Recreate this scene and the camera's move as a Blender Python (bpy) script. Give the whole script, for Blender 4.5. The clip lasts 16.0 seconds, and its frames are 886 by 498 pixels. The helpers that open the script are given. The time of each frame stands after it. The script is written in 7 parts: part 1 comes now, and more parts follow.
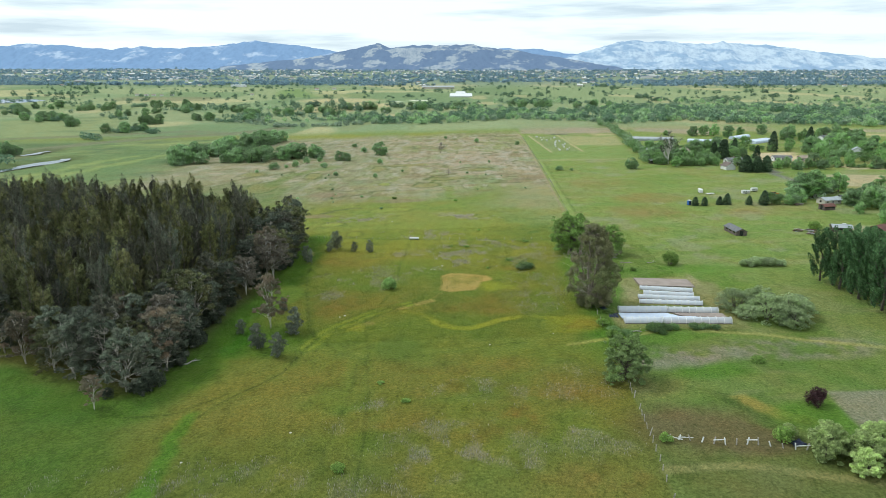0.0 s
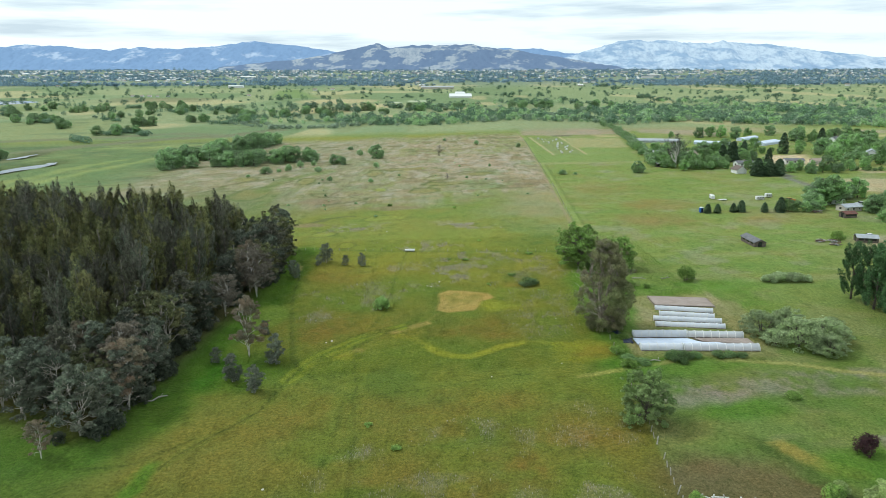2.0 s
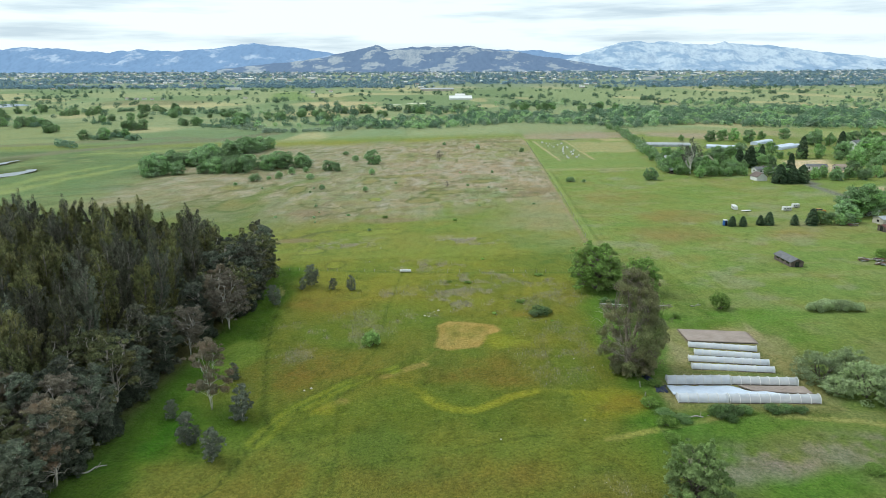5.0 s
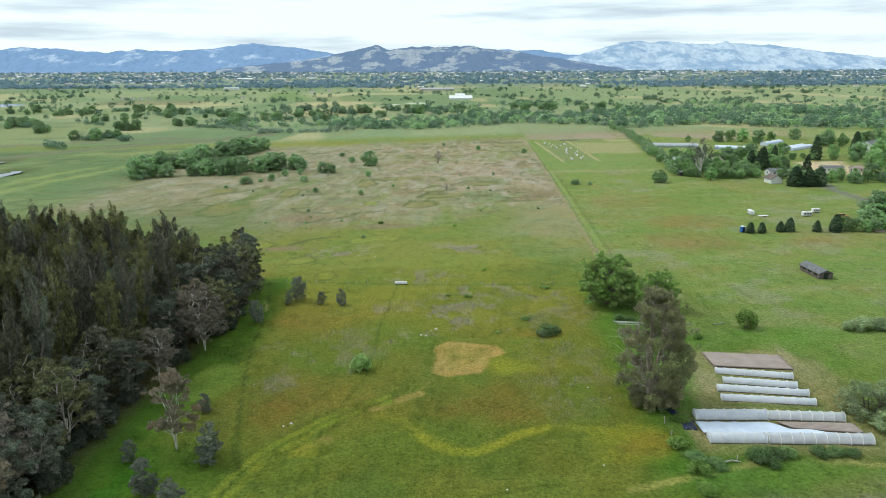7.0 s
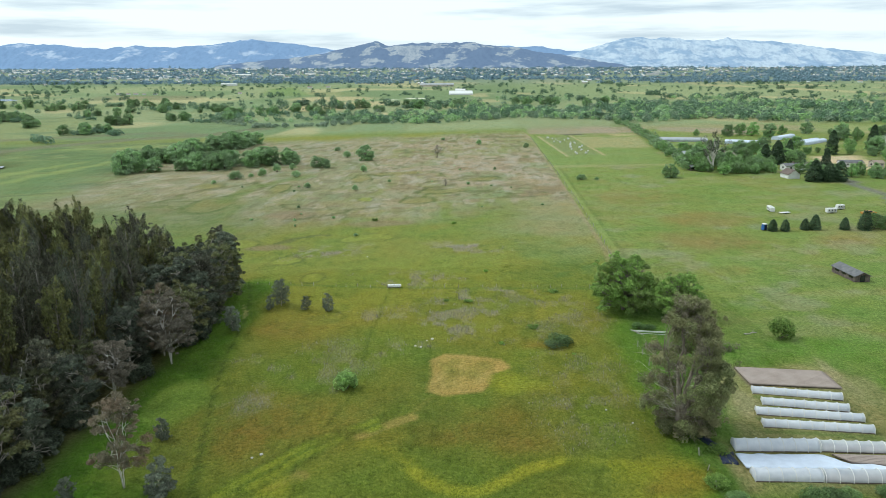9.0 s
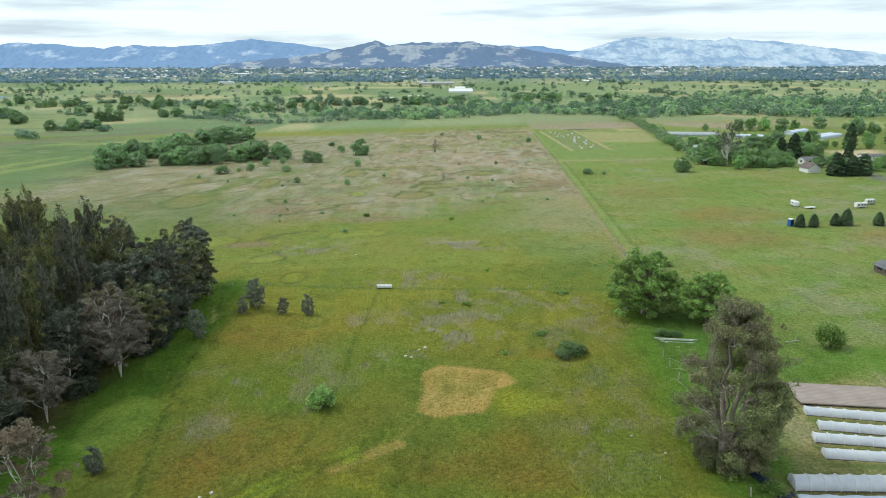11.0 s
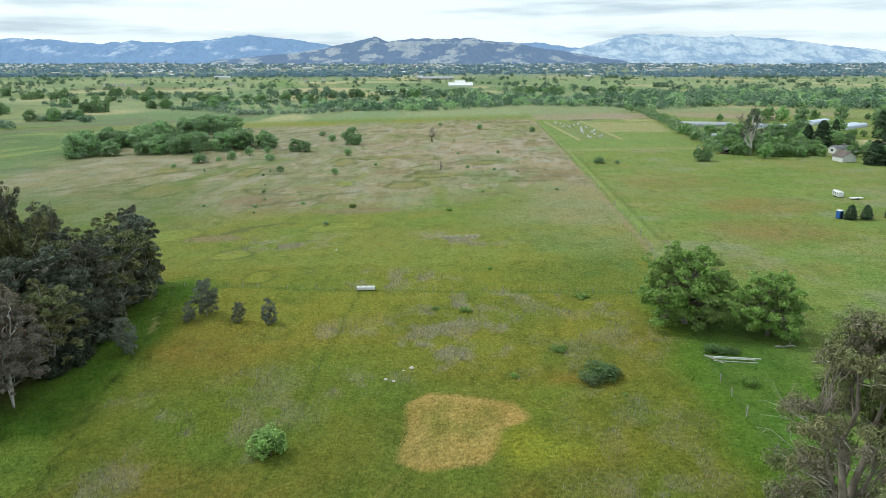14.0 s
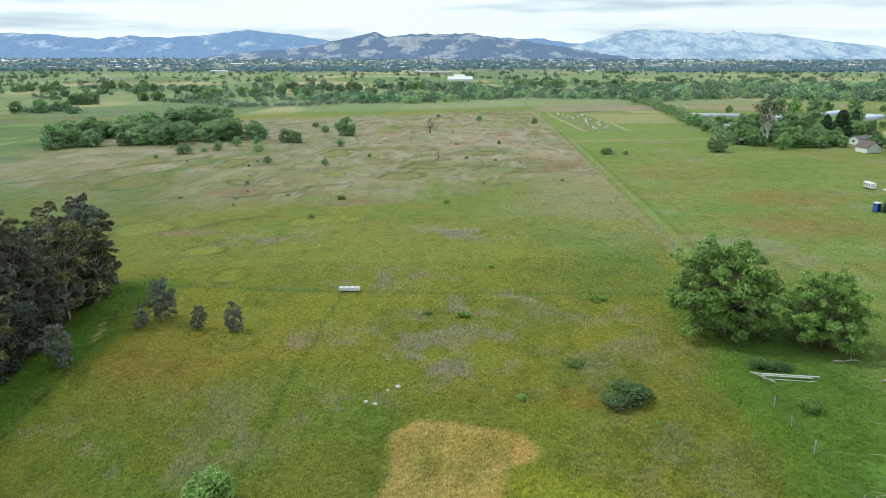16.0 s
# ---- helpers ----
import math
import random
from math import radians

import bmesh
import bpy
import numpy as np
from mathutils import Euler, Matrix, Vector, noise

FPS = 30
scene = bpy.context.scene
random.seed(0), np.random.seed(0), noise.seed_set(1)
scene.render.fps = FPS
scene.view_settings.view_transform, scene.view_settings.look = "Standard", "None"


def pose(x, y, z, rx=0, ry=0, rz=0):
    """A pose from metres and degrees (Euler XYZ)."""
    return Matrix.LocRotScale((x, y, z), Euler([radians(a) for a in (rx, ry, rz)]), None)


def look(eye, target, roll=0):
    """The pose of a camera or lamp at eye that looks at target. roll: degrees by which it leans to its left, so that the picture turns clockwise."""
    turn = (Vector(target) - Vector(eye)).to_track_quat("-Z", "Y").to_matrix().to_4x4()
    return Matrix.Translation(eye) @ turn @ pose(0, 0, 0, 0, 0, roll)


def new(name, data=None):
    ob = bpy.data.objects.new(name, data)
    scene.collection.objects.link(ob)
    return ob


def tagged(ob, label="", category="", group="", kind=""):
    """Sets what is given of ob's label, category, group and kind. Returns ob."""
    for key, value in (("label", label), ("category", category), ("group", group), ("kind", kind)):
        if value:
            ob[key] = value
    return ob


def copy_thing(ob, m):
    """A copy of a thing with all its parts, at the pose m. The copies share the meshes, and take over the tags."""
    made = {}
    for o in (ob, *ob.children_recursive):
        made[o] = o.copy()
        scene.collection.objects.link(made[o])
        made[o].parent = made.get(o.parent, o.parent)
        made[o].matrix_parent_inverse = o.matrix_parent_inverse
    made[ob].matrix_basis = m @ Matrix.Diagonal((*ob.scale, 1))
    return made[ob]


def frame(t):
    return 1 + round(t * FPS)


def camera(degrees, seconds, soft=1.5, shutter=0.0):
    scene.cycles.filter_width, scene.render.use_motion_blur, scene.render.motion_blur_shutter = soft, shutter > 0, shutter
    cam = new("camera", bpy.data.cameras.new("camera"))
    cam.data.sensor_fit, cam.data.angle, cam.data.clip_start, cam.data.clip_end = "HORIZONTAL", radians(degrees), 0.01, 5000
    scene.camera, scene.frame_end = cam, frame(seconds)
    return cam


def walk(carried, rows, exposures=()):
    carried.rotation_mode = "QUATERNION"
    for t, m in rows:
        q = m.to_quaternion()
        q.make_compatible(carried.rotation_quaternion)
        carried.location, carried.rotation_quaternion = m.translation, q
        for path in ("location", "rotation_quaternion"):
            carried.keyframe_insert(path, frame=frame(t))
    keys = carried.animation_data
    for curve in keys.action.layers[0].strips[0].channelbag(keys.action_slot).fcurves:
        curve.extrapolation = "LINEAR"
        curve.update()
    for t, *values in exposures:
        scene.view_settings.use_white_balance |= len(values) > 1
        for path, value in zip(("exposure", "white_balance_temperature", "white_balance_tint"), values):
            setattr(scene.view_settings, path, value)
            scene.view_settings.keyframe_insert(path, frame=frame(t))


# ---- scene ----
LENS = 65.3
cam = camera(LENS, 16.0, 0.5)

# seconds, x, y, z, tilt, lean, turn
PATH = [
    (0, 9.07, -15.74, 69.15, 74.960, 0.082, -0.741),
    (1.5, 10.06, -1.88, 69.14, 74.963, -0.029, -0.738),
    (2.5, 10.30, 7.55, 69.02, 74.959, -0.086, -0.733),
    (3.5, 10.44, 16.85, 68.84, 75.006, -0.131, -0.725),
    (4, 10.53, 21.46, 68.73, 75.038, -0.149, -0.721),
    (6.5, 11.47, 44.09, 67.10, 75.180, -0.197, -0.699),
    (7, 11.63, 48.66, 66.67, 75.126, -0.199, -0.695),
    (8, 12.02, 58.00, 64.72, 74.986, -0.195, -0.688),
    (9, 12.57, 67.61, 62.36, 74.900, -0.182, -0.682),
    (11.5, 14.25, 92.77, 54.08, 74.970, -0.113, -0.681),
    (12.5, 14.78, 102.49, 51.29, 74.909, -0.073, -0.687),
    (13.5, 15.25, 112.16, 48.40, 74.843, -0.025, -0.698),
    (14.5, 15.73, 121.71, 45.61, 74.754, 0.028, -0.715),
    (16, 16.57, 134.88, 41.80, 74.536, 0.118, -0.752),
]


def cam_pose(x, y, z, tilt, lean, turn):
    return pose(x, y, z, 0, 0, turn) @ pose(0, 0, 0, tilt) @ pose(0, 0, 0, 0, 0, lean)


walk(cam, [(t, cam_pose(*row)) for t, *row in PATH], [(0, -0.05, 5900, 1.0), (7, -0.12, 5900, 1.0), (11, -0.11, 5900, 1.0), (16, -0.14, 5900, 1.0)])

# ---------------------------------------------------------------- light
SUN_ELEV, SUN_AZ = radians(50), radians(-66)      # azimuth from +y towards +x
world = bpy.data.worlds.new("overcast_sky")
scene.world = world
world.use_nodes = True
wn, wl = world.node_tree.nodes, world.node_tree.links
wn.clear()
sky = wn.new("ShaderNodeTexSky")
sky.sky_type, sky.sun_disc = "NISHITA", False
sky.sun_elevation, sky.sun_rotation = SUN_ELEV, SUN_AZ
sky.air_density, sky.dust_density = 1.0, 1.5
sky_gain = wn.new("ShaderNodeMix")
sky_gain.data_type, sky_gain.blend_type = "RGBA", "MULTIPLY"
sky_gain.inputs[0].default_value = 1.0
sky_gain.inputs[7].default_value = (0.10, 0.10, 0.10, 1)
wl.new(sky.outputs[0], sky_gain.inputs[6])
co = wn.new("ShaderNodeTexCoord")
stretch = wn.new("ShaderNodeMapping")
stretch.inputs["Scale"].default_value = (2.2, 2.2, 26.0)
wl.new(co.outputs["Generated"], stretch.inputs["Vector"])
cloud = wn.new("ShaderNodeTexNoise")
cloud.inputs["Scale"].default_value, cloud.inputs["Detail"].default_value = 1.5, 6.0
cloud.inputs["Roughness"].default_value = 0.55
wl.new(stretch.outputs[0], cloud.inputs["Vector"])
ramp = wn.new("ShaderNodeValToRGB")
ramp.color_ramp.elements[0].position, ramp.color_ramp.elements[0].color = 0.355, (0.76, 0.83, 0.90, 1)
ramp.color_ramp.elements[1].position, ramp.color_ramp.elements[1].color = 0.52, (1.22, 1.24, 1.23, 1)
wl.new(cloud.outputs[0], ramp.inputs[0])
cover = wn.new("ShaderNodeMix")
cover.data_type = "RGBA"
cover.inputs[0].default_value = 0.88
wl.new(sky_gain.outputs[2], cover.inputs[6])
wl.new(ramp.outputs[0], cover.inputs[7])
bg = wn.new("ShaderNodeBackground")
bg.inputs["Strength"].default_value = 1.0
wl.new(cover.outputs[2], bg.inputs["Color"])
wout = wn.new("ShaderNodeOutputWorld")
wl.new(bg.outputs[0], wout.inputs["Surface"])

sun_data = bpy.data.lights.new("sun", "SUN")
sun_data.energy, sun_data.angle, sun_data.color = 2.1, radians(10), (1.0, 0.95, 0.86)
sun = new("sun", sun_data)
sun_dir = Vector((math.sin(SUN_AZ) * math.cos(SUN_ELEV), math.cos(SUN_AZ) * math.cos(SUN_ELEV), math.sin(SUN_ELEV)))
sun.matrix_world = look(sun_dir * 500, (0, 0, 0))


# ---------------------------------------------------------------- materials
def nodes_of(name):
    m = bpy.data.materials.new(name)
    m.use_nodes = True
    nt = m.node_tree
    return m, nt, nt.nodes["Principled BSDF"]


def mix_node(nt, a, b, fac, blend="MIX"):
    """a, b: colours or sockets; fac: number or socket."""
    n = nt.nodes.new("ShaderNodeMix")
    n.data_type, n.blend_type = "RGBA", blend
    for i, v in ((0, fac), (6, a), (7, b)):
        if hasattr(v, "links"):
            nt.links.new(v, n.inputs[i])
        else:
            n.inputs[i].default_value = v if i == 0 else (*v, 1)
    return n.outputs[2]


def noise_node(nt, scale, detail=3.0, rough=0.55, coords="Object", squash=None):
    tc = nt.nodes.new("ShaderNodeTexCoord")
    out = tc.outputs[coords]
    if squash:
        mp = nt.nodes.new("ShaderNodeMapping")
        mp.inputs["Scale"].default_value = squash
        nt.links.new(out, mp.inputs["Vector"])
        out = mp.outputs[0]
    n = nt.nodes.new("ShaderNodeTexNoise")
    n.inputs["Scale"].default_value, n.inputs["Detail"].default_value, n.inputs["Roughness"].default_value = scale, detail, rough
    nt.links.new(out, n.inputs["Vector"])
    return n.outputs[0]


def spread(nt, value, lo, hi):
    """Stretches a noise value between lo and hi to 0..1."""
    n = nt.nodes.new("ShaderNodeMapRange")
    n.inputs[1].default_value, n.inputs[2].default_value = lo, hi
    nt.links.new(value, n.inputs[0])
    return n.outputs[0]


def bump_from(nt, bsdf, value, strength, distance):
    b = nt.nodes.new("ShaderNodeBump")
    b.inputs["Strength"].default_value, b.inputs["Distance"].default_value = strength, distance
    nt.links.new(value, b.inputs["Height"])
    nt.links.new(b.outputs[0], bsdf.inputs["Normal"])


def plain(name, col, dark=None, rough=0.7, scale=3.0, metal=0.0, fine=25.0, bump=0.15, spec=0.3):
    """A surface with stains at one scale and grain at another."""
    m, nt, b = nodes_of(name)
    dark = dark or tuple(c * 0.7 for c in col)
    stain = spread(nt, noise_node(nt, scale, 4), 0.35, 0.7)
    grain = noise_node(nt, fine, 3)
    c = mix_node(nt, dark, col, stain)
    c = mix_node(nt, c, mix_node(nt, c, (0.0, 0.0, 0.0), 0.22), grain)
    nt.links.new(c, b.inputs["Base Color"])
    b.inputs["Roughness"].default_value, b.inputs["Metallic"].default_value = rough, metal
    b.inputs["Specular IOR Level"].default_value = spec
    bump_from(nt, b, grain, bump, 0.05)
    return m


def leaf_mat(name, light, dark, other=None, through_light=0.25, tone=0.30, mottle=0.30):
    """Leaves: varied leaf by leaf, tree by tree and over a few metres."""
    m, nt, b = nodes_of(name)
    geo, info = nt.nodes.new("ShaderNodeNewGeometry"), nt.nodes.new("ShaderNodeObjectInfo")
    c = mix_node(nt, dark, light, geo.outputs["Random Per Island"])
    if other:
        patch = spread(nt, noise_node(nt, 0.12, 2), 0.42, 0.62)
        c = mix_node(nt, c, mix_node(nt, other, tuple(v * 0.6 for v in other), geo.outputs["Random Per Island"]), patch)
    tuft = spread(nt, noise_node(nt, 0.75, 3, 0.6), 0.36, 0.64)
    low, high = (1 - mottle,) * 3, (1 + mottle,) * 3
    c = mix_node(nt, c, mix_node(nt, low, high, tuft), 1.0, "MULTIPLY")
    hsv = nt.nodes.new("ShaderNodeHueSaturation")
    val = nt.nodes.new("ShaderNodeMapRange")
    val.inputs[3].default_value, val.inputs[4].default_value = 1 - tone, 1 + tone
    nt.links.new(info.outputs["Random"], val.inputs[0])
    nt.links.new(val.outputs[0], hsv.inputs["Value"])
    nt.links.new(c, hsv.inputs["Color"])
    b.inputs["Roughness"].default_value, b.inputs["Specular IOR Level"].default_value = 0.62, 0.25
    nt.links.new(hsv.outputs[0], b.inputs["Base Color"])
    tr, mx = nt.nodes.new("ShaderNodeBsdfTranslucent"), nt.nodes.new("ShaderNodeMixShader")
    nt.links.new(hsv.outputs[0], tr.inputs["Color"])
    mx.inputs[0].default_value = through_light
    nt.links.new(b.outputs[0], mx.inputs[1])
    nt.links.new(tr.outputs[0], mx.inputs[2])
    nt.links.new(mx.outputs[0], nt.nodes["Material Output"].inputs["Surface"])
    return m


def ground_mat():
    m, nt, b = nodes_of("meadow")
    at = nt.nodes.new("ShaderNodeAttribute")
    at.attribute_name = "soil_and_sward"
    col = at.outputs["Color"]
    tuft = noise_node(nt, 1.5, 6, 0.7)
    blade = noise_node(nt, 6.0, 5, 0.75, squash=(1.0, 0.35, 1.0))
    wide = noise_node(nt, 0.09, 5, 0.6)
    c = mix_node(nt, mix_node(nt, col, (0.55, 0.61, 0.50), 1.0, "MULTIPLY"), mix_node(nt, col, (1.44, 1.38, 1.42), 1.0, "MULTIPLY"), spread(nt, tuft, 0.32, 0.68))
    c = mix_node(nt, c, mix_node(nt, c, (0.36, 0.43, 0.34), 1.0, "MULTIPLY"), spread(nt, blade, 0.46, 0.68))
    c = mix_node(nt, c, mix_node(nt, c, (1.08, 0.97, 0.9), 1.0, "MULTIPLY"), spread(nt, wide, 0.4, 0.6))
    hummock = noise_node(nt, 0.30, 7, 0.72, squash=(1.0, 0.6, 1.0))
    c = mix_node(nt, c, mix_node(nt, c, (0.70, 0.75, 0.66), 1.0, "MULTIPLY"), spread(nt, hummock, 0.50, 0.64))
    stalks = noise_node(nt, 1.1, 7, 0.85, squash=(1.0, 0.35, 1.0))
    c = mix_node(nt, c, mix_node(nt, c, (1.34, 1.28, 1.34), 1.0, "MULTIPLY"), spread(nt, stalks, 0.55, 0.68))
    nt.links.new(c, b.inputs["Base Color"])
    b.inputs["Roughness"].default_value, b.inputs["Specular IOR Level"].default_value = 0.95, 0.08
    b.inputs["Sheen Weight"].default_value, b.inputs["Sheen Roughness"].default_value, b.inputs["Sheen Tint"].default_value = 0.20, 0.4, (0.60, 0.62, 0.24, 1)
    bump_from(nt, b, tuft, 0.7, 0.5)
    return m


MEADOW = ground_mat()
GUM_LEAF = leaf_mat("gum_leaf", (0.179, 0.192, 0.078), (0.050, 0.058, 0.025), (0.215, 0.201, 0.082), 0.10, 0.48, 0.55)
GUM_GREY = leaf_mat("gum_grey_leaf", (0.153, 0.179, 0.121), (0.051, 0.062, 0.043), (0.166, 0.166, 0.117), 0.12, 0.48, 0.55)
YOUNG_LEAF = leaf_mat("young_gum_leaf", (0.218, 0.241, 0.176), (0.086, 0.101, 0.073), None, 0.18)
GUM_OLIVE = leaf_mat("gum_olive_leaf", (0.235, 0.231, 0.082), (0.085, 0.090, 0.032), (0.175, 0.190, 0.072), 0.12, 0.48, 0.55)
FENCE_OAK = leaf_mat("drooping_oak_leaf", (0.304, 0.413, 0.145), (0.133, 0.202, 0.065), (0.319, 0.404, 0.172), 0.36)
CREEK_WILLOW = leaf_mat("creek_willow_leaf", (0.485, 0.594, 0.430), (0.231, 0.309, 0.215), None, 0.4)
BRIGHT_LEAF = leaf_mat("bright_bush_leaf", (0.44, 0.62, 0.20), (0.185, 0.305, 0.085), None, 0.4, 0.05)
PINK_GUM = leaf_mat("pinkish_gum_leaf", (0.290, 0.250, 0.190), (0.110, 0.100, 0.075), None, 0.18, 0.10)
GUM_TAN = leaf_mat("gum_tan_leaf", (0.170, 0.166, 0.114), (0.053, 0.054, 0.037), (0.144, 0.155, 0.092), 0.10, 0.48, 0.55)
GUM_BROWN = leaf_mat("gum_brown_leaf", (0.285, 0.245, 0.165), (0.105, 0.095, 0.062), (0.310, 0.205, 0.135), 0.2)
OAK_LEAF = leaf_mat("oak_leaf", (0.365, 0.522, 0.142), (0.159, 0.266, 0.060), (0.384, 0.492, 0.162), 0.42, 0.10)
SHRUB_LEAF = leaf_mat("shrub_leaf", (0.345, 0.490, 0.115), (0.130, 0.225, 0.050), None, 0.4)
WILLOW_LEAF = leaf_mat("willow_leaf", (0.443, 0.512, 0.295), (0.230, 0.294, 0.148), (0.377, 0.479, 0.213), 0.42)
PALE_WILLOW = leaf_mat("pale_willow_leaf", (0.621, 0.724, 0.315), (0.310, 0.402, 0.137), None, 0.42)
POPLAR_LEAF = leaf_mat("poplar_leaf", (0.185, 0.315, 0.125), (0.060, 0.130, 0.052), None, 0.35)
PLUM_LEAF = leaf_mat("plum_leaf", (0.105, 0.045, 0.050), (0.040, 0.018, 0.022), None, 0.2)
CONIFER_LEAF = leaf_mat("conifer_needle", (0.108, 0.162, 0.078), (0.038, 0.072, 0.036), None, 0.15)
FAR_LEAF = leaf_mat("valley_oak_leaf", (0.361, 0.523, 0.219), (0.152, 0.261, 0.115), (0.416, 0.544, 0.323), 0.42)
# leaves of the distant town trees, with blue haze mixed into their colour
HAZY_TOWN_LEAF = leaf_mat("hazy_town_leaf", (0.301, 0.428, 0.491), (0.147, 0.237, 0.300), None, 0.35)
GARDEN_LEAF = leaf_mat("garden_tree_leaf", (0.370, 0.578, 0.190), (0.143, 0.268, 0.084), (0.427, 0.554, 0.302), 0.42)
# undergrowth leaves darkened to near black: shade below the grove in the colour
SHADED_UNDER_LEAF = leaf_mat("shaded_undergrowth_leaf", (0.095, 0.112, 0.070), (0.012, 0.018, 0.012), None, 0.1)
VALLEY_LEAF = leaf_mat("dark_oak_leaf", (0.230, 0.362, 0.206), (0.095, 0.178, 0.106), (0.269, 0.380, 0.263), 0.35)
OLD_GUM_LEAF = leaf_mat("old_gum_leaf", (0.293, 0.318, 0.139), (0.114, 0.131, 0.056), (0.293, 0.267, 0.143), 0.28)
DRY_GUM_LEAF = leaf_mat("dry_gum_leaf", (0.279, 0.248, 0.171), (0.127, 0.110, 0.078), None, 0.22)
DARK_SHRUB = leaf_mat("ditch_shrub_leaf", (0.21, 0.33, 0.105), (0.060, 0.115, 0.036), (0.24, 0.33, 0.15), 0.35)
WHITE_BARK = plain("white_gum_bark", (0.84, 0.81, 0.75), (0.55, 0.50, 0.44), 0.7, 0.8)
GREY_BARK = plain("grey_gum_bark", (0.30, 0.27, 0.23), (0.15, 0.13, 0.11), 0.85, 1.2)
BARE_TWIG = plain("bare_twig", (0.34, 0.30, 0.26), rough=0.9)
PALE_BARK = plain("pale_gum_bark", (0.74, 0.70, 0.63), (0.42, 0.36, 0.30), 0.8, 1.0)
GNARLED = plain("gnarled_oak_bark", (0.36, 0.31, 0.26), (0.20, 0.17, 0.14), 0.9, 2.0)
PEELING = plain("peeling_gum_bark", (0.46, 0.40, 0.33), (0.19, 0.15, 0.12), 0.85, 0.7)
DARK_BARK = plain("oak_bark", (0.20, 0.17, 0.14), (0.10, 0.085, 0.07), 0.9, 2.0)


# ---------------------------------------------------------------- mesh tools
def smooth(a, lo, hi):
    f = np.clip((np.asarray(a, float) - lo) / (hi - lo), 0, 1)
    return f * f * (3 - 2 * f)


def land(x, y):
    """Height of the ground: it falls gently towards the wetland, and is raised far off to fit the camera's view."""
    return 8.4 * np.tanh(np.asarray(x, float) / 300) * smooth(1500 - np.asarray(y, float), 0, 800) + 30 * smooth(y, 1700, 4300)


def on_land(x, y, turn=0.0, size=1.0):
    return pose(x, y, float(land(x, y)), 0, 0, turn) @ Matrix.Scale(size, 4)


class Shape:
    """Collects vertices and faces of one mesh."""

    def __init__(self):
        self.v, self.f, self.n = [], [], 0

    def add(self, verts, faces):
        self.v.append(np.asarray(verts, float).reshape(-1, 3))
        self.f += [tuple(i + self.n for i in f) for f in faces]
        self.n += len(self.v[-1])
        return self

    def box(self, x0, y0, z0, x1, y1, z1, m=None, bevel=0.0):
        b = bevel
        if b:
            ring = [(x0 + b, y0), (x1 - b, y0), (x1, y0 + b), (x1, y1 - b), (x1 - b, y1), (x0 + b, y1), (x0, y1 - b), (x0, y0 + b)]
            inner = [(min(max(x, x0 + b), x1 - b), min(max(y, y0 + b), y1 - b)) for x, y in ring]
            v = [(*p, z0) for p in ring] + [(*p, z1 - b) for p in ring] + [(*p, z1) for p in inner]
            f = [tuple(range(7, -1, -1)), tuple(range(16, 24))]
            f += [(r * 8 + i, r * 8 + (i + 1) % 8, (r + 1) * 8 + (i + 1) % 8, (r + 1) * 8 + i) for r in (0, 1) for i in range(8)]
        else:
            v = [(x, y, z) for z in (z0, z1) for x, y in ((x0, y0), (x1, y0), (x1, y1), (x0, y1))]
            f = [(3, 2, 1, 0), (4, 5, 6, 7), (0, 1, 5, 4), (1, 2, 6, 5), (2, 3, 7, 6), (3, 0, 4, 7)]
        if m is not None:
            v = [tuple(m @ Vector(p)) for p in v]
        return self.add(v, f)

    def tube(self, path, radii, sides=6, closed=True):
        path = [Vector(p) for p in path]
        v, f = [], []
        for i, p in enumerate(path):
            d = path[min(i + 1, len(path) - 1)] - path[max(i - 1, 0)]
            d = d.normalized() if d.length > 1e-6 else Vector((0, 0, 1))
            a = d.cross(Vector((0.3, 0.9, 0.1))).normalized()
            b = d.cross(a)
            for k in range(sides):
                w = 2 * math.pi * k / sides
                v.append(p + (a * math.cos(w) + b * math.sin(w)) * radii[i])
        for i in range(len(path) - 1):
            for k in range(sides):
                k2 = (k + 1) % sides
                f.append((i * sides + k, i * sides + k2, (i + 1) * sides + k2, (i + 1) * sides + k))
        if closed:
            f += [tuple(range(sides - 1, -1, -1)), tuple(range((len(path) - 1) * sides, len(path) * sides))]
        return self.add(v, f)

    def leaves(self, centres, normals, length, width, rng, droop=None, aim=None):
        """Small pointed leaf sprays, one diamond each."""
        n = len(centres)
        nor = normals / (np.linalg.norm(normals, axis=1, keepdims=True) + 1e-9)
        other = aim if aim is not None else rng.normal(size=(n, 3)) if droop is None else rng.normal(size=(n, 3)) * (1 - droop) + np.array([0, 0, -1.0]) * droop
        along = other - (other * nor).sum(1, keepdims=True) * nor
        along /= np.linalg.norm(along, axis=1, keepdims=True) + 1e-9
        side = np.cross(nor, along)
        ln = (length * rng.uniform(0.6, 1.35, n))[:, None] / 2
        wd = (width * rng.uniform(0.6, 1.35, n))[:, None] / 2
        bend = nor * ln * 0.3
        v = np.stack([centres - along * ln - bend, centres + side * wd, centres + along * ln - bend, centres - side * wd], 1)
        base = np.arange(n)[:, None] * 4 + np.arange(4)
        return self.add(v, [tuple(q) for q in base.tolist()])

    def mesh(self, name, material, flat=True):
        me = bpy.data.meshes.new(name)
        me.from_pydata(np.concatenate(self.v).tolist(), [], self.f)
        me.materials.append(material)
        me.polygons.foreach_set("use_smooth", [not flat] * len(me.polygons))
        me.update()
        return me


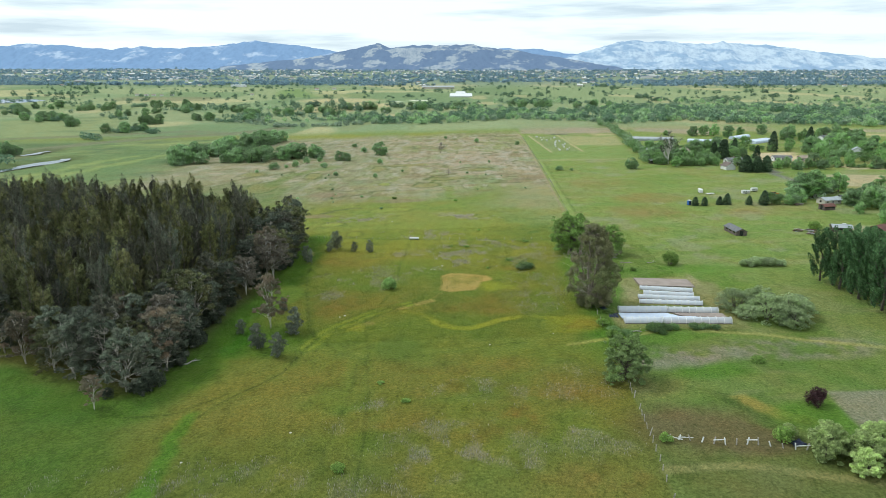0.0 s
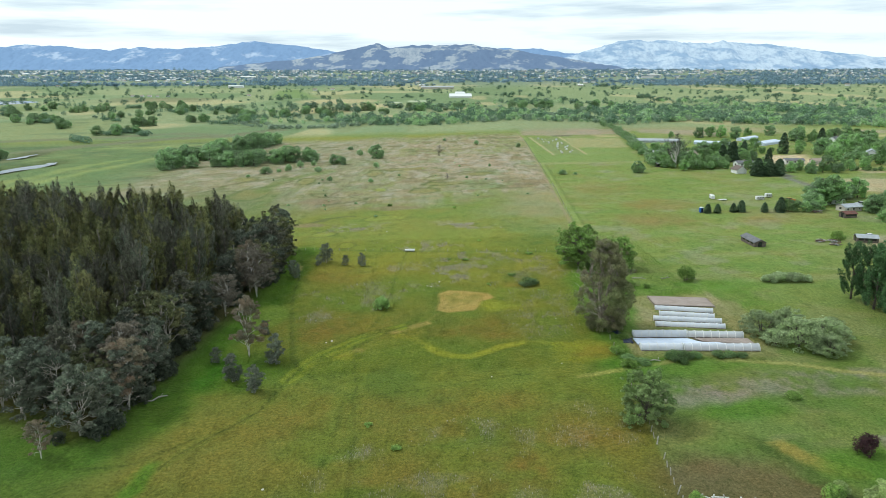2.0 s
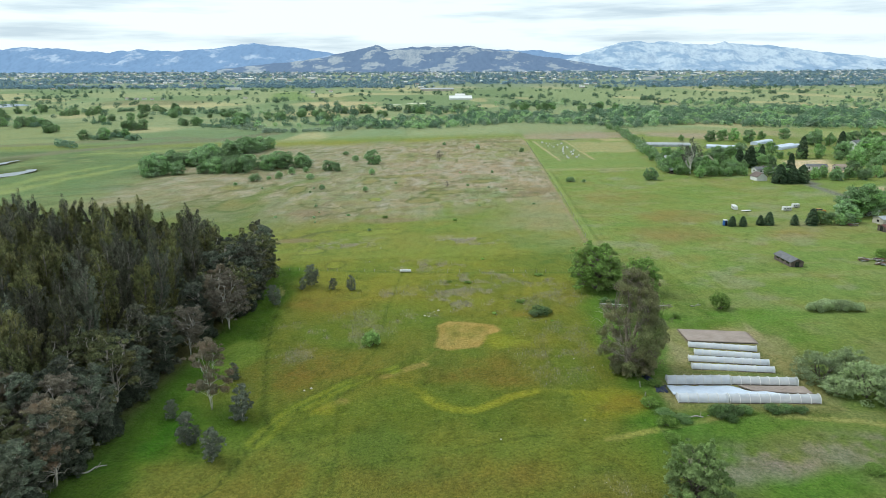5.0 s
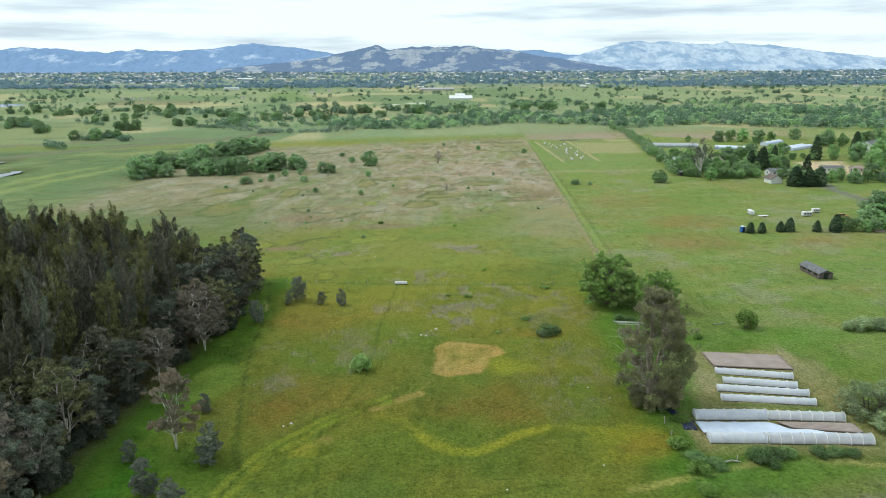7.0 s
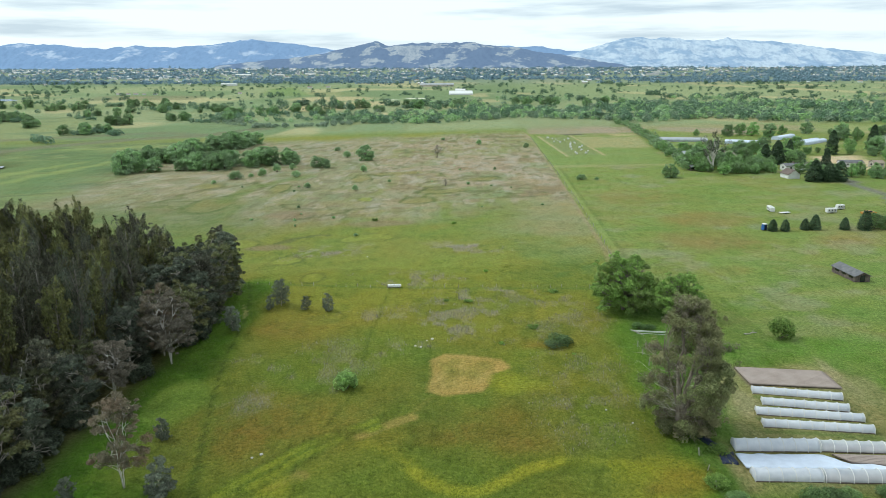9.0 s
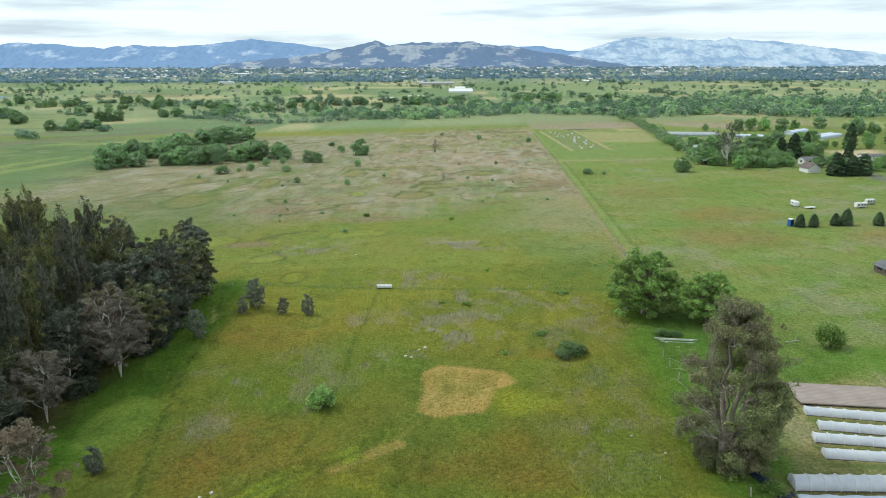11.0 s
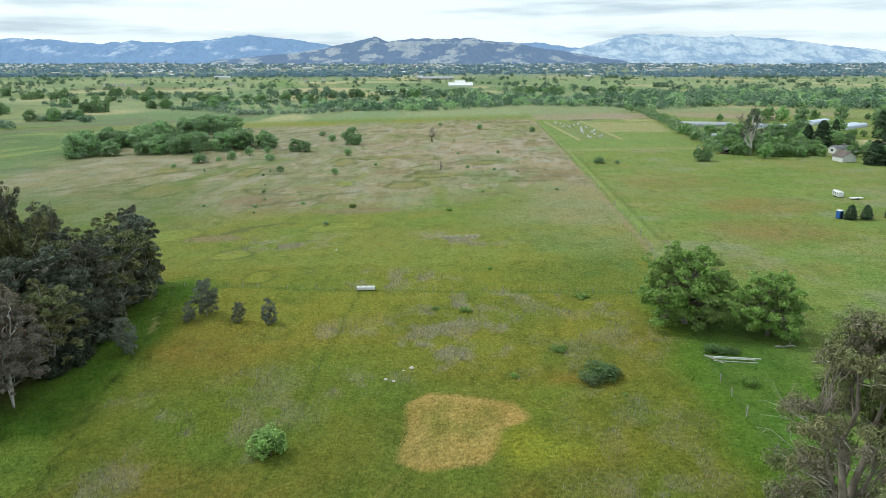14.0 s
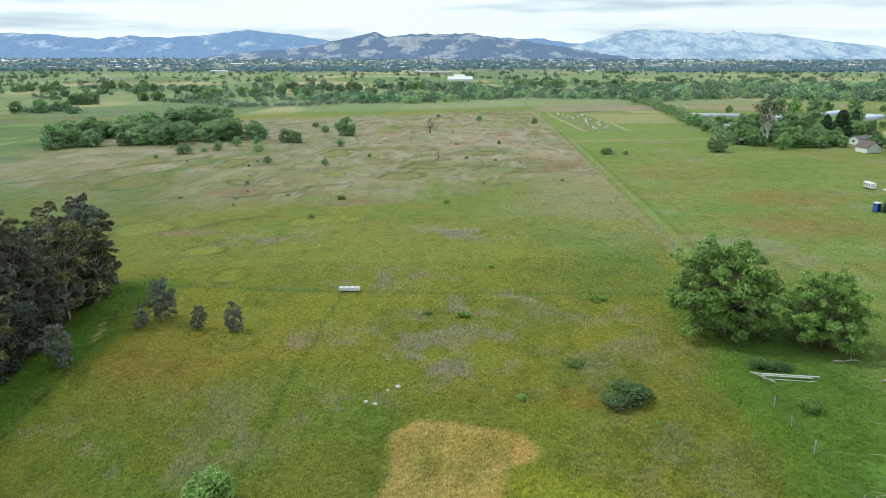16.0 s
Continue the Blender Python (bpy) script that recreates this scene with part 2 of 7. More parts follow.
def part(name, shape, material, parent, label="", flat=True):
    ob = new(name, shape.mesh(name, material, flat))
    ob.parent = parent
    if label:
        ob["label"] = label
    return ob


def thing(name, label, category, group="", kind=""):
    ob = new(name)
    ob.empty_display_size = 0.5
    return tagged(ob, label, category, group, kind)


def solo(name, shape, material, label, category, group="", kind="", flat=True):
    return tagged(new(name, shape.mesh(name, material, flat)), label, category, group, kind)


# ---------------------------------------------------------------- ground
def lattice(ix, iy, seed):
    n = (ix.astype(np.int64) * 374761393 + iy.astype(np.int64) * 668265263 + seed * 982451653) & 0x7FFFFFFF
    n = ((n ^ (n >> 13)) * 1274126177) & 0x7FFFFFFF
    return ((n ^ (n >> 16)) & 0xFFFF) / 65535.0


def value_noise(x, y, seed):
    ix, iy = np.floor(x), np.floor(y)
    fx, fy = x - ix, y - iy
    fx, fy = fx * fx * (3 - 2 * fx), fy * fy * (3 - 2 * fy)
    a, b = lattice(ix, iy, seed), lattice(ix + 1, iy, seed)
    c, d = lattice(ix, iy + 1, seed), lattice(ix + 1, iy + 1, seed)
    return (a * (1 - fx) + b * fx) * (1 - fy) + (c * (1 - fx) + d * fx) * fy


def fbm(x, y, size, seed, octaves=4):
    out, amp, total = 0, 1.0, 0
    for o in range(octaves):
        out = out + amp * value_noise(x / size * 2**o + 17.3 * o, y / size * 2**o - 9.1 * o, seed + o)
        total, amp = total + amp, amp * 0.55
    return out / total


def steps(lo, hi, fine, grow, far_lo, far_hi):
    mid = list(np.arange(lo, hi, fine))
    up, s = [], fine
    p = mid[-1]
    while p < far_hi:
        s *= grow
        p += s
        up.append(p)
    down, s, p = [], fine, mid[0]
    while p > far_lo:
        s *= grow if far_lo < -1000 and lo < -60 else 1.12
        p -= s
        down.append(p)
    return np.array(down[::-1] + mid + up)


GX = steps(-80, 112, 0.7, 1.04, -4600, 4600)
GY = steps(62, 272, 0.75, 1.02, -3500, 4900)
X, Y = np.meshgrid(GX, GY)
WX = X + (fbm(X, Y, 9, 50) - 0.5) * 7        # wavering copies, for ragged edges
WY = Y + (fbm(X, Y, 9, 60) - 0.5) * 7
COL = np.zeros((*X.shape, 3))


def lay(colour, weight):
    COL[:] = COL * (1 - weight[..., None]) + np.array(colour) * weight[..., None]


def off_line(pts, wx=None, wy=None):
    """Distance of every ground point from a polyline."""
    wx, wy = (X, Y) if wx is None else (wx, wy)
    best = np.full(X.shape, 1e9)
    for (ax, ay), (bx, by) in zip(pts, pts[1:]):
        dx, dy = bx - ax, by - ay
        k = np.clip(((wx - ax) * dx + (wy - ay) * dy) / (dx * dx + dy * dy), 0, 1)
        best = np.minimum(best, np.hypot(wx - ax - k * dx, wy - ay - k * dy))
    return best


def inside(pts, soft, ragged=0.0):
    """Weight of a convex plot, corners anticlockwise."""
    wx, wy = X + (WX - X) * ragged, Y + (WY - Y) * ragged
    d = np.full(X.shape, 1e9)
    for (ax, ay), (bx, by) in zip(pts, pts[1:] + pts[:1]):
        ln = math.hypot(bx - ax, by - ay)
        d = np.minimum(d, ((bx - ax) * (wy - ay) - (by - ay) * (wx - ax)) / ln)
    return smooth(d, -soft, soft)


def spot(x, y, rx, ry, soft=0.3, ragged=0.5):
    wx, wy = X + (WX - X) * ragged, Y + (WY - Y) * ragged
    return 1 - smooth(np.hypot((wx - x) / rx, (wy - y) / ry), 1 - soft, 1 + soft)


GREEN, OLIVE, RUST = (0.110, 0.152, 0.030), (0.150, 0.158, 0.032), (0.165, 0.118, 0.040)
LILAC, FRESH, STRAW = (0.215, 0.200, 0.165), (0.074, 0.145, 0.022), (0.31, 0.235, 0.100)
DEEP, YELLOW, PALE = (0.055, 0.095, 0.022), (0.205, 0.218, 0.032), (0.28, 0.28, 0.12)

n40, n15, n70 = fbm(X, Y, 40, 1), fbm(X, Y, 15, 2), fbm(X, Y, 70, 3)
n6, n25 = fbm(X, Y, 6, 4), fbm(X, Y, 25, 5)
streak = fbm(X, Y * 0.8, 2.6, 6, 3) * 0.55 + n6 * 0.45
lay(GREEN, np.ones(X.shape))
lay(OLIVE, smooth(n40, 0.38, 0.62) * 0.9)
BOUND = [(47, 70), (51.5, 121), (55, 170), (58, 217), (62, 240), (70, 290), (82, 475), (92, 645)]
edge_x = np.interp(Y, [p[1] for p in BOUND], [p[0] for p in BOUND])
west = smooth(edge_x - X, -0.6, 0.6)
home = smooth(720 - Y, 0, 60)
# old field, west of the fence
LAVENDER = (0.225, 0.205, 0.165)
tussock = fbm(X, Y * 0.7, 3.4, 97, 3)
STALKY = np.zeros(X.shape)                    # where dead stalks stand thick


def drift(colour, places, amount, soft=0.75, fine=0.35):
    """Ragged drifts of one sward: x, y, half width, half depth."""
    w = np.zeros(X.shape)
    for px, py, rx, ry in places:
        w = np.maximum(w, spot(px, py, rx, ry, soft, 1.6))
    w = w * (1 - fine + fine * smooth(streak, 0.42, 0.58))
    lay(colour, w * amount)
    return w


def stalks_at(places, amount):
    w = np.zeros(X.shape)
    for px, py, rx, ry in places:
        w = np.maximum(w, spot(px, py, rx, ry, 0.8, 1.8))
    w = w * smooth(tussock, 0.47, 0.62) * (0.45 + 0.55 * smooth(n15, 0.36, 0.56))
    lay(LAVENDER, w * amount)
    STALKY[:] = np.maximum(STALKY, w * amount)


meadow = west * smooth(Y, 80, 110) * smooth(300 - Y, 0, 50) * smooth(X, -60, -40)
lay((0.150, 0.140, 0.034), west * smooth(n25, 0.44, 0.64) * smooth(330 - Y, 0, 60) * 0.7)
lay((0.168, 0.168, 0.034), meadow * smooth(n40, 0.36, 0.58) * smooth(Y, 200, 250) * 0.7)
lay(DEEP, meadow * smooth(fbm(X, Y * 0.6, 12, 95), 0.58, 0.70) * 0.35)
drift((0.165, 0.128, 0.034), [(-20, 180, 15, 10), (-25, 226, 13, 13), (-10, 187, 9, 5), (-21, 170, 8, 6), (21, 175, 13, 8), (37, 120, 12, 7), (26, 111, 9, 6), (9, 122, 8, 5), (0, 110, 12, 4), (40, 88, 16, 8), (20, 104, 9, 4), (20, 133, 12, 5), (-16, 218, 10, 6)], 0.75, 0.85, 0.45)
drift((0.185, 0.120, 0.034), [(-23, 123, 5, 3.5), (-17, 131, 5, 3), (49, 158.5, 5, 4), (35.5, 213, 3, 3), (21, 172, 6, 4), (-48, 128, 3, 8), (38, 118, 6, 3), (26, 110, 4, 2.5), (-25, 224, 8, 5), (-20, 177, 7, 4), (12, 331, 8, 5)], 0.6, 0.85, 0.6)
drift((0.165, 0.140, 0.036), [(-33, 112, 14, 12), (-22, 132, 14, 10), (2, 197, 8, 9), (-6, 178, 10, 6), (0, 128, 16, 8), (14, 300, 26, 12)], 0.7)
drift((0.118, 0.165, 0.028), [(-14, 153, 8, 4), (17, 166, 16, 4), (0, 160, 16, 6), (36, 178, 7, 8), (31, 205, 6, 5), (-20, 200, 9, 5), (5, 222, 9, 5), (28, 196, 5, 4), (-3, 205, 5, 8)], 0.55)
stalks_at([(44, 125, 6, 7), (20, 121, 11, 4), (30, 119, 9, 4), (-7, 104, 6, 4), (7, 99, 8, 5), (17, 96, 12, 5), (-47, 89, 10, 4), (-35, 88, 8, 4), (-8, 87, 10, 4), (12, 106, 7, 4), (-26, 94, 7, 3), (40, 101, 8, 6), (-2, 117, 5, 3)], 0.62)
drift((0.100, 0.142, 0.028), [(-14, 203, 26, 12), (-5, 216, 14, 7), (2, 212, 8, 12), (-28, 212, 10, 10)], 0.6, 0.8, 0.4)
drift((0.130, 0.165, 0.034), [(0, 285, 60, 30), (-50, 300, 30, 26), (-10, 322, 40, 14)], 0.6, 0.8, 0.3)
stalks_at([(-13, 205, 11, 6), (-23, 206, 9, 5), (-24, 187, 5, 4), (1, 214, 7, 4), (8, 215, 4, 3), (-10, 213, 8, 5), (-5, 233, 6, 4), (38, 179, 7, 8), (43, 191, 6, 8), (44, 203, 8, 6), (52, 209, 3, 3), (33, 220, 6, 5), (-16, 195, 8, 4)], 0.58)
stalks_at([(15, 229, 8, 6), (25, 242, 11, 8), (20, 236, 14, 7), (22, 224, 9, 5), (46, 232, 6, 12), (27, 249, 12, 3), (40, 244, 8, 6), (10, 262, 12, 6), (-5, 268, 9, 5), (-28, 300, 12, 8), (26, 300, 12, 8)], 0.85)
drift((0.100, 0.150, 0.052), [(59, 284, 9, 12), (50, 292, 10, 9), (61, 268, 4, 6)], 0.75, 0.6, 0.2)
drift(DEEP, [(52, 263, 4, 1.6), (45, 249, 3, 1.4)], 0.8, 0.4, 0.1)
lay((0.255, 0.205, 0.175), west * smooth(Y + (n25 - 0.5) * 60, 275, 330) * smooth(560 - Y, 0, 80) * smooth(X + (n25 - 0.5) * 40, 25, 62) * 0.42)
lay(DEEP, smooth(n6, 0.62, 0.76) * 0.28 * smooth(400 - Y, 0, 100))
# dry brown-pink marsh edge further out
dry = smooth(Y + (n70 - 0.5) * 110, 325, 395) * smooth(700 - Y - (n40 - 0.5) * 60, 0, 60) * west * smooth(X + (n40 - 0.5) * 70 + Y * 0.10, -190, -120)
lay((0.240, 0.190, 0.152), dry * (0.40 + 0.45 * smooth(n40, 0.35, 0.6)) * (0.55 + 0.45 * smooth(Y, 380, 480)))
lay((0.235, 0.205, 0.168), dry * smooth(fbm(X, Y * 0.35, 9, 9), 0.44, 0.60) * 0.55)
lay((0.15, 0.115, 0.07), dry * smooth(fbm(X, Y * 2.2, 34, 12), 0.60, 0.68) * 0.7)
lay((0.12, 0.17, 0.085), dry * smooth(fbm(X, Y * 1.5, 40, 13), 0.60, 0.70) * 0.5)
lay((0.170, 0.168, 0.112), dry * smooth(-X, -10, 60) * (0.4 + 0.3 * smooth(n15, 0.4, 0.6)))
lay((0.115, 0.095, 0.068), dry * smooth(fbm(X, Y * 0.45, 4.5, 151, 3), 0.55, 0.68) * 0.5)
lay((0.285, 0.255, 0.225), dry * smooth(fbm(X, Y * 0.45, 5.5, 153, 3), 0.56, 0.68) * 0.5)
rim = np.abs(fbm(X, Y * 1.6, 46, 15, 3) - 0.5)
lay((0.080, 0.095, 0.040), dry * (1 - smooth(rim, 0.006, 0.020)) * 0.8 * smooth(Y, 300, 340))
# east pasture
east = (1 - west) * home
lay((0.138, 0.192, 0.050), east * 0.85)
lay((0.172, 0.160, 0.058), east * smooth(n25, 0.50, 0.66) * 0.55)
lay((0.105, 0.165, 0.036), east * smooth(fbm(X, Y * 1.8, 30, 141), 0.54, 0.64) * 0.6)
lay((0.185, 0.195, 0.085), east * smooth(fbm(X * 0.7, Y * 2.0, 12, 143), 0.55, 0.68) * 0.5)
drift((0.190, 0.140, 0.055), [(115, 327, 14, 12), (114, 293, 14, 9), (98, 262, 8, 5), (150, 292, 12, 8), (105, 380, 18, 16)], 0.55, 0.8, 0.5)
drift((0.080, 0.155, 0.026), [(72, 243, 8, 8), (84, 222, 12, 8), (66, 205, 7, 10), (96, 202, 10, 6), (110, 226, 14, 8)], 0.6, 0.8, 0.4)
stalks_at([(76, 207, 9, 4), (94, 208, 7, 3), (88, 236, 9, 5)], 0.5)
lay(LILAC, east * smooth(n15, 0.60, 0.72) * 0.35)
lay(RUST, (spot(108, 300, 16, 12) + spot(120, 330, 18, 14)) * 0.4)
# lush strip along the fence and the grove
lay(FRESH, (1 - smooth(np.abs(WX - edge_x - 4), 5, 13)) * smooth(Y, 120, 150) * smooth(262 - Y, 0, 20) * 0.9)
lay(FRESH, smooth(X, 40, 70) * inside([(45, 60), (135, 60), (135, 155), (45, 155)], 8, 1.0) * smooth(n15, 0.36, 0.56) * 0.6)
lay((0.098, 0.105, 0.034), inside([(48, 58), (140, 58), (140, 93), (50, 97)], 5, 0.8) * 0.6)
lay((0.125, 0.088, 0.050), (spot(60, 104, 12, 8, 0.5, 1.0) + spot(69, 98, 9, 6, 0.4, 1.0)).clip(0, 1) * 0.8)
lay((0.31, 0.23, 0.060), (1 - smooth(off_line([(72, 114.5), (77, 108), (81.5, 104)], WX, WY), 0.6, 2.8)) * 0.65)
lay(DEEP, (1 - smooth(off_line([(68, 117), (75, 104), (78, 98)], WX, WY), 0.6, 2.0)) * 0.6)
lay((0.080, 0.175, 0.020), (spot(86, 107, 10, 6, 0.4, 0.8) + spot(72, 128, 8, 5, 0.5, 1.0)).clip(0, 1) * 0.85)
lay(LILAC, (spot(92, 138, 24, 6, 0.4, 1.0) + spot(64, 136, 10, 6, 0.4, 1.0)) * smooth(streak, 0.35, 0.6) * 0.75)
GROVE_EDGE = [(-95, 134), (-80, 122), (-57, 118), (-49, 130), (-46, 150), (-47, 176), (-41, 205), (-40, 262)]
gd = off_line(GROVE_EDGE, WX, WY)
lay((0.165, 0.150, 0.042), inside([(-52, 100), (-14, 100), (-18, 128), (-30, 146), (-47, 140)], 6, 1.2) * (0.25 + 0.30 * smooth(n15, 0.4, 0.6)))
# lush grove fringe, darkened in colour for the shade the grove throws
lay((0.050, 0.122, 0.011), (1 - smooth(gd, 3, 12)) * 0.85 + (spot(-34, 152, 9, 9, 0.5, 1.2) * 0.6))
lay((0.060, 0.118, 0.015), inside([(-160, 60), (-36, 60), (-54, 116), (-160, 135)], 10, 1.0) * 0.8)
lay((0.095, 0.125, 0.024), inside([(-45, 60), (4, 60), (4, 104), (-45, 104)], 7, 1.2) * (0.35 + 0.45 * smooth(n15, 0.42, 0.58)))
# brown floor under the trees; its dark colour deepens the grove's shade
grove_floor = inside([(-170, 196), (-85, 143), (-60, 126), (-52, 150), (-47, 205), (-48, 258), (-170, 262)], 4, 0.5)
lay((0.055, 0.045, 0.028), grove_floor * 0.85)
lay((0.128, 0.185, 0.040), spot(-38, 190, 5.6, 9.5, 0.16, 0.25) * 0.85)
# straw-coloured plot and strips
plot = np.maximum(inside([(14, 188.9), (21.2, 190), (23, 192.6), (24.3, 197.5), (26.2, 205.3), (14.7, 208.5), (11.7, 205.5), (11, 191)], 0.6, 0.25), inside([(22, 196.5), (28.3, 200.6), (26.2, 205.3), (21, 205)], 0.6, 0.25))
lay(STRAW, plot * (0.62 + 0.38 * smooth(n6, 0.35, 0.55)))
lay((0.36, 0.25, 0.12), plot * (1 - inside([(15, 190.5), (21, 191.5), (25, 204), (15.2, 206.8), (12.4, 204.5)], 1.2, 0.4)) * 0.6)
lay(YELLOW, spot(27.6, 194.6, 4.4, 4.6, 0.4, 0.8) * smooth(n6, 0.25, 0.45) * 0.85)
lay(YELLOW, spot(34, 191.8, 6, 2.6, 0.5, 1.0) * smooth(n6, 0.35, 0.55) * 0.6)
lay((0.34, 0.255, 0.115), (1 - smooth(off_line([(-0.6, 174.8), (2.6, 177.4), (7.6, 181)], X * 0.6 + WX * 0.4, Y * 0.6 + WY * 0.4), 0.5, 1.7)) * 0.85)
lay((0.26, 0.235, 0.085), (1 - smooth(off_line([(7.6, 181), (11.5, 188)]), 0.2, 1.0)) * 0.25)
lay((0.29, 0.22, 0.10), (1 - smooth(off_line([(-13.8, 160.2), (-9.6, 164.4)], WX, WY), 0.4, 1.6)) * 0.7)
MUSTARD = [(1, 172), (5, 169.4), (8.6, 165.4), (11.8, 160.8), (15.2, 158.2), (18.9, 157.6), (23.8, 160.6), (28.4, 163.4), (33, 165.4), (42, 163.4), (47, 160.4), (50, 157)]
near_ribbon = off_line(MUSTARD, X * 0.7 + WX * 0.3, Y * 0.7 + WY * 0.3)
lay((0.085, 0.120, 0.022), (1 - smooth(off_line([(p[0] + 0.6, p[1] - 1.9) for p in MUSTARD], X * 0.7 + WX * 0.3, Y * 0.7 + WY * 0.3), 0.5, 1.8)) * 0.5)
lay((0.255, 0.262, 0.036), (1 - smooth(near_ribbon, 0.4, 2.4)) * (0.22 + 0.6 * smooth(n6, 0.38, 0.56)))
lay(YELLOW, (spot(45, 159, 9.5, 7) + spot(-14, 160.5, 7, 4)).clip(0, 1) * smooth(n6, 0.38, 0.55) * 0.75)
lay((0.205, 0.135, 0.034), spot(49, 157.6, 4.5, 3.2, 0.5, 1.0) * 0.4)
SWALE = [(5, 180.6), (-4.4, 174.6), (-10.6, 169.2), (-15.6, 164), (-20, 157.4), (-23.4, 147)]
swale = off_line(SWALE, X * 0.6 + WX * 0.4, Y * 0.6 + WY * 0.4)
lay((0.062, 0.105, 0.022), (1 - smooth(swale, 1.0, 3.8)) * (0.4 + 0.5 * smooth(n6, 0.38, 0.6)) * (0.5 + 0.5 * smooth(Y, 150, 162)))
lay((0.195, 0.225, 0.034), (1 - smooth(np.abs(swale - 1.1), 0.3, 1.3)) * smooth(n6, 0.40, 0.56) * 0.85)
lay((0.30, 0.29, 0.11), (1 - smooth(off_line([(43, 144.8), (55.4, 148.4), (68.7, 152), (91, 148.5), (102, 143.3), (125, 135)]), 0.5, 1.2)) * 0.75)
lay((0.24, 0.23, 0.10), (1 - smooth(off_line([(49, 89), (62, 90), (75, 86), (95, 80)]), 0.6, 1.6)) * 0.6)
TRACKS = [
    [(-10.3, 169), (-7.3, 140), (-5.2, 120.5), (-4.4, 98), (-4.4, 84), (-4, 60)],
    [(-9, 138), (-9.8, 115.7), (-11, 100), (-12.4, 84.6), (-14, 60)],
    [(-0.3, 254.5), (-2.6, 226), (-3.2, 205), (-3.8, 192), (-7, 178)],
    [(-42.2, 263), (-38, 248), (-35.6, 230), (-34.2, 212), (-31.8, 195), (-28.4, 177), (-24.6, 160), (-22, 153.4), (-26.5, 133.2), (-32.2, 124.9), (-37.4, 117.4), (-41, 110)],
    [(-27.9, 175.4), (-21.9, 153.4), (-13, 141.9), (-7.1, 138.2), (8, 141), (30, 147), (43, 145)],
    [(-41.8, 113), (-40.9, 98), (-39.8, 87.5), (-39, 70)],
    [(-55, 113.6), (-49, 113.7), (-44, 115.3), (-36.5, 122.5)],
]
for k, tr in enumerate(TRACKS):
    off = off_line(tr, X * 0.85 + WX * 0.15, Y * 0.85 + WY * 0.15)
    strong = (0.5, 0.4, 0.5, 0.75, 0.45, 0.5, 0.6)[k]
    lay((0.105, 0.165, 0.026), (1 - smooth(np.abs(off - 0.8), 0.1, 0.6)) * strong * 0.3)
    lay((0.035, 0.062, 0.014), (1 - smooth(off, 0.05, 0.5)) * smooth(n6 + 0.12, 0.25, 0.5) * strong)
lay((0.075, 0.175, 0.018), (1 - smooth(off_line(TRACKS[5], WX, WY), 0.8, 2.6)) * 0.75)
lay((0.30, 0.26, 0.15), (1 - smooth(off_line([(-38, 247), (-36.8, 241.5), (-37.4, 236)], WX, WY), 0.15, 0.5)) * 0.8)
lay((0.085, 0.125, 0.03), (1 - smooth(off_line([(-45, 265), (-2, 256.5), (58.5, 249.6), (68, 250)]), 0.4, 1.1)) * 0.7)
lay((0.185, 0.235, 0.075), (1 - smooth(np.abs(X - edge_x - 2.6), 0.6, 1.5)) * smooth(Y, 250, 280) * home * 0.5)
lay((0.070, 0.110, 0.028), (1 - smooth(np.abs(X - edge_x - 4.4), 0.4, 1.2)) * smooth(Y, 250, 280) * home * 0.4)
lay((0.215, 0.170, 0.120), (1 - smooth(np.abs(X - edge_x + 0.6), 0.4, 1.4)) * smooth(Y, 262, 290) * home * 0.55)
# wet hollows
RX, RY = X + (fbm(X, Y, 12, 120, 3) - 0.5) * 6, Y + (fbm(X, Y, 12, 130, 3) - 0.5) * 9
HOLLOWS = [(-94, 392, 9, 17, 0), (-60, 314, 7, 8, 1), (-36, 289, 4.5, 6.5, 1), (-12.6, 316, 10, 4.5, 1), (5, 388, 7, 9, 0), (-19.6, 393, 4, 5, 1), (-29, 456, 5, 14, 0), (16, 408, 12, 6, 0), (-70, 430, 5, 12, 0), (-6, 470, 16, 6, 0), (38, 440, 10, 6, 0), (-112, 446, 9, 8, 0), (-24, 268, 3.5, 4.5, 1)]
for hx, hy, rx, ry, lush in HOLLOWS:
    hd = np.hypot((RX - hx) / rx, (RY - hy) / ry)
    lay((0.066, 0.086, 0.026), (1 - smooth(np.abs(hd - 1.08), 0.08, 0.28)) * (0.55 if lush else 0.85) * (0.4 + 0.6 * smooth(n15, 0.35, 0.55)))
    lay((0.170, 0.195, 0.042) if lush else (0.160, 0.150, 0.060), (1 - smooth(hd, 0.80, 1.0)) * 0.85)
for pts in ([(-50, 352), (-38, 355), (-27, 362), (-22, 371), (-12, 372)], [(-88, 460), (-80, 430), (-92, 412)], [(-46, 312), (-38, 317), (-30, 322)], [(2, 404), (10, 420), (24, 424)], [(-60, 385), (-52, 372), (-40, 368)], [(-20, 438), (0, 430), (18, 440), (36, 456)], [(-120, 420), (-104, 436), (-86, 452)]):
    lay((0.072, 0.080, 0.034), (1 - smooth(off_line(pts, RX, RY), 0.6, 2.6)) * 0.75)
lay((0.17, 0.125, 0.085), (spot(-48, 307, 8, 4, 0.3, 1.0) + spot(-52, 363, 9, 8, 0.3, 1.0) + spot(-10, 340, 14, 5, 0.4, 1.0)).clip(0, 1) * 0.7)
lay((0.085, 0.13, 0.03), (1 - smooth(off_line([(-90, 400), (-84, 440), (-62, 470)], WX, WY), 3, 7)) * 0.6)
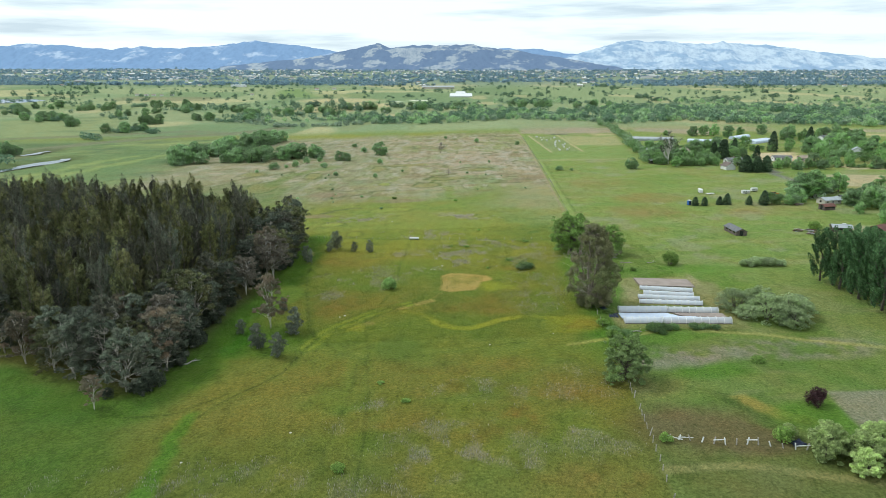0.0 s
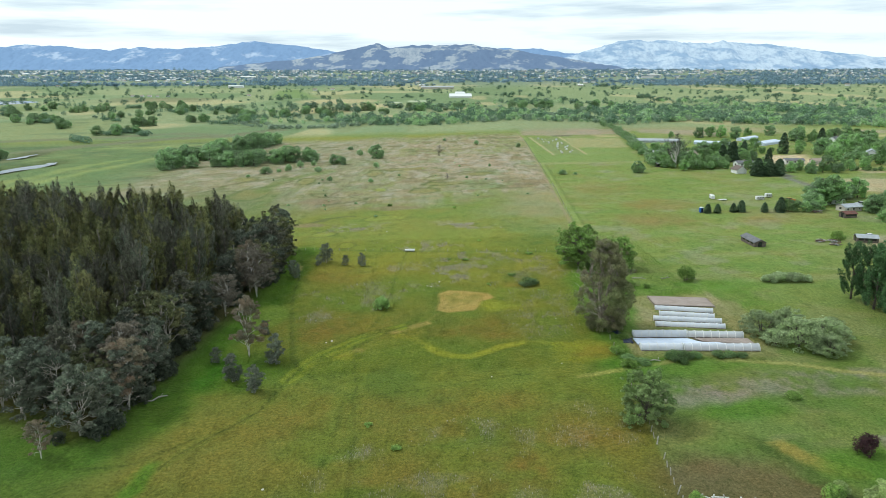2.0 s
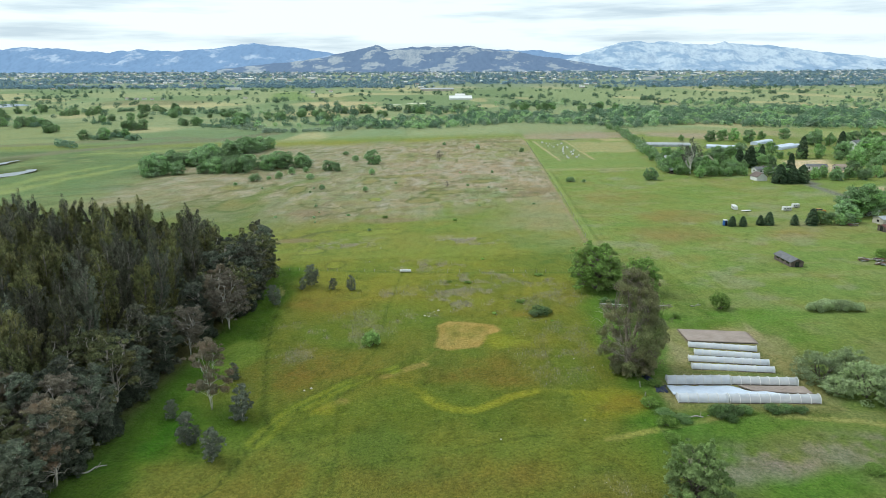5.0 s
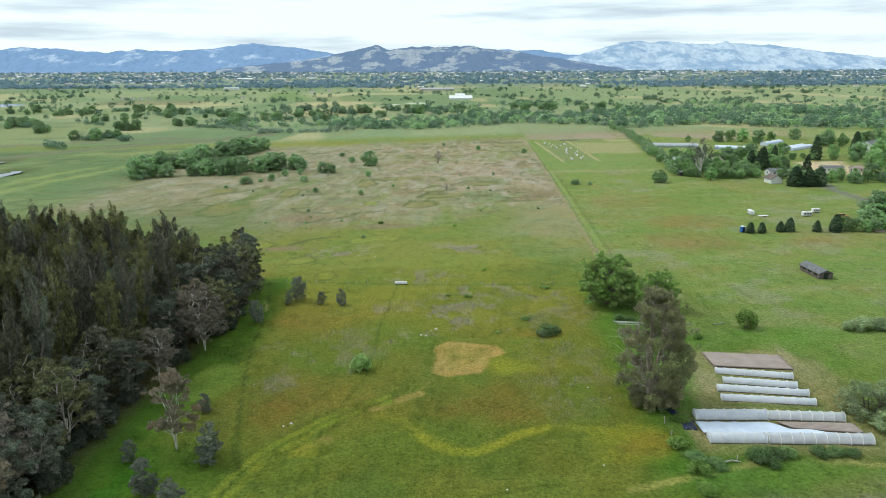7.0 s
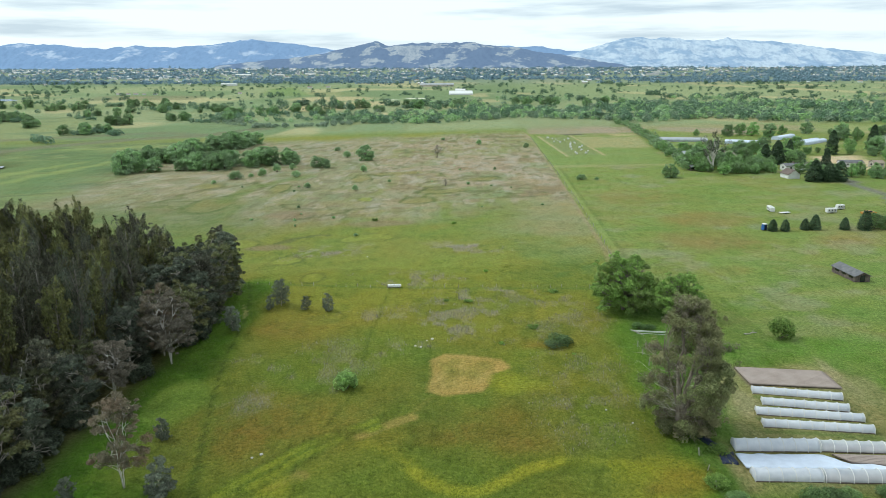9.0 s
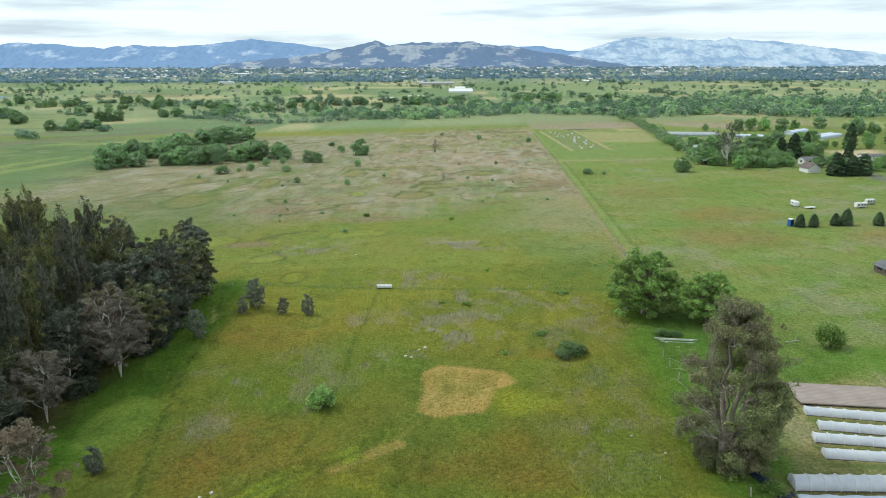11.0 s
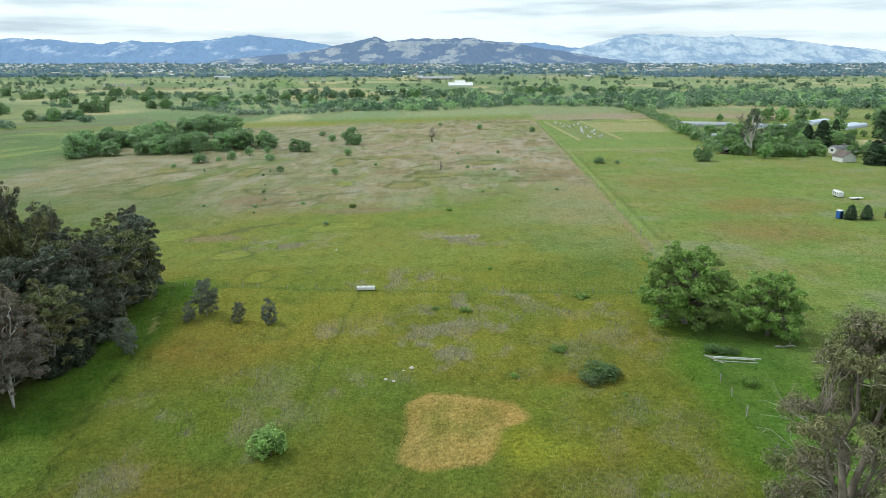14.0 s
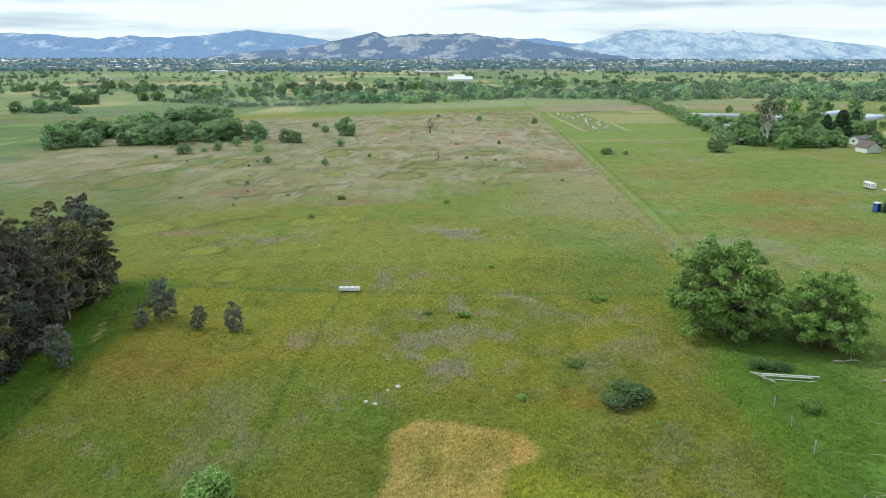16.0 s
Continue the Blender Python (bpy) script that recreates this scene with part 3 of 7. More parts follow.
lay((0.07, 0.125, 0.035), (spot(52, 262, 12, 16, 0.4, 1.0) + spot(60, 243, 4, 2)) * 0.5)
# tilled plots, lots and fields of the farms
SOIL = (0.235, 0.182, 0.150)
lay((0.255, 0.200, 0.165), (inside([(140, 668), (190, 650), (205, 700), (150, 728)], 4, 0.6) + inside([(222, 650), (262, 618), (275, 640), (240, 690)], 4, 0.6) + inside([(300, 690), (340, 640), (352, 660), (318, 716)], 4, 0.6)).clip(0, 1) * 0.75)
lay((0.40, 0.34, 0.22), inside([(345, 640), (420, 590), (470, 640), (365, 690)], 4, 0.6) * 0.75)
lay((0.33, 0.29, 0.17), inside([(158, 636), (182, 628), (186, 648), (160, 655)], 3, 0.6) * 0.7)
drift((0.085, 0.175, 0.022), [(82, 204, 20, 6), (100, 190, 7, 16), (66, 199, 7, 6), (58, 150, 5, 6), (70, 149, 14, 3), (100, 205, 12, 6)], 0.8, 0.6, 0.3)
lay((0.200, 0.190, 0.085), inside([(58, 155), (92, 153), (97, 190), (91, 197), (70, 197)], 1.5, 0.5) * (0.5 + 0.35 * smooth(n6, 0.35, 0.6)))
lay((0.27, 0.235, 0.135), (spot(69.5, 181, 2.2, 9, 0.5, 0.6) + spot(59.5, 163, 1.6, 6, 0.5, 0.6) + spot(91.5, 192, 1.2, 7, 0.5, 0.5)).clip(0, 1) * 0.6)
lay((0.085, 0.135, 0.030), (1 - smooth(np.minimum.reduce([off_line(p) for p in ([(72, 184), (87, 180.3)], [(71, 180), (86.5, 176.4)], [(69, 176.2), (86.5, 172.6)], [(68.5, 171.8), (86, 168.6)], [(61, 169), (88, 167)])]), 0.3, 0.9)) * 0.7)
lay(SOIL, inside([(73, 188.8), (89.5, 185.8), (90.5, 193.6), (73.2, 196.6)], 0.5))
lay((0.25, 0.205, 0.15), inside([(75.5, 159.8), (88, 158.3), (88.3, 161.8), (75.5, 162.6)], 0.4))
lay((0.215, 0.205, 0.150), inside([(90, 96), (120, 92), (125, 116), (91, 116)], 0.7, 0.2) * 0.9)
lay((0.250, 0.200, 0.170), inside([(93, 664), (167, 652), (178, 726), (102, 748)], 3, 0.3) * 0.75)
lay((0.215, 0.215, 0.115), inside([(100, 745), (178, 728), (190, 765), (104, 790)], 3, 0.3) * 0.7)
lay((0.035, 0.035, 0.045), (1 - smooth(off_line([(113, 656.5), (150, 648.5)]), 1.2, 2.4)) * 0.85)
FIELD_GREEN = (0.165, 0.205, 0.075)
lay(FIELD_GREEN, inside([(200, 690), (430, 610), (520, 650), (330, 735), (215, 735)], 5, 0.5) * 0.8)
lay((0.245, 0.205, 0.165), (inside([(205, 665), (275, 640), (290, 668), (215, 700)], 3, 0.4) + inside([(395, 640), (480, 610), (500, 640), (410, 668)], 4, 0.4)).clip(0, 1) * 0.8)
lay((0.33, 0.29, 0.21), inside([(222, 352), (275, 342), (300, 380), (240, 390)], 2, 0.2) * 0.85)
lay((0.138, 0.198, 0.062), inside([(84, 480), (152, 475), (176, 625), (92, 640)], 2) * 0.75)
lay((0.26, 0.24, 0.13), inside([(125, 560), (165, 555), (176, 625), (128, 632)], 2, 0.3) * 0.8)
lay((0.24, 0.23, 0.12), (1 - smooth(off_line([(83, 478), (152, 472)]), 2, 5)) * 0.6)
lay((0.15, 0.16, 0.09), inside([(101, 525), (122, 523), (124, 640), (101, 645)], 1) * 0.5)
lay((0.27, 0.25, 0.14), (1 - smooth(off_line([(100, 520), (99, 648)]), 0.8, 1.6)) + (1 - smooth(off_line([(124, 520), (126, 648)]), 0.8, 1.6)))
lay((0.42, 0.34, 0.24), inside([(222, 440), (262, 436), (272, 492), (246, 492)], 2, 0.2))
lay((0.36, 0.29, 0.20), (1 - smooth(off_line([(262, 445), (270, 412), (330, 400)]), 3, 5)) * 0.8)
lay((0.30, 0.25, 0.165), inside([(238, 362), (300, 350), (320, 375), (240, 386)], 2, 0.2) * 0.9)
lay((0.27, 0.235, 0.15), inside([(232, 335), (290, 322), (300, 345), (236, 357)], 2, 0.2) * 0.8)
lay((0.25, 0.20, 0.15), inside([(190, 690), (330, 640), (350, 690), (200, 760)], 4, 0.5) * 0.5)
lay((0.13, 0.13, 0.135), (1 - smooth(off_line([(228, 470), (216, 404), (213, 366), (200, 335)]), 2.2, 2.8)))
lay((0.30, 0.26, 0.19), spot(182, 250, 16, 9, 0.4, 1.0) * 0.7)
# the wetland and the valley beyond
wet = smooth(-X - 165 + (n70 - 0.5) * 60, 0, 50) * home
lay((0.085, 0.135, 0.062), wet * 0.9)
lay((0.145, 0.175, 0.078), wet * smooth(fbm(X, Y * 2.0, 60, 23), 0.50, 0.62) * 0.6)
lay((0.055, 0.088, 0.046), wet * smooth(fbm(X, Y * 2.5, 90, 21), 0.50, 0.60) * 0.7)
far = smooth(Y, 690, 760)
meander = np.abs(fbm(X * 0.6, Y * 1.5, 70, 27, 3) - 0.5)
lay((0.060, 0.090, 0.050), wet * (1 - smooth(meander, 0.008, 0.03)) * 0.7)
lay((0.185, 0.205, 0.100), wet * (1 - smooth(np.abs(meander - 0.06), 0.004, 0.014)) * 0.5)
cell = fbm(X * 0.35, Y * 0.16, 60, 31, 2)
lay((0.142, 0.196, 0.115), far * 0.95)
lay((0.195, 0.225, 0.130), far * smooth(cell, 0.50, 0.56) * 0.8)
lay((0.150, 0.175, 0.095), far * (1 - smooth(np.abs(cell - 0.53), 0.003, 0.008)) * 0.7)
lay((0.100, 0.155, 0.082), far * smooth(0.45 - cell, 0, 0.04) * 0.8)
lay((0.200, 0.245, 0.135), far * smooth(X, 150, 320) * 0.6)
lay((0.36, 0.31, 0.19), far * smooth(fbm(X * 0.5, Y * 0.25, 55, 37, 2), 0.68, 0.73) * 0.6)
lay((0.175, 0.200, 0.100), inside([(-450, 725), (-320, 742), (-440, 1005), (-580, 925)], 14, 0.6) * 0.8)
lay((0.120, 0.165, 0.075), inside([(-690, 1130), (-470, 1120), (-520, 1215), (-760, 1230)], 10, 0.6) * 0.8)
COURSE = [(-170, 805), (-215, 739), (-268, 717), (-293, 693), (-329, 661), (-340, 630), (-345, 560)]
lay((0.115, 0.118, 0.082), (1 - smooth(off_line(COURSE, WX, WY), 7, 17)) * 0.8)
lay((0.065, 0.085, 0.050), (1 - smooth(off_line([(-170, 812), (-215, 748), (-272, 728), (-330, 700)], WX, WY), 1.5, 5)) * 0.8)
for pts, w in (([(-440, 710), (-341, 749), (-272, 779), (-204, 743), (-166, 794)], 12), ([(-400, 560), (-378, 607), (-337, 640), (-292, 704), (-250, 733)], 9)):
    lay((0.115, 0.120, 0.085), (1 - smooth(off_line(pts, WX, WY), w * 0.6, w * 1.5)) * 0.75)
for pts in ([(-258, 407), (-242, 482), (-224, 537), (-206, 589)], [(-270, 420), (-262, 500), (-240, 560)], [(-300, 640), (-240, 650), (-160, 690)]):
    lay((0.205, 0.245, 0.085), (1 - smooth(off_line(pts, WX, WY), 2.5, 6)) * 0.6)
lay((0.37, 0.30, 0.19), (spot(-150, 1105, 60, 60, 0.4) + spot(-170, 1345, 75, 75, 0.4) + spot(-60, 965, 70, 22, 0.4) + spot(-100, 1200, 50, 60, 0.4)).clip(0, 1) * 0.75)
lay((0.105, 0.170, 0.062), inside([(-330, 1470), (-228, 1470), (-355, 1925), (-395, 1850)], 6) * 0.9)
lay((0.135, 0.165, 0.080), inside([(-228, 1470), (-120, 1475), (-150, 1640), (-265, 1620)], 6) * 0.7)
lay((0.13, 0.125, 0.08), inside([(-620, 1330), (-420, 1330), (-440, 1480), (-640, 1480)], 15) * 0.7)
lay((0.75, 0.74, 0.70), (spot(-60, 1290, 14, 10) + spot(-20, 1340, 16, 9) + spot(-95, 1310, 10, 8)).clip(0, 1) * 0.8)
lay((0.085, 0.125, 0.075), far * (1 - smooth(meander, 0.008, 0.03)) * smooth(-X, 120, 200) * smooth(1100 - Y, 0, 150) * 0.7)
# ground of the town tinted bluish: distance haze laid into the colour
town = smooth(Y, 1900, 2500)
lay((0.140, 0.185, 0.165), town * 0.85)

lay((0.088, 0.130, 0.046), smooth(-X, 45, 110) * smooth(Y, 225, 265) * smooth(440 - Y, 0, 90) * (0.45 + 0.4 * smooth(n25, 0.4, 0.6)))
rows_n, cols_n = X.shape
COL *= (0.99 + 0.40 * smooth(Y, 112, 262) * (0.75 + 0.25 * west) - 0.14 * smooth(Y, 250, 320) * smooth(-X, -30, 90) * smooth(430 - Y, 0, 70) - 0.14 * smooth(-X, 5, 40) * smooth(Y, 150, 190) * smooth(270 - Y, 0, 40))[..., None]      # haze and grazing sheen put into the colour with distance; darker to the west
COL[..., 2] *= 1 - 0.26 * meadow
Z = land(X, Y) + (fbm(X, Y, 5, 70, 2) - 0.5) * 0.35 * smooth(900 - Y, 0, 300)
for hx, hy, r in ((-90, 385, 18), (-58, 327, 12), (-42, 296, 9), (2, 390, 10)):
    Z -= 0.6 * np.exp(-(((X - hx) ** 2 + (Y - hy) ** 2) / (r * r)))
# the channel of the slough
CHANNEL = [(-330, 465), (-312, 484), (-304, 500), (-303, 515), (-296, 530), (-290, 548), (-294, 556)]
CHANNEL2 = [(-343, 580), (-338, 592), (-339, 602), (-336, 612)]
chan = np.minimum(off_line(CHANNEL), off_line(CHANNEL2))
Z -= 2.0 * (1 - smooth(chan, 4, 14))
lake_w = spot(-830, 1330, 75, 75, 0.1, 1.0)
Z -= 4.0 * lake_w
lay((0.07, 0.085, 0.035), (1 - smooth(chan, 8, 22)) * 0.6)
idx = np.arange(rows_n * cols_n).reshape(rows_n, cols_n)
quads = np.stack([idx[:-1, :-1], idx[:-1, 1:], idx[1:, 1:], idx[1:, :-1]], -1).reshape(-1, 4)
gm = bpy.data.meshes.new("ground")
gm.vertices.add(X.size)
gm.vertices.foreach_set("co", np.stack([X, Y, Z], -1).ravel())
gm.loops.add(quads.size)
gm.loops.foreach_set("vertex_index", quads.ravel())
gm.polygons.add(len(quads))
gm.polygons.foreach_set("loop_start", np.arange(0, quads.size, 4))
gm.polygons.foreach_set("use_smooth", np.ones(len(quads), bool))
gm.update(calc_edges=True)
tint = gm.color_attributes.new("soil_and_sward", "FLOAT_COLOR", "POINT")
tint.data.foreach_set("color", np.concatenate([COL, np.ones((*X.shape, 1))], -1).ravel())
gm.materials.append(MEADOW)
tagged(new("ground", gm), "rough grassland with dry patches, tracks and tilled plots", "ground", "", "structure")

# ---------------------------------------------------------------- tufts of grass
SWARD, snt, sb = nodes_of("grass_blade")
sat = snt.nodes.new("ShaderNodeAttribute")
sat.attribute_name = "soil_and_sward"
sgeo = snt.nodes.new("ShaderNodeNewGeometry")
snt.links.new(mix_node(snt, mix_node(snt, sat.outputs["Color"], (0.8, 0.85, 0.75), 1.0, "MULTIPLY"), mix_node(snt, sat.outputs["Color"], (1.42, 1.40, 1.15), 1.0, "MULTIPLY"), sgeo.outputs["Random Per Island"]), sb.inputs["Base Color"])
sb.inputs["Roughness"].default_value, sb.inputs["Specular IOR Level"].default_value = 0.8, 0.1
rg = np.random.default_rng(77)
gx = np.concatenate([rg.uniform(-50, 88, 260000), rg.uniform(-78, 112, 200000)])
gy = np.concatenate([rg.uniform(150, 275, 260000), rg.uniform(66, 420, 200000)])
thick = fbm(gx, gy, 2.2, 88, 3)
keep = (rg.uniform(0, 1, len(gx)) < 0.35 + thick * 0.9) & ~((gx > 59) & (gx < 91) & (gy > 153) & (gy < 197)) & (gy < 205 + 220 * rg.uniform(0, 1, len(gx)) ** 1.6)
gx, gy = gx[keep], gy[keep]
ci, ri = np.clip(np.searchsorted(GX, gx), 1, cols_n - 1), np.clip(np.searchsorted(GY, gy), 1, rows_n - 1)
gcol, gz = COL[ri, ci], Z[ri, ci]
gn = len(gx)
ga, gh = rg.uniform(0, 6.283, gn), rg.uniform(0.12, 0.34, gn)
gw = rg.uniform(0.018, 0.055, gn)
gl = rg.uniform(0.12, 0.40, gn)
fx, fy = np.cos(ga) * gl, np.sin(ga) * gl
wx_, wy_ = -np.sin(ga) * gw, np.cos(ga) * gw
gv = np.stack([np.stack([gx, gy, gz], -1), np.stack([gx + fx * 0.5 + wx_, gy + fy * 0.5 + wy_, gz + gh * 0.75], -1),
               np.stack([gx + fx, gy + fy, gz + gh], -1), np.stack([gx + fx * 0.5 - wx_, gy + fy * 0.5 - wy_, gz + gh * 0.8], -1)], 1)
sw = bpy.data.meshes.new("grass")
sw.vertices.add(gn * 4)
sw.vertices.foreach_set("co", gv.ravel())
sw.loops.add(gn * 4)
sw.loops.foreach_set("vertex_index", np.arange(gn * 4))
sw.polygons.add(gn)
sw.polygons.foreach_set("loop_start", np.arange(0, gn * 4, 4))
sw.update(calc_edges=True)
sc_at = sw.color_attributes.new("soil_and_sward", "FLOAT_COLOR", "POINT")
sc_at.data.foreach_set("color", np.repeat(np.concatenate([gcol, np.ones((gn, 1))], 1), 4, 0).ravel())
sw.materials.append(SWARD)
tagged(new("grass", sw), "tufts of meadow grass and dry stalks", "grass", "", "stuff")

# dead stalks left standing from last year
rg2 = np.random.default_rng(78)
hx_, hy_ = rg2.uniform(-62, 58, 520000), rg2.uniform(70, 300, 520000)
ci, ri = np.clip(np.searchsorted(GX, hx_), 1, cols_n - 1), np.clip(np.searchsorted(GY, hy_), 1, rows_n - 1)
keep = rg2.uniform(0, 1, len(hx_)) < STALKY[ri, ci] * 0.75
hx_, hy_, hz_ = hx_[keep], hy_[keep], Z[ri, ci][keep]
hn = len(hx_)
hh_, ha_ = rg2.uniform(0.3, 0.75, hn), rg2.uniform(0, 6.283, hn)
hw_ = rg2.uniform(0.02, 0.045, hn)
lx_, ly_ = rg2.normal(size=hn) * 0.16 * hh_, rg2.normal(size=hn) * 0.16 * hh_
cx_, cy_ = np.cos(ha_) * hw_, np.sin(ha_) * hw_
hv = np.stack([np.stack([hx_, hy_, hz_ - 0.05], -1), np.stack([hx_ + lx_ * 0.6 + cx_, hy_ + ly_ * 0.6 + cy_, hz_ + hh_ * 0.7], -1),
               np.stack([hx_ + lx_, hy_ + ly_, hz_ + hh_], -1), np.stack([hx_ + lx_ * 0.6 - cx_, hy_ + ly_ * 0.6 - cy_, hz_ + hh_ * 0.7], -1)], 1)
STALK, knt, kb = nodes_of("dead_stalk")
kgeo = knt.nodes.new("ShaderNodeNewGeometry")
knt.links.new(mix_node(knt, (0.22, 0.20, 0.16), (0.46, 0.42, 0.38), kgeo.outputs["Random Per Island"]), kb.inputs["Base Color"])
kb.inputs["Roughness"].default_value, kb.inputs["Specular IOR Level"].default_value = 0.9, 0.08
dm = bpy.data.meshes.new("dead_stalks")
dm.vertices.add(hn * 4)
dm.vertices.foreach_set("co", hv.ravel())
dm.loops.add(hn * 4)
dm.loops.foreach_set("vertex_index", np.arange(hn * 4))
dm.polygons.add(hn)
dm.polygons.foreach_set("loop_start", np.arange(0, hn * 4, 4))
dm.update(calc_edges=True)
dm.materials.append(STALK)
tagged(new("dead_stalks", dm), "grey-lilac dead stalks standing in drifts in the meadow", "dry grass", "", "stuff")

WATER, wnt, wb = nodes_of("slough_water")
wb.inputs["Base Color"].default_value, wb.inputs["Roughness"].default_value = (0.035, 0.05, 0.05, 1), 0.06
bump_from(wnt, wb, noise_node(wnt, 0.8, 3), 0.08, 0.1)


def ribbon(pts, half):
    s = Shape()
    left, right = [], []
    for i, (x, y) in enumerate(pts):
        a, b = pts[max(i - 1, 0)], pts[min(i + 1, len(pts) - 1)]
        d = math.hypot(b[0] - a[0], b[1] - a[1])
        nx, ny = -(b[1] - a[1]) / d * half, (b[0] - a[0]) / d * half
        z = float(land(x, y)) - 0.75
        w = 0.5 if i in (0, len(pts) - 1) and i else 0.75 + 0.35 * math.sin(i * 2.1)
        left.append((x + nx * w, y + ny * w, z))
        right.append((x - nx * w, y - ny * w, z))
    n = len(pts)
    return s.add(left + right, [(n + i, n + i + 1, i + 1, i) for i in range(n - 1)])


for pts, half in ((CHANNEL, 8), (CHANNEL2, 4)):
    solo("water", ribbon(pts, half), WATER, "calm silvery slough water between low banks", "water", "", "structure")
lake = Shape()
lake.add([(-830 + 100 * math.cos(a), 1330 + 100 * math.sin(a), float(land(-830, 1330)) - 0.3) for a in np.linspace(0, 6.0, 24)], [tuple(range(24))])
solo("water", lake, WATER, "distant pale pond among fields", "water", "", "structure")


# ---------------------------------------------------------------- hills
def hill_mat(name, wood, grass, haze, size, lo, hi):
    """Woods and grass clearings tinted bluish; haze: glow put on the slopes for the air in front."""
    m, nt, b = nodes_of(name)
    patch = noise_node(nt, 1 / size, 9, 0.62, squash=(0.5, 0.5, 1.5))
    dark_mottle = noise_node(nt, 4 / size, 6, 0.7, squash=(1.0, 0.5, 0.8))
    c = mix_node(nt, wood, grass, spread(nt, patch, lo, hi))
    c = mix_node(nt, c, mix_node(nt, c, (0.45, 0.48, 0.52), 1.0, "MULTIPLY"), spread(nt, dark_mottle, 0.46, 0.66))
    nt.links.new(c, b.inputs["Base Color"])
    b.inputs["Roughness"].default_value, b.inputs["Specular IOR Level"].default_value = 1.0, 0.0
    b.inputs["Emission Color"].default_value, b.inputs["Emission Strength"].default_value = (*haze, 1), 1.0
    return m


def hills(name, ridge, dist, depth, material, label, seed, rough):
    """A range seen across the valley: bearing (tangent, per mille) and height in metres."""
    tang, high = [p[0] / 1000 for p in ridge], [p[1] for p in ridge]
    cols, rows = 260, 34
    u = np.linspace(tang[0], tang[-1], cols)
    v = np.linspace(0, 1.5, rows)
    U, V = np.meshgrid(u, v)
    D = dist - depth + depth * V
    hx, hy = U * D + 12, D
    top = np.interp(U, tang, high) + 10
    rise = np.where(V < 1, smooth(V, -0.05, 1.0) ** 0.9, 1 - (V - 1) * 0.8)
    n = fbm(hx, hy, depth * 0.4, seed, 5)
    spur = 1 - np.abs(fbm(hx, hy * 0.4, depth * 0.28, seed + 9, 4) * 2 - 1)
    hz = top * rise * (1 + (n - 0.5) * rough * (1 - np.exp(-((V - 1) / 0.25) ** 2) * 0.85)) - (1 - spur) * top * 0.35 * np.clip(1 - np.abs(V - 0.6) / 0.6, 0, 1)
    hz = hz + (fbm(hx, hy, 45, seed + 3, 3) - 0.5) * top * 0.07
    hz[0] = -20
    s = Shape()
    ids = np.arange(rows * cols).reshape(rows, cols)
    s.add(np.stack([hx, hy, hz], -1), [tuple(q) for q in np.stack([ids[:-1, :-1], ids[:-1, 1:], ids[1:, 1:], ids[1:, :-1]], -1).reshape(-1, 4).tolist()])
    solo(name, s, material, label, "hills", "", "structure", flat=False)


# bluish base colours and emission both paint the haze onto the ranges
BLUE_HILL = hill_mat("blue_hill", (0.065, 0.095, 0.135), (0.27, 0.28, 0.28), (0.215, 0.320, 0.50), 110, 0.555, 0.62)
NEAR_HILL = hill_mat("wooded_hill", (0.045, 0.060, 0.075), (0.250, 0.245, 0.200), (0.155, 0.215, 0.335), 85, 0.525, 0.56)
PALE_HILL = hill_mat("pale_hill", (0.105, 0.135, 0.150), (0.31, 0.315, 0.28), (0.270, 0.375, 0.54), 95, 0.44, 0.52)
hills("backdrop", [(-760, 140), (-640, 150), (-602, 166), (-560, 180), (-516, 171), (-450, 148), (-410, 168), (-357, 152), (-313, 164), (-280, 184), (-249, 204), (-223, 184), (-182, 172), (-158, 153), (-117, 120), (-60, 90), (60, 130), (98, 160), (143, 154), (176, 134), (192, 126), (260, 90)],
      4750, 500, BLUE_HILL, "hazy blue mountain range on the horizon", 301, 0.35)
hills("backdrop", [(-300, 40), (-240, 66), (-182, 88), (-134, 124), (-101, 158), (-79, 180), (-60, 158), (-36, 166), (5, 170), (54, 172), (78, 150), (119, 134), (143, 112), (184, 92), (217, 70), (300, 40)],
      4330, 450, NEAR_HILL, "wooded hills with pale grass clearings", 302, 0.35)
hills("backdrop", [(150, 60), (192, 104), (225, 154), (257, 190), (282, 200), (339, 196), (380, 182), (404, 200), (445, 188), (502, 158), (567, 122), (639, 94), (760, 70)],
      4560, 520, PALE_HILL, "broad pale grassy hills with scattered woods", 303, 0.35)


# ---------------------------------------------------------------- trees
def limb_path(a, b, rng, sag=0.12, n=5, wander=0.05):
    a, b = np.array(a, float), np.array(b, float)
    ln = np.linalg.norm(b - a)
    t = np.linspace(0, 1, n)[:, None]
    p = a + (b - a) * t + rng.normal(size=(n, 3)) * ln * wander * np.sin(t * math.pi)
    p[:, 2] += ln * sag * np.sin(t[:, 0] * math.pi)
    return p


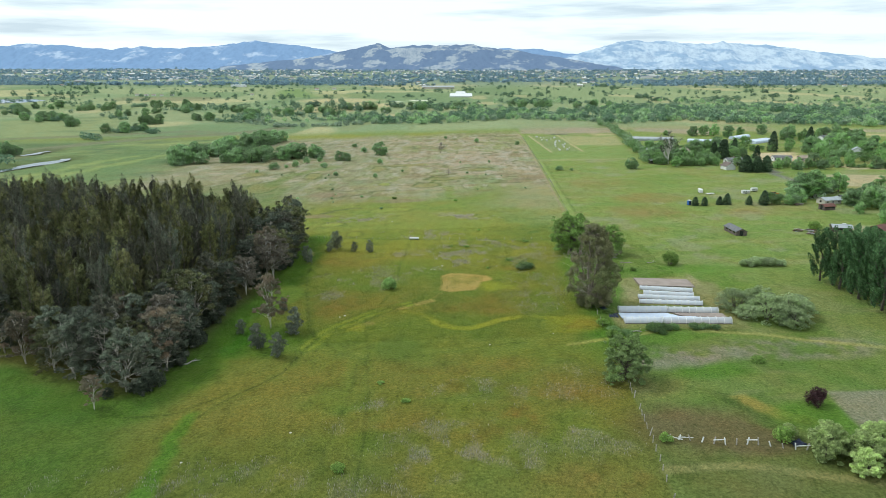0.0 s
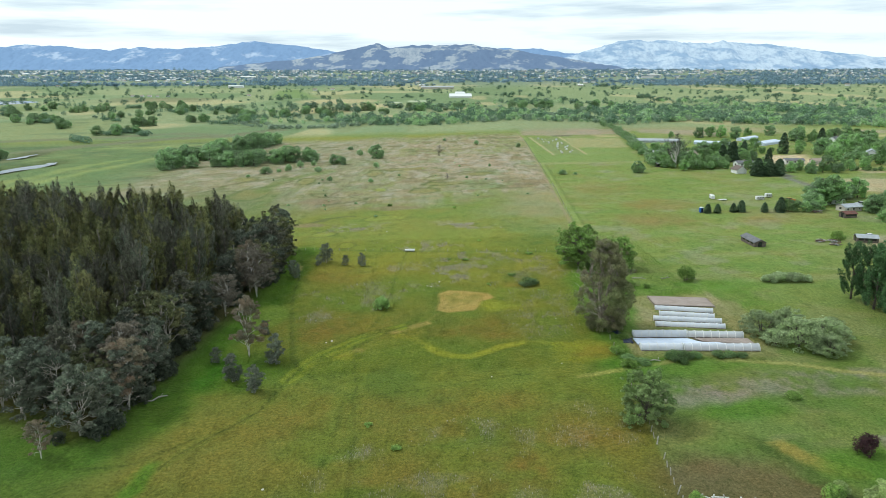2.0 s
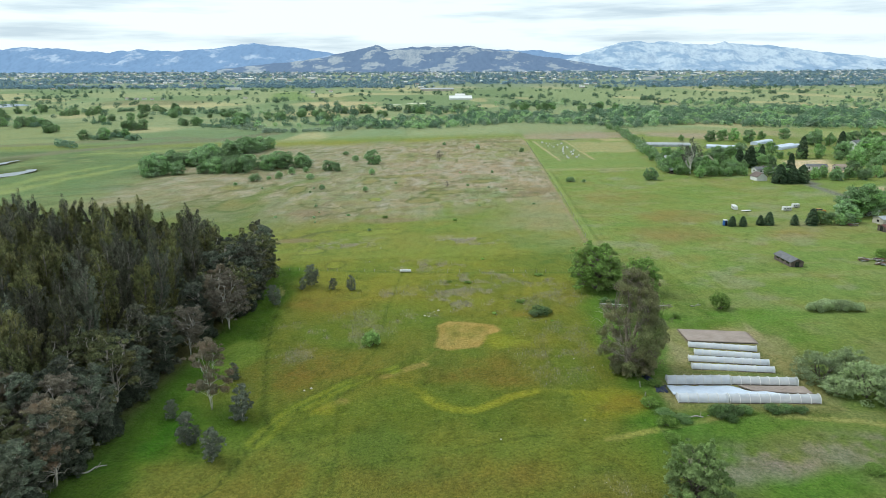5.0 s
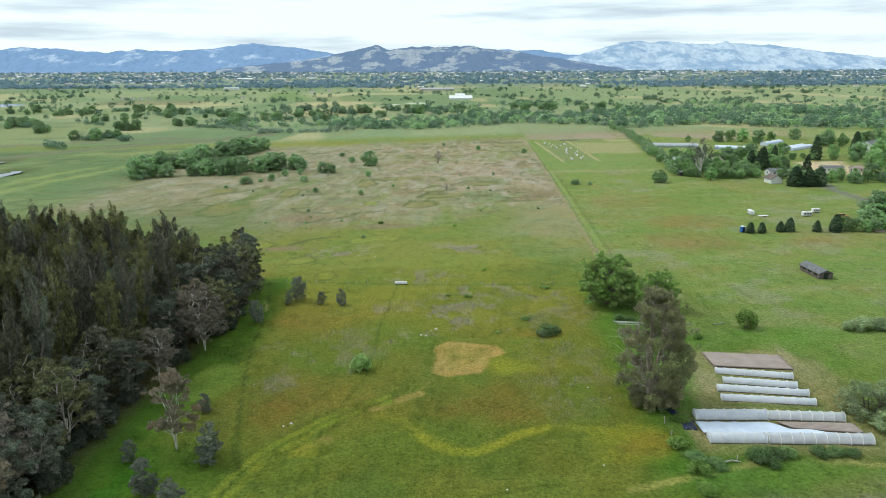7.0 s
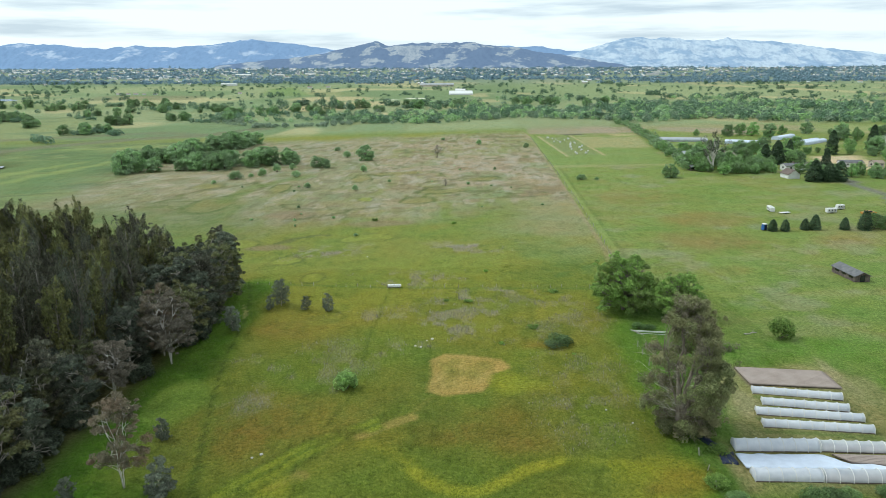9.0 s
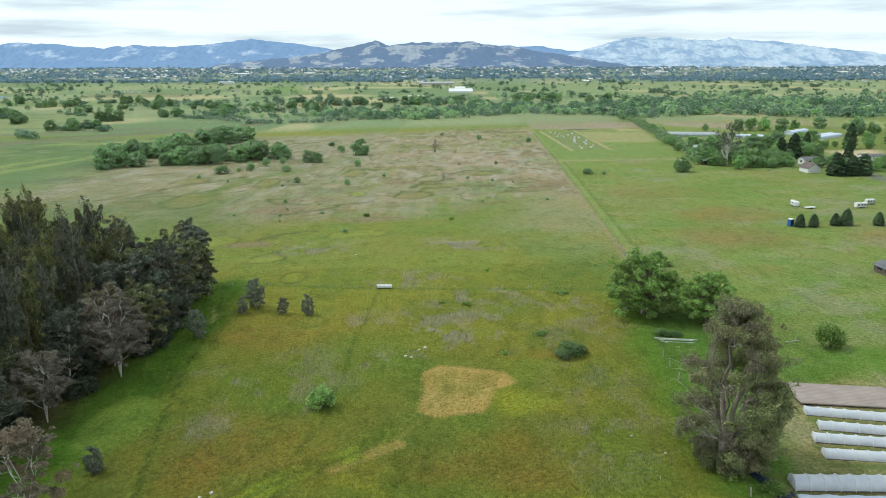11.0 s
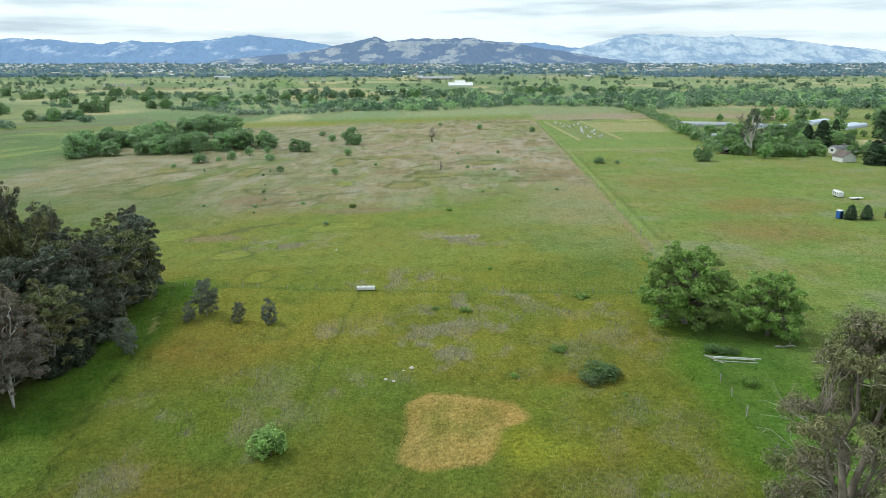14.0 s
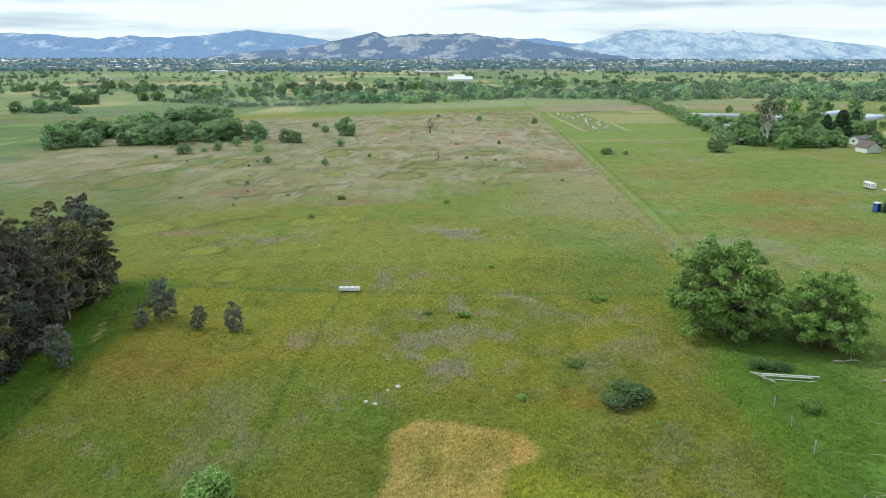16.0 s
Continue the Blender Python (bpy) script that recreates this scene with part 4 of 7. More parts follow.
def tree(name, label, category, group, seed, height, trunk_r, crown, clumps, clump_r, leaves, leaf, leaf_m, bark_m, fork=0.35, droop=None, stems=1, limbs=9, top_heavy=0.5, lean=0.0, hollow=0.55):
    """crown: (base height, radius, taper power); leaf: (length, width); built at the origin."""
    rng = np.random.default_rng(seed)
    base, rad, taper = crown
    ob = thing(name, label, category, group)
    wood, green = Shape(), Shape()
    # clump centres: a lumpy dome, or a tapered column
    if taper == 0:
        d = rng.normal(size=(clumps, 3))
        d /= np.linalg.norm(d, axis=1, keepdims=True)
        d[:, 2] = np.where(d[:, 2] < (-0.8 if base <= 0.2 else -0.62), -d[:, 2], d[:, 2])
        ang = np.arctan2(d[:, 1], d[:, 0])
        lump = 0.86 + 0.18 * np.sin(ang * 3 + seed) * np.cos(d[:, 2] * 4 + seed)
        mid = base + (height - base) * 0.40
        cen = d * (lump * rng.uniform(hollow**3, 1.0, clumps) ** (1 / 3))[:, None] * np.array([rad, rad, (height - base) * 0.58]) * (1 - clump_r / (2.2 * rad))
        cen += np.array([lean * mid, 0, mid])
    else:
        t = rng.beta(1.0 + top_heavy, 1.25, clumps)
        ang = rng.uniform(0, 2 * math.pi, clumps)
        prof = np.sin(np.clip(t, 0.02, 0.98) ** taper * math.pi) ** 0.7
        lump = 0.78 + 0.32 * np.sin(ang * 3 + seed) * np.cos(t * 5 + seed)
        rr = rad * prof * lump * np.sqrt(rng.uniform(hollow**2, 1.0, clumps))
        cz = base + (height - base - clump_r * 0.6) * t
        cen = np.stack([rr * np.cos(ang) + lean * cz, rr * np.sin(ang), cz], 1)
    # trunk and limbs
    for s in range(stems):
        a0 = rng.uniform(0, 6.3)
        foot = (0.0, 0.0, -0.3) if stems == 1 else (0.25 * rad * 0.4 * math.cos(a0), 0.1 * rad * math.sin(a0), -0.3)
        tip = np.array([lean * height + rng.normal() * rad * 0.15, rng.normal() * rad * 0.15, height * 0.86])
        if stems > 1:
            tip[:2] += np.array([math.cos(a0), math.sin(a0)]) * rad * 0.25
            tip[2] *= 0.8
        path = limb_path(foot, tip, rng, 0.0, 8, 0.012)
        rads = trunk_r * np.linspace(1, 0.12, 8) ** 0.8
        rads[0] *= 1.35
        wood.tube(path, rads, 7)
        order = rng.permutation(clumps)[: max(limbs // stems, 1)]
        for k in order:
            h0 = max(fork * height * rng.uniform(0.75, 1.2), min(cen[k, 2] * 0.62, height * 0.75))
            j = np.clip(np.searchsorted(path[:, 2], h0), 1, 7)
            w = (h0 - path[j - 1, 2]) / max(path[j, 2] - path[j - 1, 2], 1e-3)
            start = path[j - 1] + (path[j] - path[j - 1]) * np.clip(w, 0, 1)
            lp = limb_path(start, cen[k], rng, 0.08, 5)
            r0 = trunk_r * 0.34 * (1 - 0.65 * h0 / height)
            wood.tube(lp, r0 * np.linspace(1, 0.2, 5), 5)
            for q in np.argsort(((cen - cen[k]) ** 2).sum(1))[1:3]:
                wood.tube(limb_path(lp[2], cen[q], rng, 0.05, 4), r0 * 0.45 * np.linspace(1, 0.25, 4), 4)
    # leaf sprays on each clump
    per = max(leaves // clumps, 4)
    for c in cen:
        r = clump_r * rng.uniform(0.65, 1.3)
        d = rng.normal(size=(per, 3))
        d /= np.linalg.norm(d, axis=1, keepdims=True)
        d[:, 2] = np.where(d[:, 2] < -0.3, -d[:, 2] * rng.uniform(-0.4, 1, per), d[:, 2])
        pos = c + d * r * rng.uniform(0.55, 1, per)[:, None] * np.array([1, 1, 0.75])
        out = d + rng.normal(size=(per, 3)) * 0.45 + np.array([0, 0, 0.7])
        green.leaves(pos, out, leaf[0], leaf[1], rng, droop)
    part("trunk", wood, bark_m, ob, flat=False)
    part("crown", green, leaf_m, ob)
    return ob


def vase_tree(name, label, group, seed, height, bole, limbs, start, rise, reach, leafy, puff, per, leaf, leaf_m, bark=PALE_BARK):
    """A gum: a forking trunk with upswept limbs that carry sprays of leaves.
    start: where limbs leave the trunk, rise: their steepness in degrees, leafy: how much of a limb is bare, puff: radius of the sprays."""
    rng = np.random.default_rng(seed)
    ob = thing(name, label, "tree", group)
    wood, green = Shape(), Shape()
    tip = np.array([rng.normal() * height * 0.03, rng.normal() * height * 0.03, height * 0.80])
    trunk = limb_path((0, 0, -0.4), tip, rng, 0.0, 9, 0.012)
    wood.tube(trunk, bole * np.linspace(1, 0.14, 9) ** 0.8, 8)
    branches = [(trunk[6], np.array([rng.normal() * 0.1, rng.normal() * 0.1, 1.0]), height - trunk[6][2], bole * 0.2)]
    for s in range(limbs):
        hs = height * rng.uniform(*start)
        j = int(np.clip(np.searchsorted(trunk[:, 2], hs), 1, 8))
        w = (hs - trunk[j - 1, 2]) / max(trunk[j, 2] - trunk[j - 1, 2], 1e-3)
        a, e = s * 2.4 + rng.uniform(-0.5, 0.5), radians(rng.uniform(*rise))
        d = np.array([math.cos(a) * math.cos(e), math.sin(a) * math.cos(e), math.sin(e)])
        ln = min(rng.uniform(*reach), (height * rng.uniform(0.80, 1.0) - hs) / max(math.sin(e) + 0.12, 0.2))
        if ln > 1.0:
            branches.append((trunk[j - 1] + (trunk[j] - trunk[j - 1]) * w, d, ln, bole * 0.42 * (1 - 0.7 * hs / height)))
    for p0, d, ln, r0 in branches:
        forks = [(p0, d, ln, r0)]
        for _ in range(2):
            d2 = d + rng.normal(size=3) * 0.34
            forks.append((p0 + d * ln * rng.uniform(0.25, 0.45), d2 / np.linalg.norm(d2), ln * rng.uniform(0.45, 0.68), r0 * 0.5))
        for q0, dd, l2, r2 in forks:
            t = np.linspace(0, 1, 6)[:, None]
            path = q0 + dd * l2 * t + np.array([0, 0, 0.14 * l2]) * t * t + rng.normal(size=(6, 3)) * l2 * 0.025 * t
            wood.tube(path, r2 * np.linspace(1, 0.15, 6), 5)
            k = rng.uniform(leafy, 1.04, per)
            at = np.stack([np.interp(k, t[:, 0], path[:, i]) for i in range(3)], 1)
            out = rng.normal(size=(per, 3))
            out /= np.linalg.norm(out, axis=1, keepdims=True)
            fat = np.sin(np.clip((k - leafy) / (1.06 - leafy), 0.08, 0.97) * math.pi) ** 0.5
            size = puff * rng.uniform(0.7, 1.2) * min(1.0, l2 / 4 + 0.35)
            pos = at + out * (size * fat * rng.uniform(0.35, 1, per))[:, None]
            pos[:, 2] = np.maximum(pos[:, 2], 0.1)
            aim = dd * 0.9 + out * 0.6 + np.array([0, 0, 0.25]) + rng.normal(size=(per, 3)) * 0.4
            green.leaves(pos, out + np.array([0, 0, 0.55]) + rng.normal(size=(per, 3)) * 0.35, leaf[0], leaf[1], rng, None, aim)
    part("trunk", wood, bark, ob, flat=False)
    part("crown", green, leaf_m, ob)
    return ob


def shell(green, centre, r, per, leaf, rng, flat=0.72, under=-0.35, droop=None):
    """One cushion of leaf sprays, full above and open below."""
    d = rng.normal(size=(per, 3))
    d /= np.linalg.norm(d, axis=1, keepdims=True)
    d[:, 2] = np.where(d[:, 2] < under, -d[:, 2], d[:, 2])
    ang = np.arctan2(d[:, 1], d[:, 0])
    lump = 0.88 + 0.16 * np.sin(ang * 3 + centre[0] * 5) * np.cos(d[:, 2] * 5 + centre[1] * 3)
    pos = centre + d * (r * lump * rng.uniform(0.62, 1.06, per) )[:, None] * np.array([1, 1, flat])
    green.leaves(pos, d + rng.normal(size=(per, 3)) * 0.4 + np.array([0, 0, 0.4]), leaf[0], leaf[1], rng, droop)


def plume_gum(name, label, group, seed, height, plumes, per, leaf, leaf_m, bark=GREY_BARK, low=0.10, spread_out=1.7):
    """A close-grown gum: one straight stem and steep plumes of foliage that overlap up to a rounded top."""
    rng = np.random.default_rng(seed)
    ob = thing(name, label, "tree", group)
    wood, green = Shape(), Shape()
    trunk = limb_path((0, 0, -0.4), (rng.normal() * 0.5, rng.normal() * 0.5, height * 0.88), rng, 0.0, 9, 0.01)
    wood.tube(trunk, 0.34 * np.linspace(1, 0.12, 9) ** 0.8, 7)
    jobs = [(trunk[6], np.array([rng.normal() * 0.1, rng.normal() * 0.1, 1.0]), height - trunk[6][2], 1.15)]
    for k in range(plumes):
        h0 = height * (low + (0.78 - low) * (k + rng.uniform(0, 0.9)) / plumes)
        a, e = k * 2.4 + rng.uniform(-0.5, 0.5), radians(rng.uniform(56, 80))
        ln = min(rng.uniform(3.4, 5.8), height * rng.uniform(0.86, 1.0) - h0)
        j = int(np.clip(np.searchsorted(trunk[:, 2], h0), 1, 8))
        foot = trunk[j] * 1.0
        foot[2] = h0
        out = np.array([math.cos(a), math.sin(a), 0.0])
        reach = spread_out * (1 - 0.25 * h0 / height) * rng.uniform(0.3, 1.0)
        jobs.append((foot + out * reach, out * math.cos(e) + np.array([0, 0, math.sin(e)]), ln, rng.uniform(0.65, 1.15)))
        wood.tube([foot, foot + out * reach * 0.6 + np.array([0, 0, 0.5]), foot + out * reach + np.array([0, 0, 1.2])], [0.09, 0.07, 0.05], 4)
    for foot, d, ln, r in jobs:
        d = d / np.linalg.norm(d)
        t = np.linspace(0, 1, 5)[:, None]
        path = foot + d * ln * t * 0.95
        wood.tube(path, 0.09 * np.linspace(1, 0.15, 5), 4)
        u = rng.beta(1.5, 1.15, per)
        o = rng.normal(size=(per, 3))
        o -= (o @ d)[:, None] * d
        o /= np.linalg.norm(o, axis=1, keepdims=True)
        prof = np.sqrt(np.clip(1 - np.abs(2 * u**1.35 - 1) ** 2.6, 0.02, 1))
        az = np.arctan2(o[:, 1], o[:, 0])
        lump = 0.80 + 0.30 * np.sin(az * 2 + u * 9 + seed + foot[0] * 7)
        pos = foot + d * (u * ln)[:, None] + o * (r * prof * lump * rng.uniform(0.6, 1.08, per))[:, None]
        pos[:, 2] = np.maximum(pos[:, 2], 0.2)
        green.leaves(pos, o + d * 0.35 + rng.normal(size=(per, 3)) * 0.3, leaf[0], leaf[1], rng, None, d * 0.7 + o * 0.55 + rng.normal(size=(per, 3)) * 0.45)
    part("trunk", wood, bark, ob, flat=False)
    part("crown", green, leaf_m, ob)
    return ob


def clump_gum(name, label, group, seed, height, wide, clumps, size, per, leaf, leaf_m, bark=PALE_BARK, stems=2, base=0.28, bole=0.3, lean=0.12, gap=1.2, flat=0.76):
    """An open-grown gum: forked pale stems, bent limbs, and separate cushions of leaves at their ends."""
    rng = np.random.default_rng(seed)
    ob = thing(name, label, "tree", group)
    wood, green = Shape(), Shape()
    cen = []
    for _ in range(4000):
        z = rng.uniform(base, 0.95)
        rr = wide * math.sqrt(rng.uniform(0, 1)) * (0.45 + 0.55 * math.sin(min(1.0, (z - base) / (1 - base) * 0.85 + 0.25) * math.pi) ** 0.6)
        a = rng.uniform(0, 6.283)
        c = np.array([rr * math.cos(a), rr * math.sin(a), z * height])
        if all(np.linalg.norm((c - q) * np.array([1, 1, 1.15])) > size * gap for q in cen):
            cen.append(c)
        if len(cen) >= clumps:
            break
    cen = np.array(cen)
    stem_paths = []
    for k in range(stems):
        a = k * 6.283 / stems + rng.uniform(0, 1.2)
        sp = (0.10 if stems == 1 else 0.34) * wide
        tip = np.array([math.cos(a) * sp + lean * height * 0.4, math.sin(a) * sp, height * rng.uniform(0.66, 0.80)])
        p = limb_path((0.12 * math.cos(a), 0.12 * math.sin(a), -0.3), tip, rng, 0.0, 9, 0.035)
        p[:, :2] *= (0.25 + 0.75 * np.linspace(0, 1, 9) ** 1.1)[:, None]
        wood.tube(p, bole * (1.0 if stems == 1 else 0.72) * np.linspace(1, 0.2, 9) ** 0.85, 7)
        stem_paths.append(p)
    for c in cen:
        p = min(stem_paths, key=lambda q: np.linalg.norm(q[5][:2] - c[:2]))
        h0 = np.clip(c[2] - np.linalg.norm(c[:2] - p[5][:2]) * rng.uniform(0.7, 1.3), height * 0.14, height * 0.72)
        j = int(np.clip(np.searchsorted(p[:, 2], h0), 1, 8))
        lp = limb_path(p[j], c, rng, 0.06, 6, 0.07)
        wood.tube(lp, bole * 0.30 * np.linspace(1, 0.2, 6), 5)
        for _ in range(2):
            wood.tube(limb_path(lp[3], c + rng.normal(size=3) * size * 0.6, rng, 0.05, 4, 0.08), bole * 0.14 * np.linspace(1, 0.3, 4), 4)
        shell(green, c, size * rng.uniform(0.7, 1.3), per, leaf, rng, flat)
        for _ in range(2):
            shell(green, c + rng.normal(size=3) * size * np.array([0.75, 0.75, 0.45]), size * rng.uniform(0.4, 0.65), per // 4, leaf, rng)
    part("trunk", wood, bark, ob, flat=False)
    part("crown", green, leaf_m, ob)
    return ob


def shrub(name, label, category, group, seed, height, rad, leaves, leaf, leaf_m, bark_m, droop=None):
    """A dense low bush: stems and a lumpy crown down to the ground."""
    rng = np.random.default_rng(seed)
    ob = thing(name, label, category, group)
    wood, green = Shape(), Shape()
    n = 14
    ang, k = rng.uniform(0, 6.3, n), np.sqrt(rng.uniform(0.02, 1, n))
    cen = np.stack([rad * 0.66 * k * np.cos(ang), rad * 0.66 * k * np.sin(ang), height * (0.70 - 0.36 * k * k) * rng.uniform(0.75, 1.1, n)], 1)
    for c in cen[:8]:
        wood.tube(limb_path((c[0] * 0.1, c[1] * 0.1, -0.2), c, rng, 0.05, 4), height * 0.02 * np.linspace(1, 0.4, 4), 5)
    per = leaves // n
    for c in cen:
        d = rng.normal(size=(per, 3))
        d /= np.linalg.norm(d, axis=1, keepdims=True)
        pos = c + d * np.array([rad * 0.42, rad * 0.42, height * 0.34]) * (rng.uniform(0.3, 1, per) ** 0.5)[:, None]
        pos[:, 2] = np.abs(pos[:, 2]) + 0.05
        green.leaves(pos, d + rng.normal(size=(per, 3)) * 0.5 + np.array([0, 0, 0.7]), leaf[0], leaf[1], rng, droop)
    part("trunk", wood, bark_m, ob, flat=False)
    part("foliage", green, leaf_m, ob)
    return ob


PLACED = set()


def put(ob, x, y, size=1.0, turn=0.0, high=1.0):
    """Sets a model down at its first place, and a copy at each later one."""
    m = on_land(x, y, turn) @ Matrix.Diagonal((size, size, size * high, 1))
    if ob.name not in PLACED:
        ob.matrix_basis = m
        PLACED.add(ob.name)
        return ob
    sc = ob.scale
    return copy_thing(ob, m @ Matrix.Diagonal((1 / sc[0], 1 / sc[1], 1 / sc[2], 1)))


# --- the eucalyptus grove
rng = random.Random(11)
TALL = [plume_gum("blue_gum", lab + " tall eucalyptus with upswept feathery plumes in the grove", "tall trees of the eucalyptus grove", 20 + i, 23.5 + i * 0.8, n, per, lf, lm)
        for i, (lab, lm, n, per, lf) in enumerate((("olive-green", GUM_LEAF, 28, 210, (0.50, 0.24)), ("dark olive", GUM_LEAF, 30, 200, (0.48, 0.23)), ("grey twiggy", GUM_GREY, 26, 160, (0.55, 0.15)),
                                                   ("yellowish olive", GUM_OLIVE, 27, 210, (0.50, 0.25)), ("greyish-brown", GUM_TAN, 27, 185, (0.52, 0.19))))]
EDGE = [clump_gum("eucalyptus", lab + " eucalyptus with pale bent limbs and clumped leaves", "edge trees of the eucalyptus grove", 40 + i, 14.5 + (i % 3), 4.2 + 0.3 * (i % 3), 44, 1.05, 170, (0.36, 0.22), lm, PALE_BARK, 1 + i % 3, 0.08, 0.21, 0.15)
        for i, (lab, lm) in enumerate((("grey-green", GUM_GREY), ("dark grey-green", GUM_GREY), ("olive-green", GUM_LEAF), ("dusty grey-green", GUM_GREY), ("greyish-brown", GUM_TAN), ("reddish-brown", GUM_BROWN)))]
EDGE_MIX = EDGE[:4] * 4 + EDGE[4:5] * 3 + EDGE[5:]
UNDER = [shrub("understorey_shrub", "dark grey-green undergrowth at the foot of the grove", "bush", "undergrowth below the eucalyptus grove", 50 + i, 3.4, 2.6, 1600, (0.40, 0.22), SHADED_UNDER_LEAF, DARK_BARK) for i in range(2)]
FAN_PLACES = [(-45.2, 207.9, 1.0, 250), (-50.1, 191.3, 0.8, 30)]
grove = []


def grove_edge(y):
    """x of the grove's open side."""
    return float(np.interp(y, [118, 124, 140, 160, 176, 192, 205, 226, 262], [-62, -53, -51, -52, -53, -49, -45, -43, -45]))


def room(x, y, gap):
    return all((x - a) ** 2 + (y - b) ** 2 > gap * gap for a, b in grove) and all((x - p[0]) ** 2 + (y - p[1]) ** 2 > 36 for p in FAN_PLACES)


for _ in range(9000):
    y = rng.uniform(119, 300)
    x = rng.uniform(-205, grove_edge(y) - 1)
    if y < 124 + max(0, -x - 62) * 0.62:
        continue
    depth_in = min(grove_edge(y) - x, (y - 122 - max(0, -x - 62) * 0.62) * 0.9, (272 + max(0, -x - 75) * 0.45 - y))
    if y > 264 + max(0, -x - 75) * 0.45 or not room(x, y, 5.5 if depth_in > 20 else 5.0):
        continue
    grove.append((x, y))
    near_side = (y - 122 - max(0, -x - 62) * 0.62) * 0.9
    if (depth_in > 13.5 or near_side < grove_edge(y) - x and depth_in > (4 if x < -84 else 9)) and not (-84 < x and y < 150):
        put(rng.choice(TALL), x, y, rng.uniform(0.84, 1.12), rng.uniform(0, 360), rng.uniform(0.92, 1.08))
    else:
        put(rng.choice(EDGE_MIX), x, y, rng.uniform(0.78, 1.16) * (1.1 if y > 225 else 1.0), rng.uniform(0, 360))

for x, y, s in ((-46.5, 258.5, 0.85), (-48, 251, 1.0), (-47, 243.5, 1.08), (-46.5, 236, 1.12), (-45.5, 229, 1.05), (-45.5, 221.5, 1.0), (-50.5, 262, 1.0)):
    put(rng.choice(EDGE), x, y, s, rng.uniform(0, 360))
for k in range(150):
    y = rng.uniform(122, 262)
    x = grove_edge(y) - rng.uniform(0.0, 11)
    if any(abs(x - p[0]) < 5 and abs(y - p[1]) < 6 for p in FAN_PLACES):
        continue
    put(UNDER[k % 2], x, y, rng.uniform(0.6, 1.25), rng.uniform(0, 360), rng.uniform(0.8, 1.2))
LONE_GUM = clump_gum("eucalyptus", "slender eucalyptus with white forked stems and sparse brownish crown", "", 61, 15.5, 4.3, 36, 1.0, 200, (0.36, 0.20), GUM_BROWN, WHITE_BARK, 3, 0.24, 0.15, -0.05)
put(LONE_GUM, -35.7, 161.8, 1.0, 20)
put(LONE_GUM, -62.9, 117.6, 0.52, 140)
FAN_GUM = clump_gum("eucalyptus", "spreading eucalyptus with white forked trunk and pinkish-grey crown", "", 63, 16.5, 5.6, 60, 1.05, 240, (0.36, 0.2), PINK_GUM, WHITE_BARK, 3, 0.26, 0.17, 0.1)
for place in FAN_PLACES:
    put(FAN_GUM, *place)
put(LONE_GUM, -55, 137.5, 1.0, 310)
put(LONE_GUM, -70, 150.5, 0.95, 70)
put(FAN_GUM, -58, 146, 1.0, 120)
YOUNG = [clump_gum("young_eucalyptus", lab + " eucalyptus standing alone in the grass", "young trees beside the grove", 70 + i, 7.4, w, 40, 0.66, 105, (0.30, 0.18), lm, PALE_BARK, 1, 0.07, 0.11, 0.06, 1.08, 0.85)
         for i, (lab, w, lm) in enumerate((("young grey-green", 2.3, YOUNG_LEAF), ("young blue-green bushy", 2.0, YOUNG_LEAF)))]
for i, (x, y, s) in enumerate(((-29.0, 244.2, 1.08), (-31.2, 241.0, 0.6), (-21.5, 239.9, 0.58), (-15.6, 238.9, 0.72), (-37.2, 226.6, 0.95), (-35.9, 147.6, 1.05), (-29.4, 142.0, 0.95), (-28.2, 157.4, 1.1), (-42.9, 158.6, 0.6), (-35.1, 176.0, 0.62))):
    put(YOUNG[i % 2], x, y, s * 0.95, i * 67, 0.95)

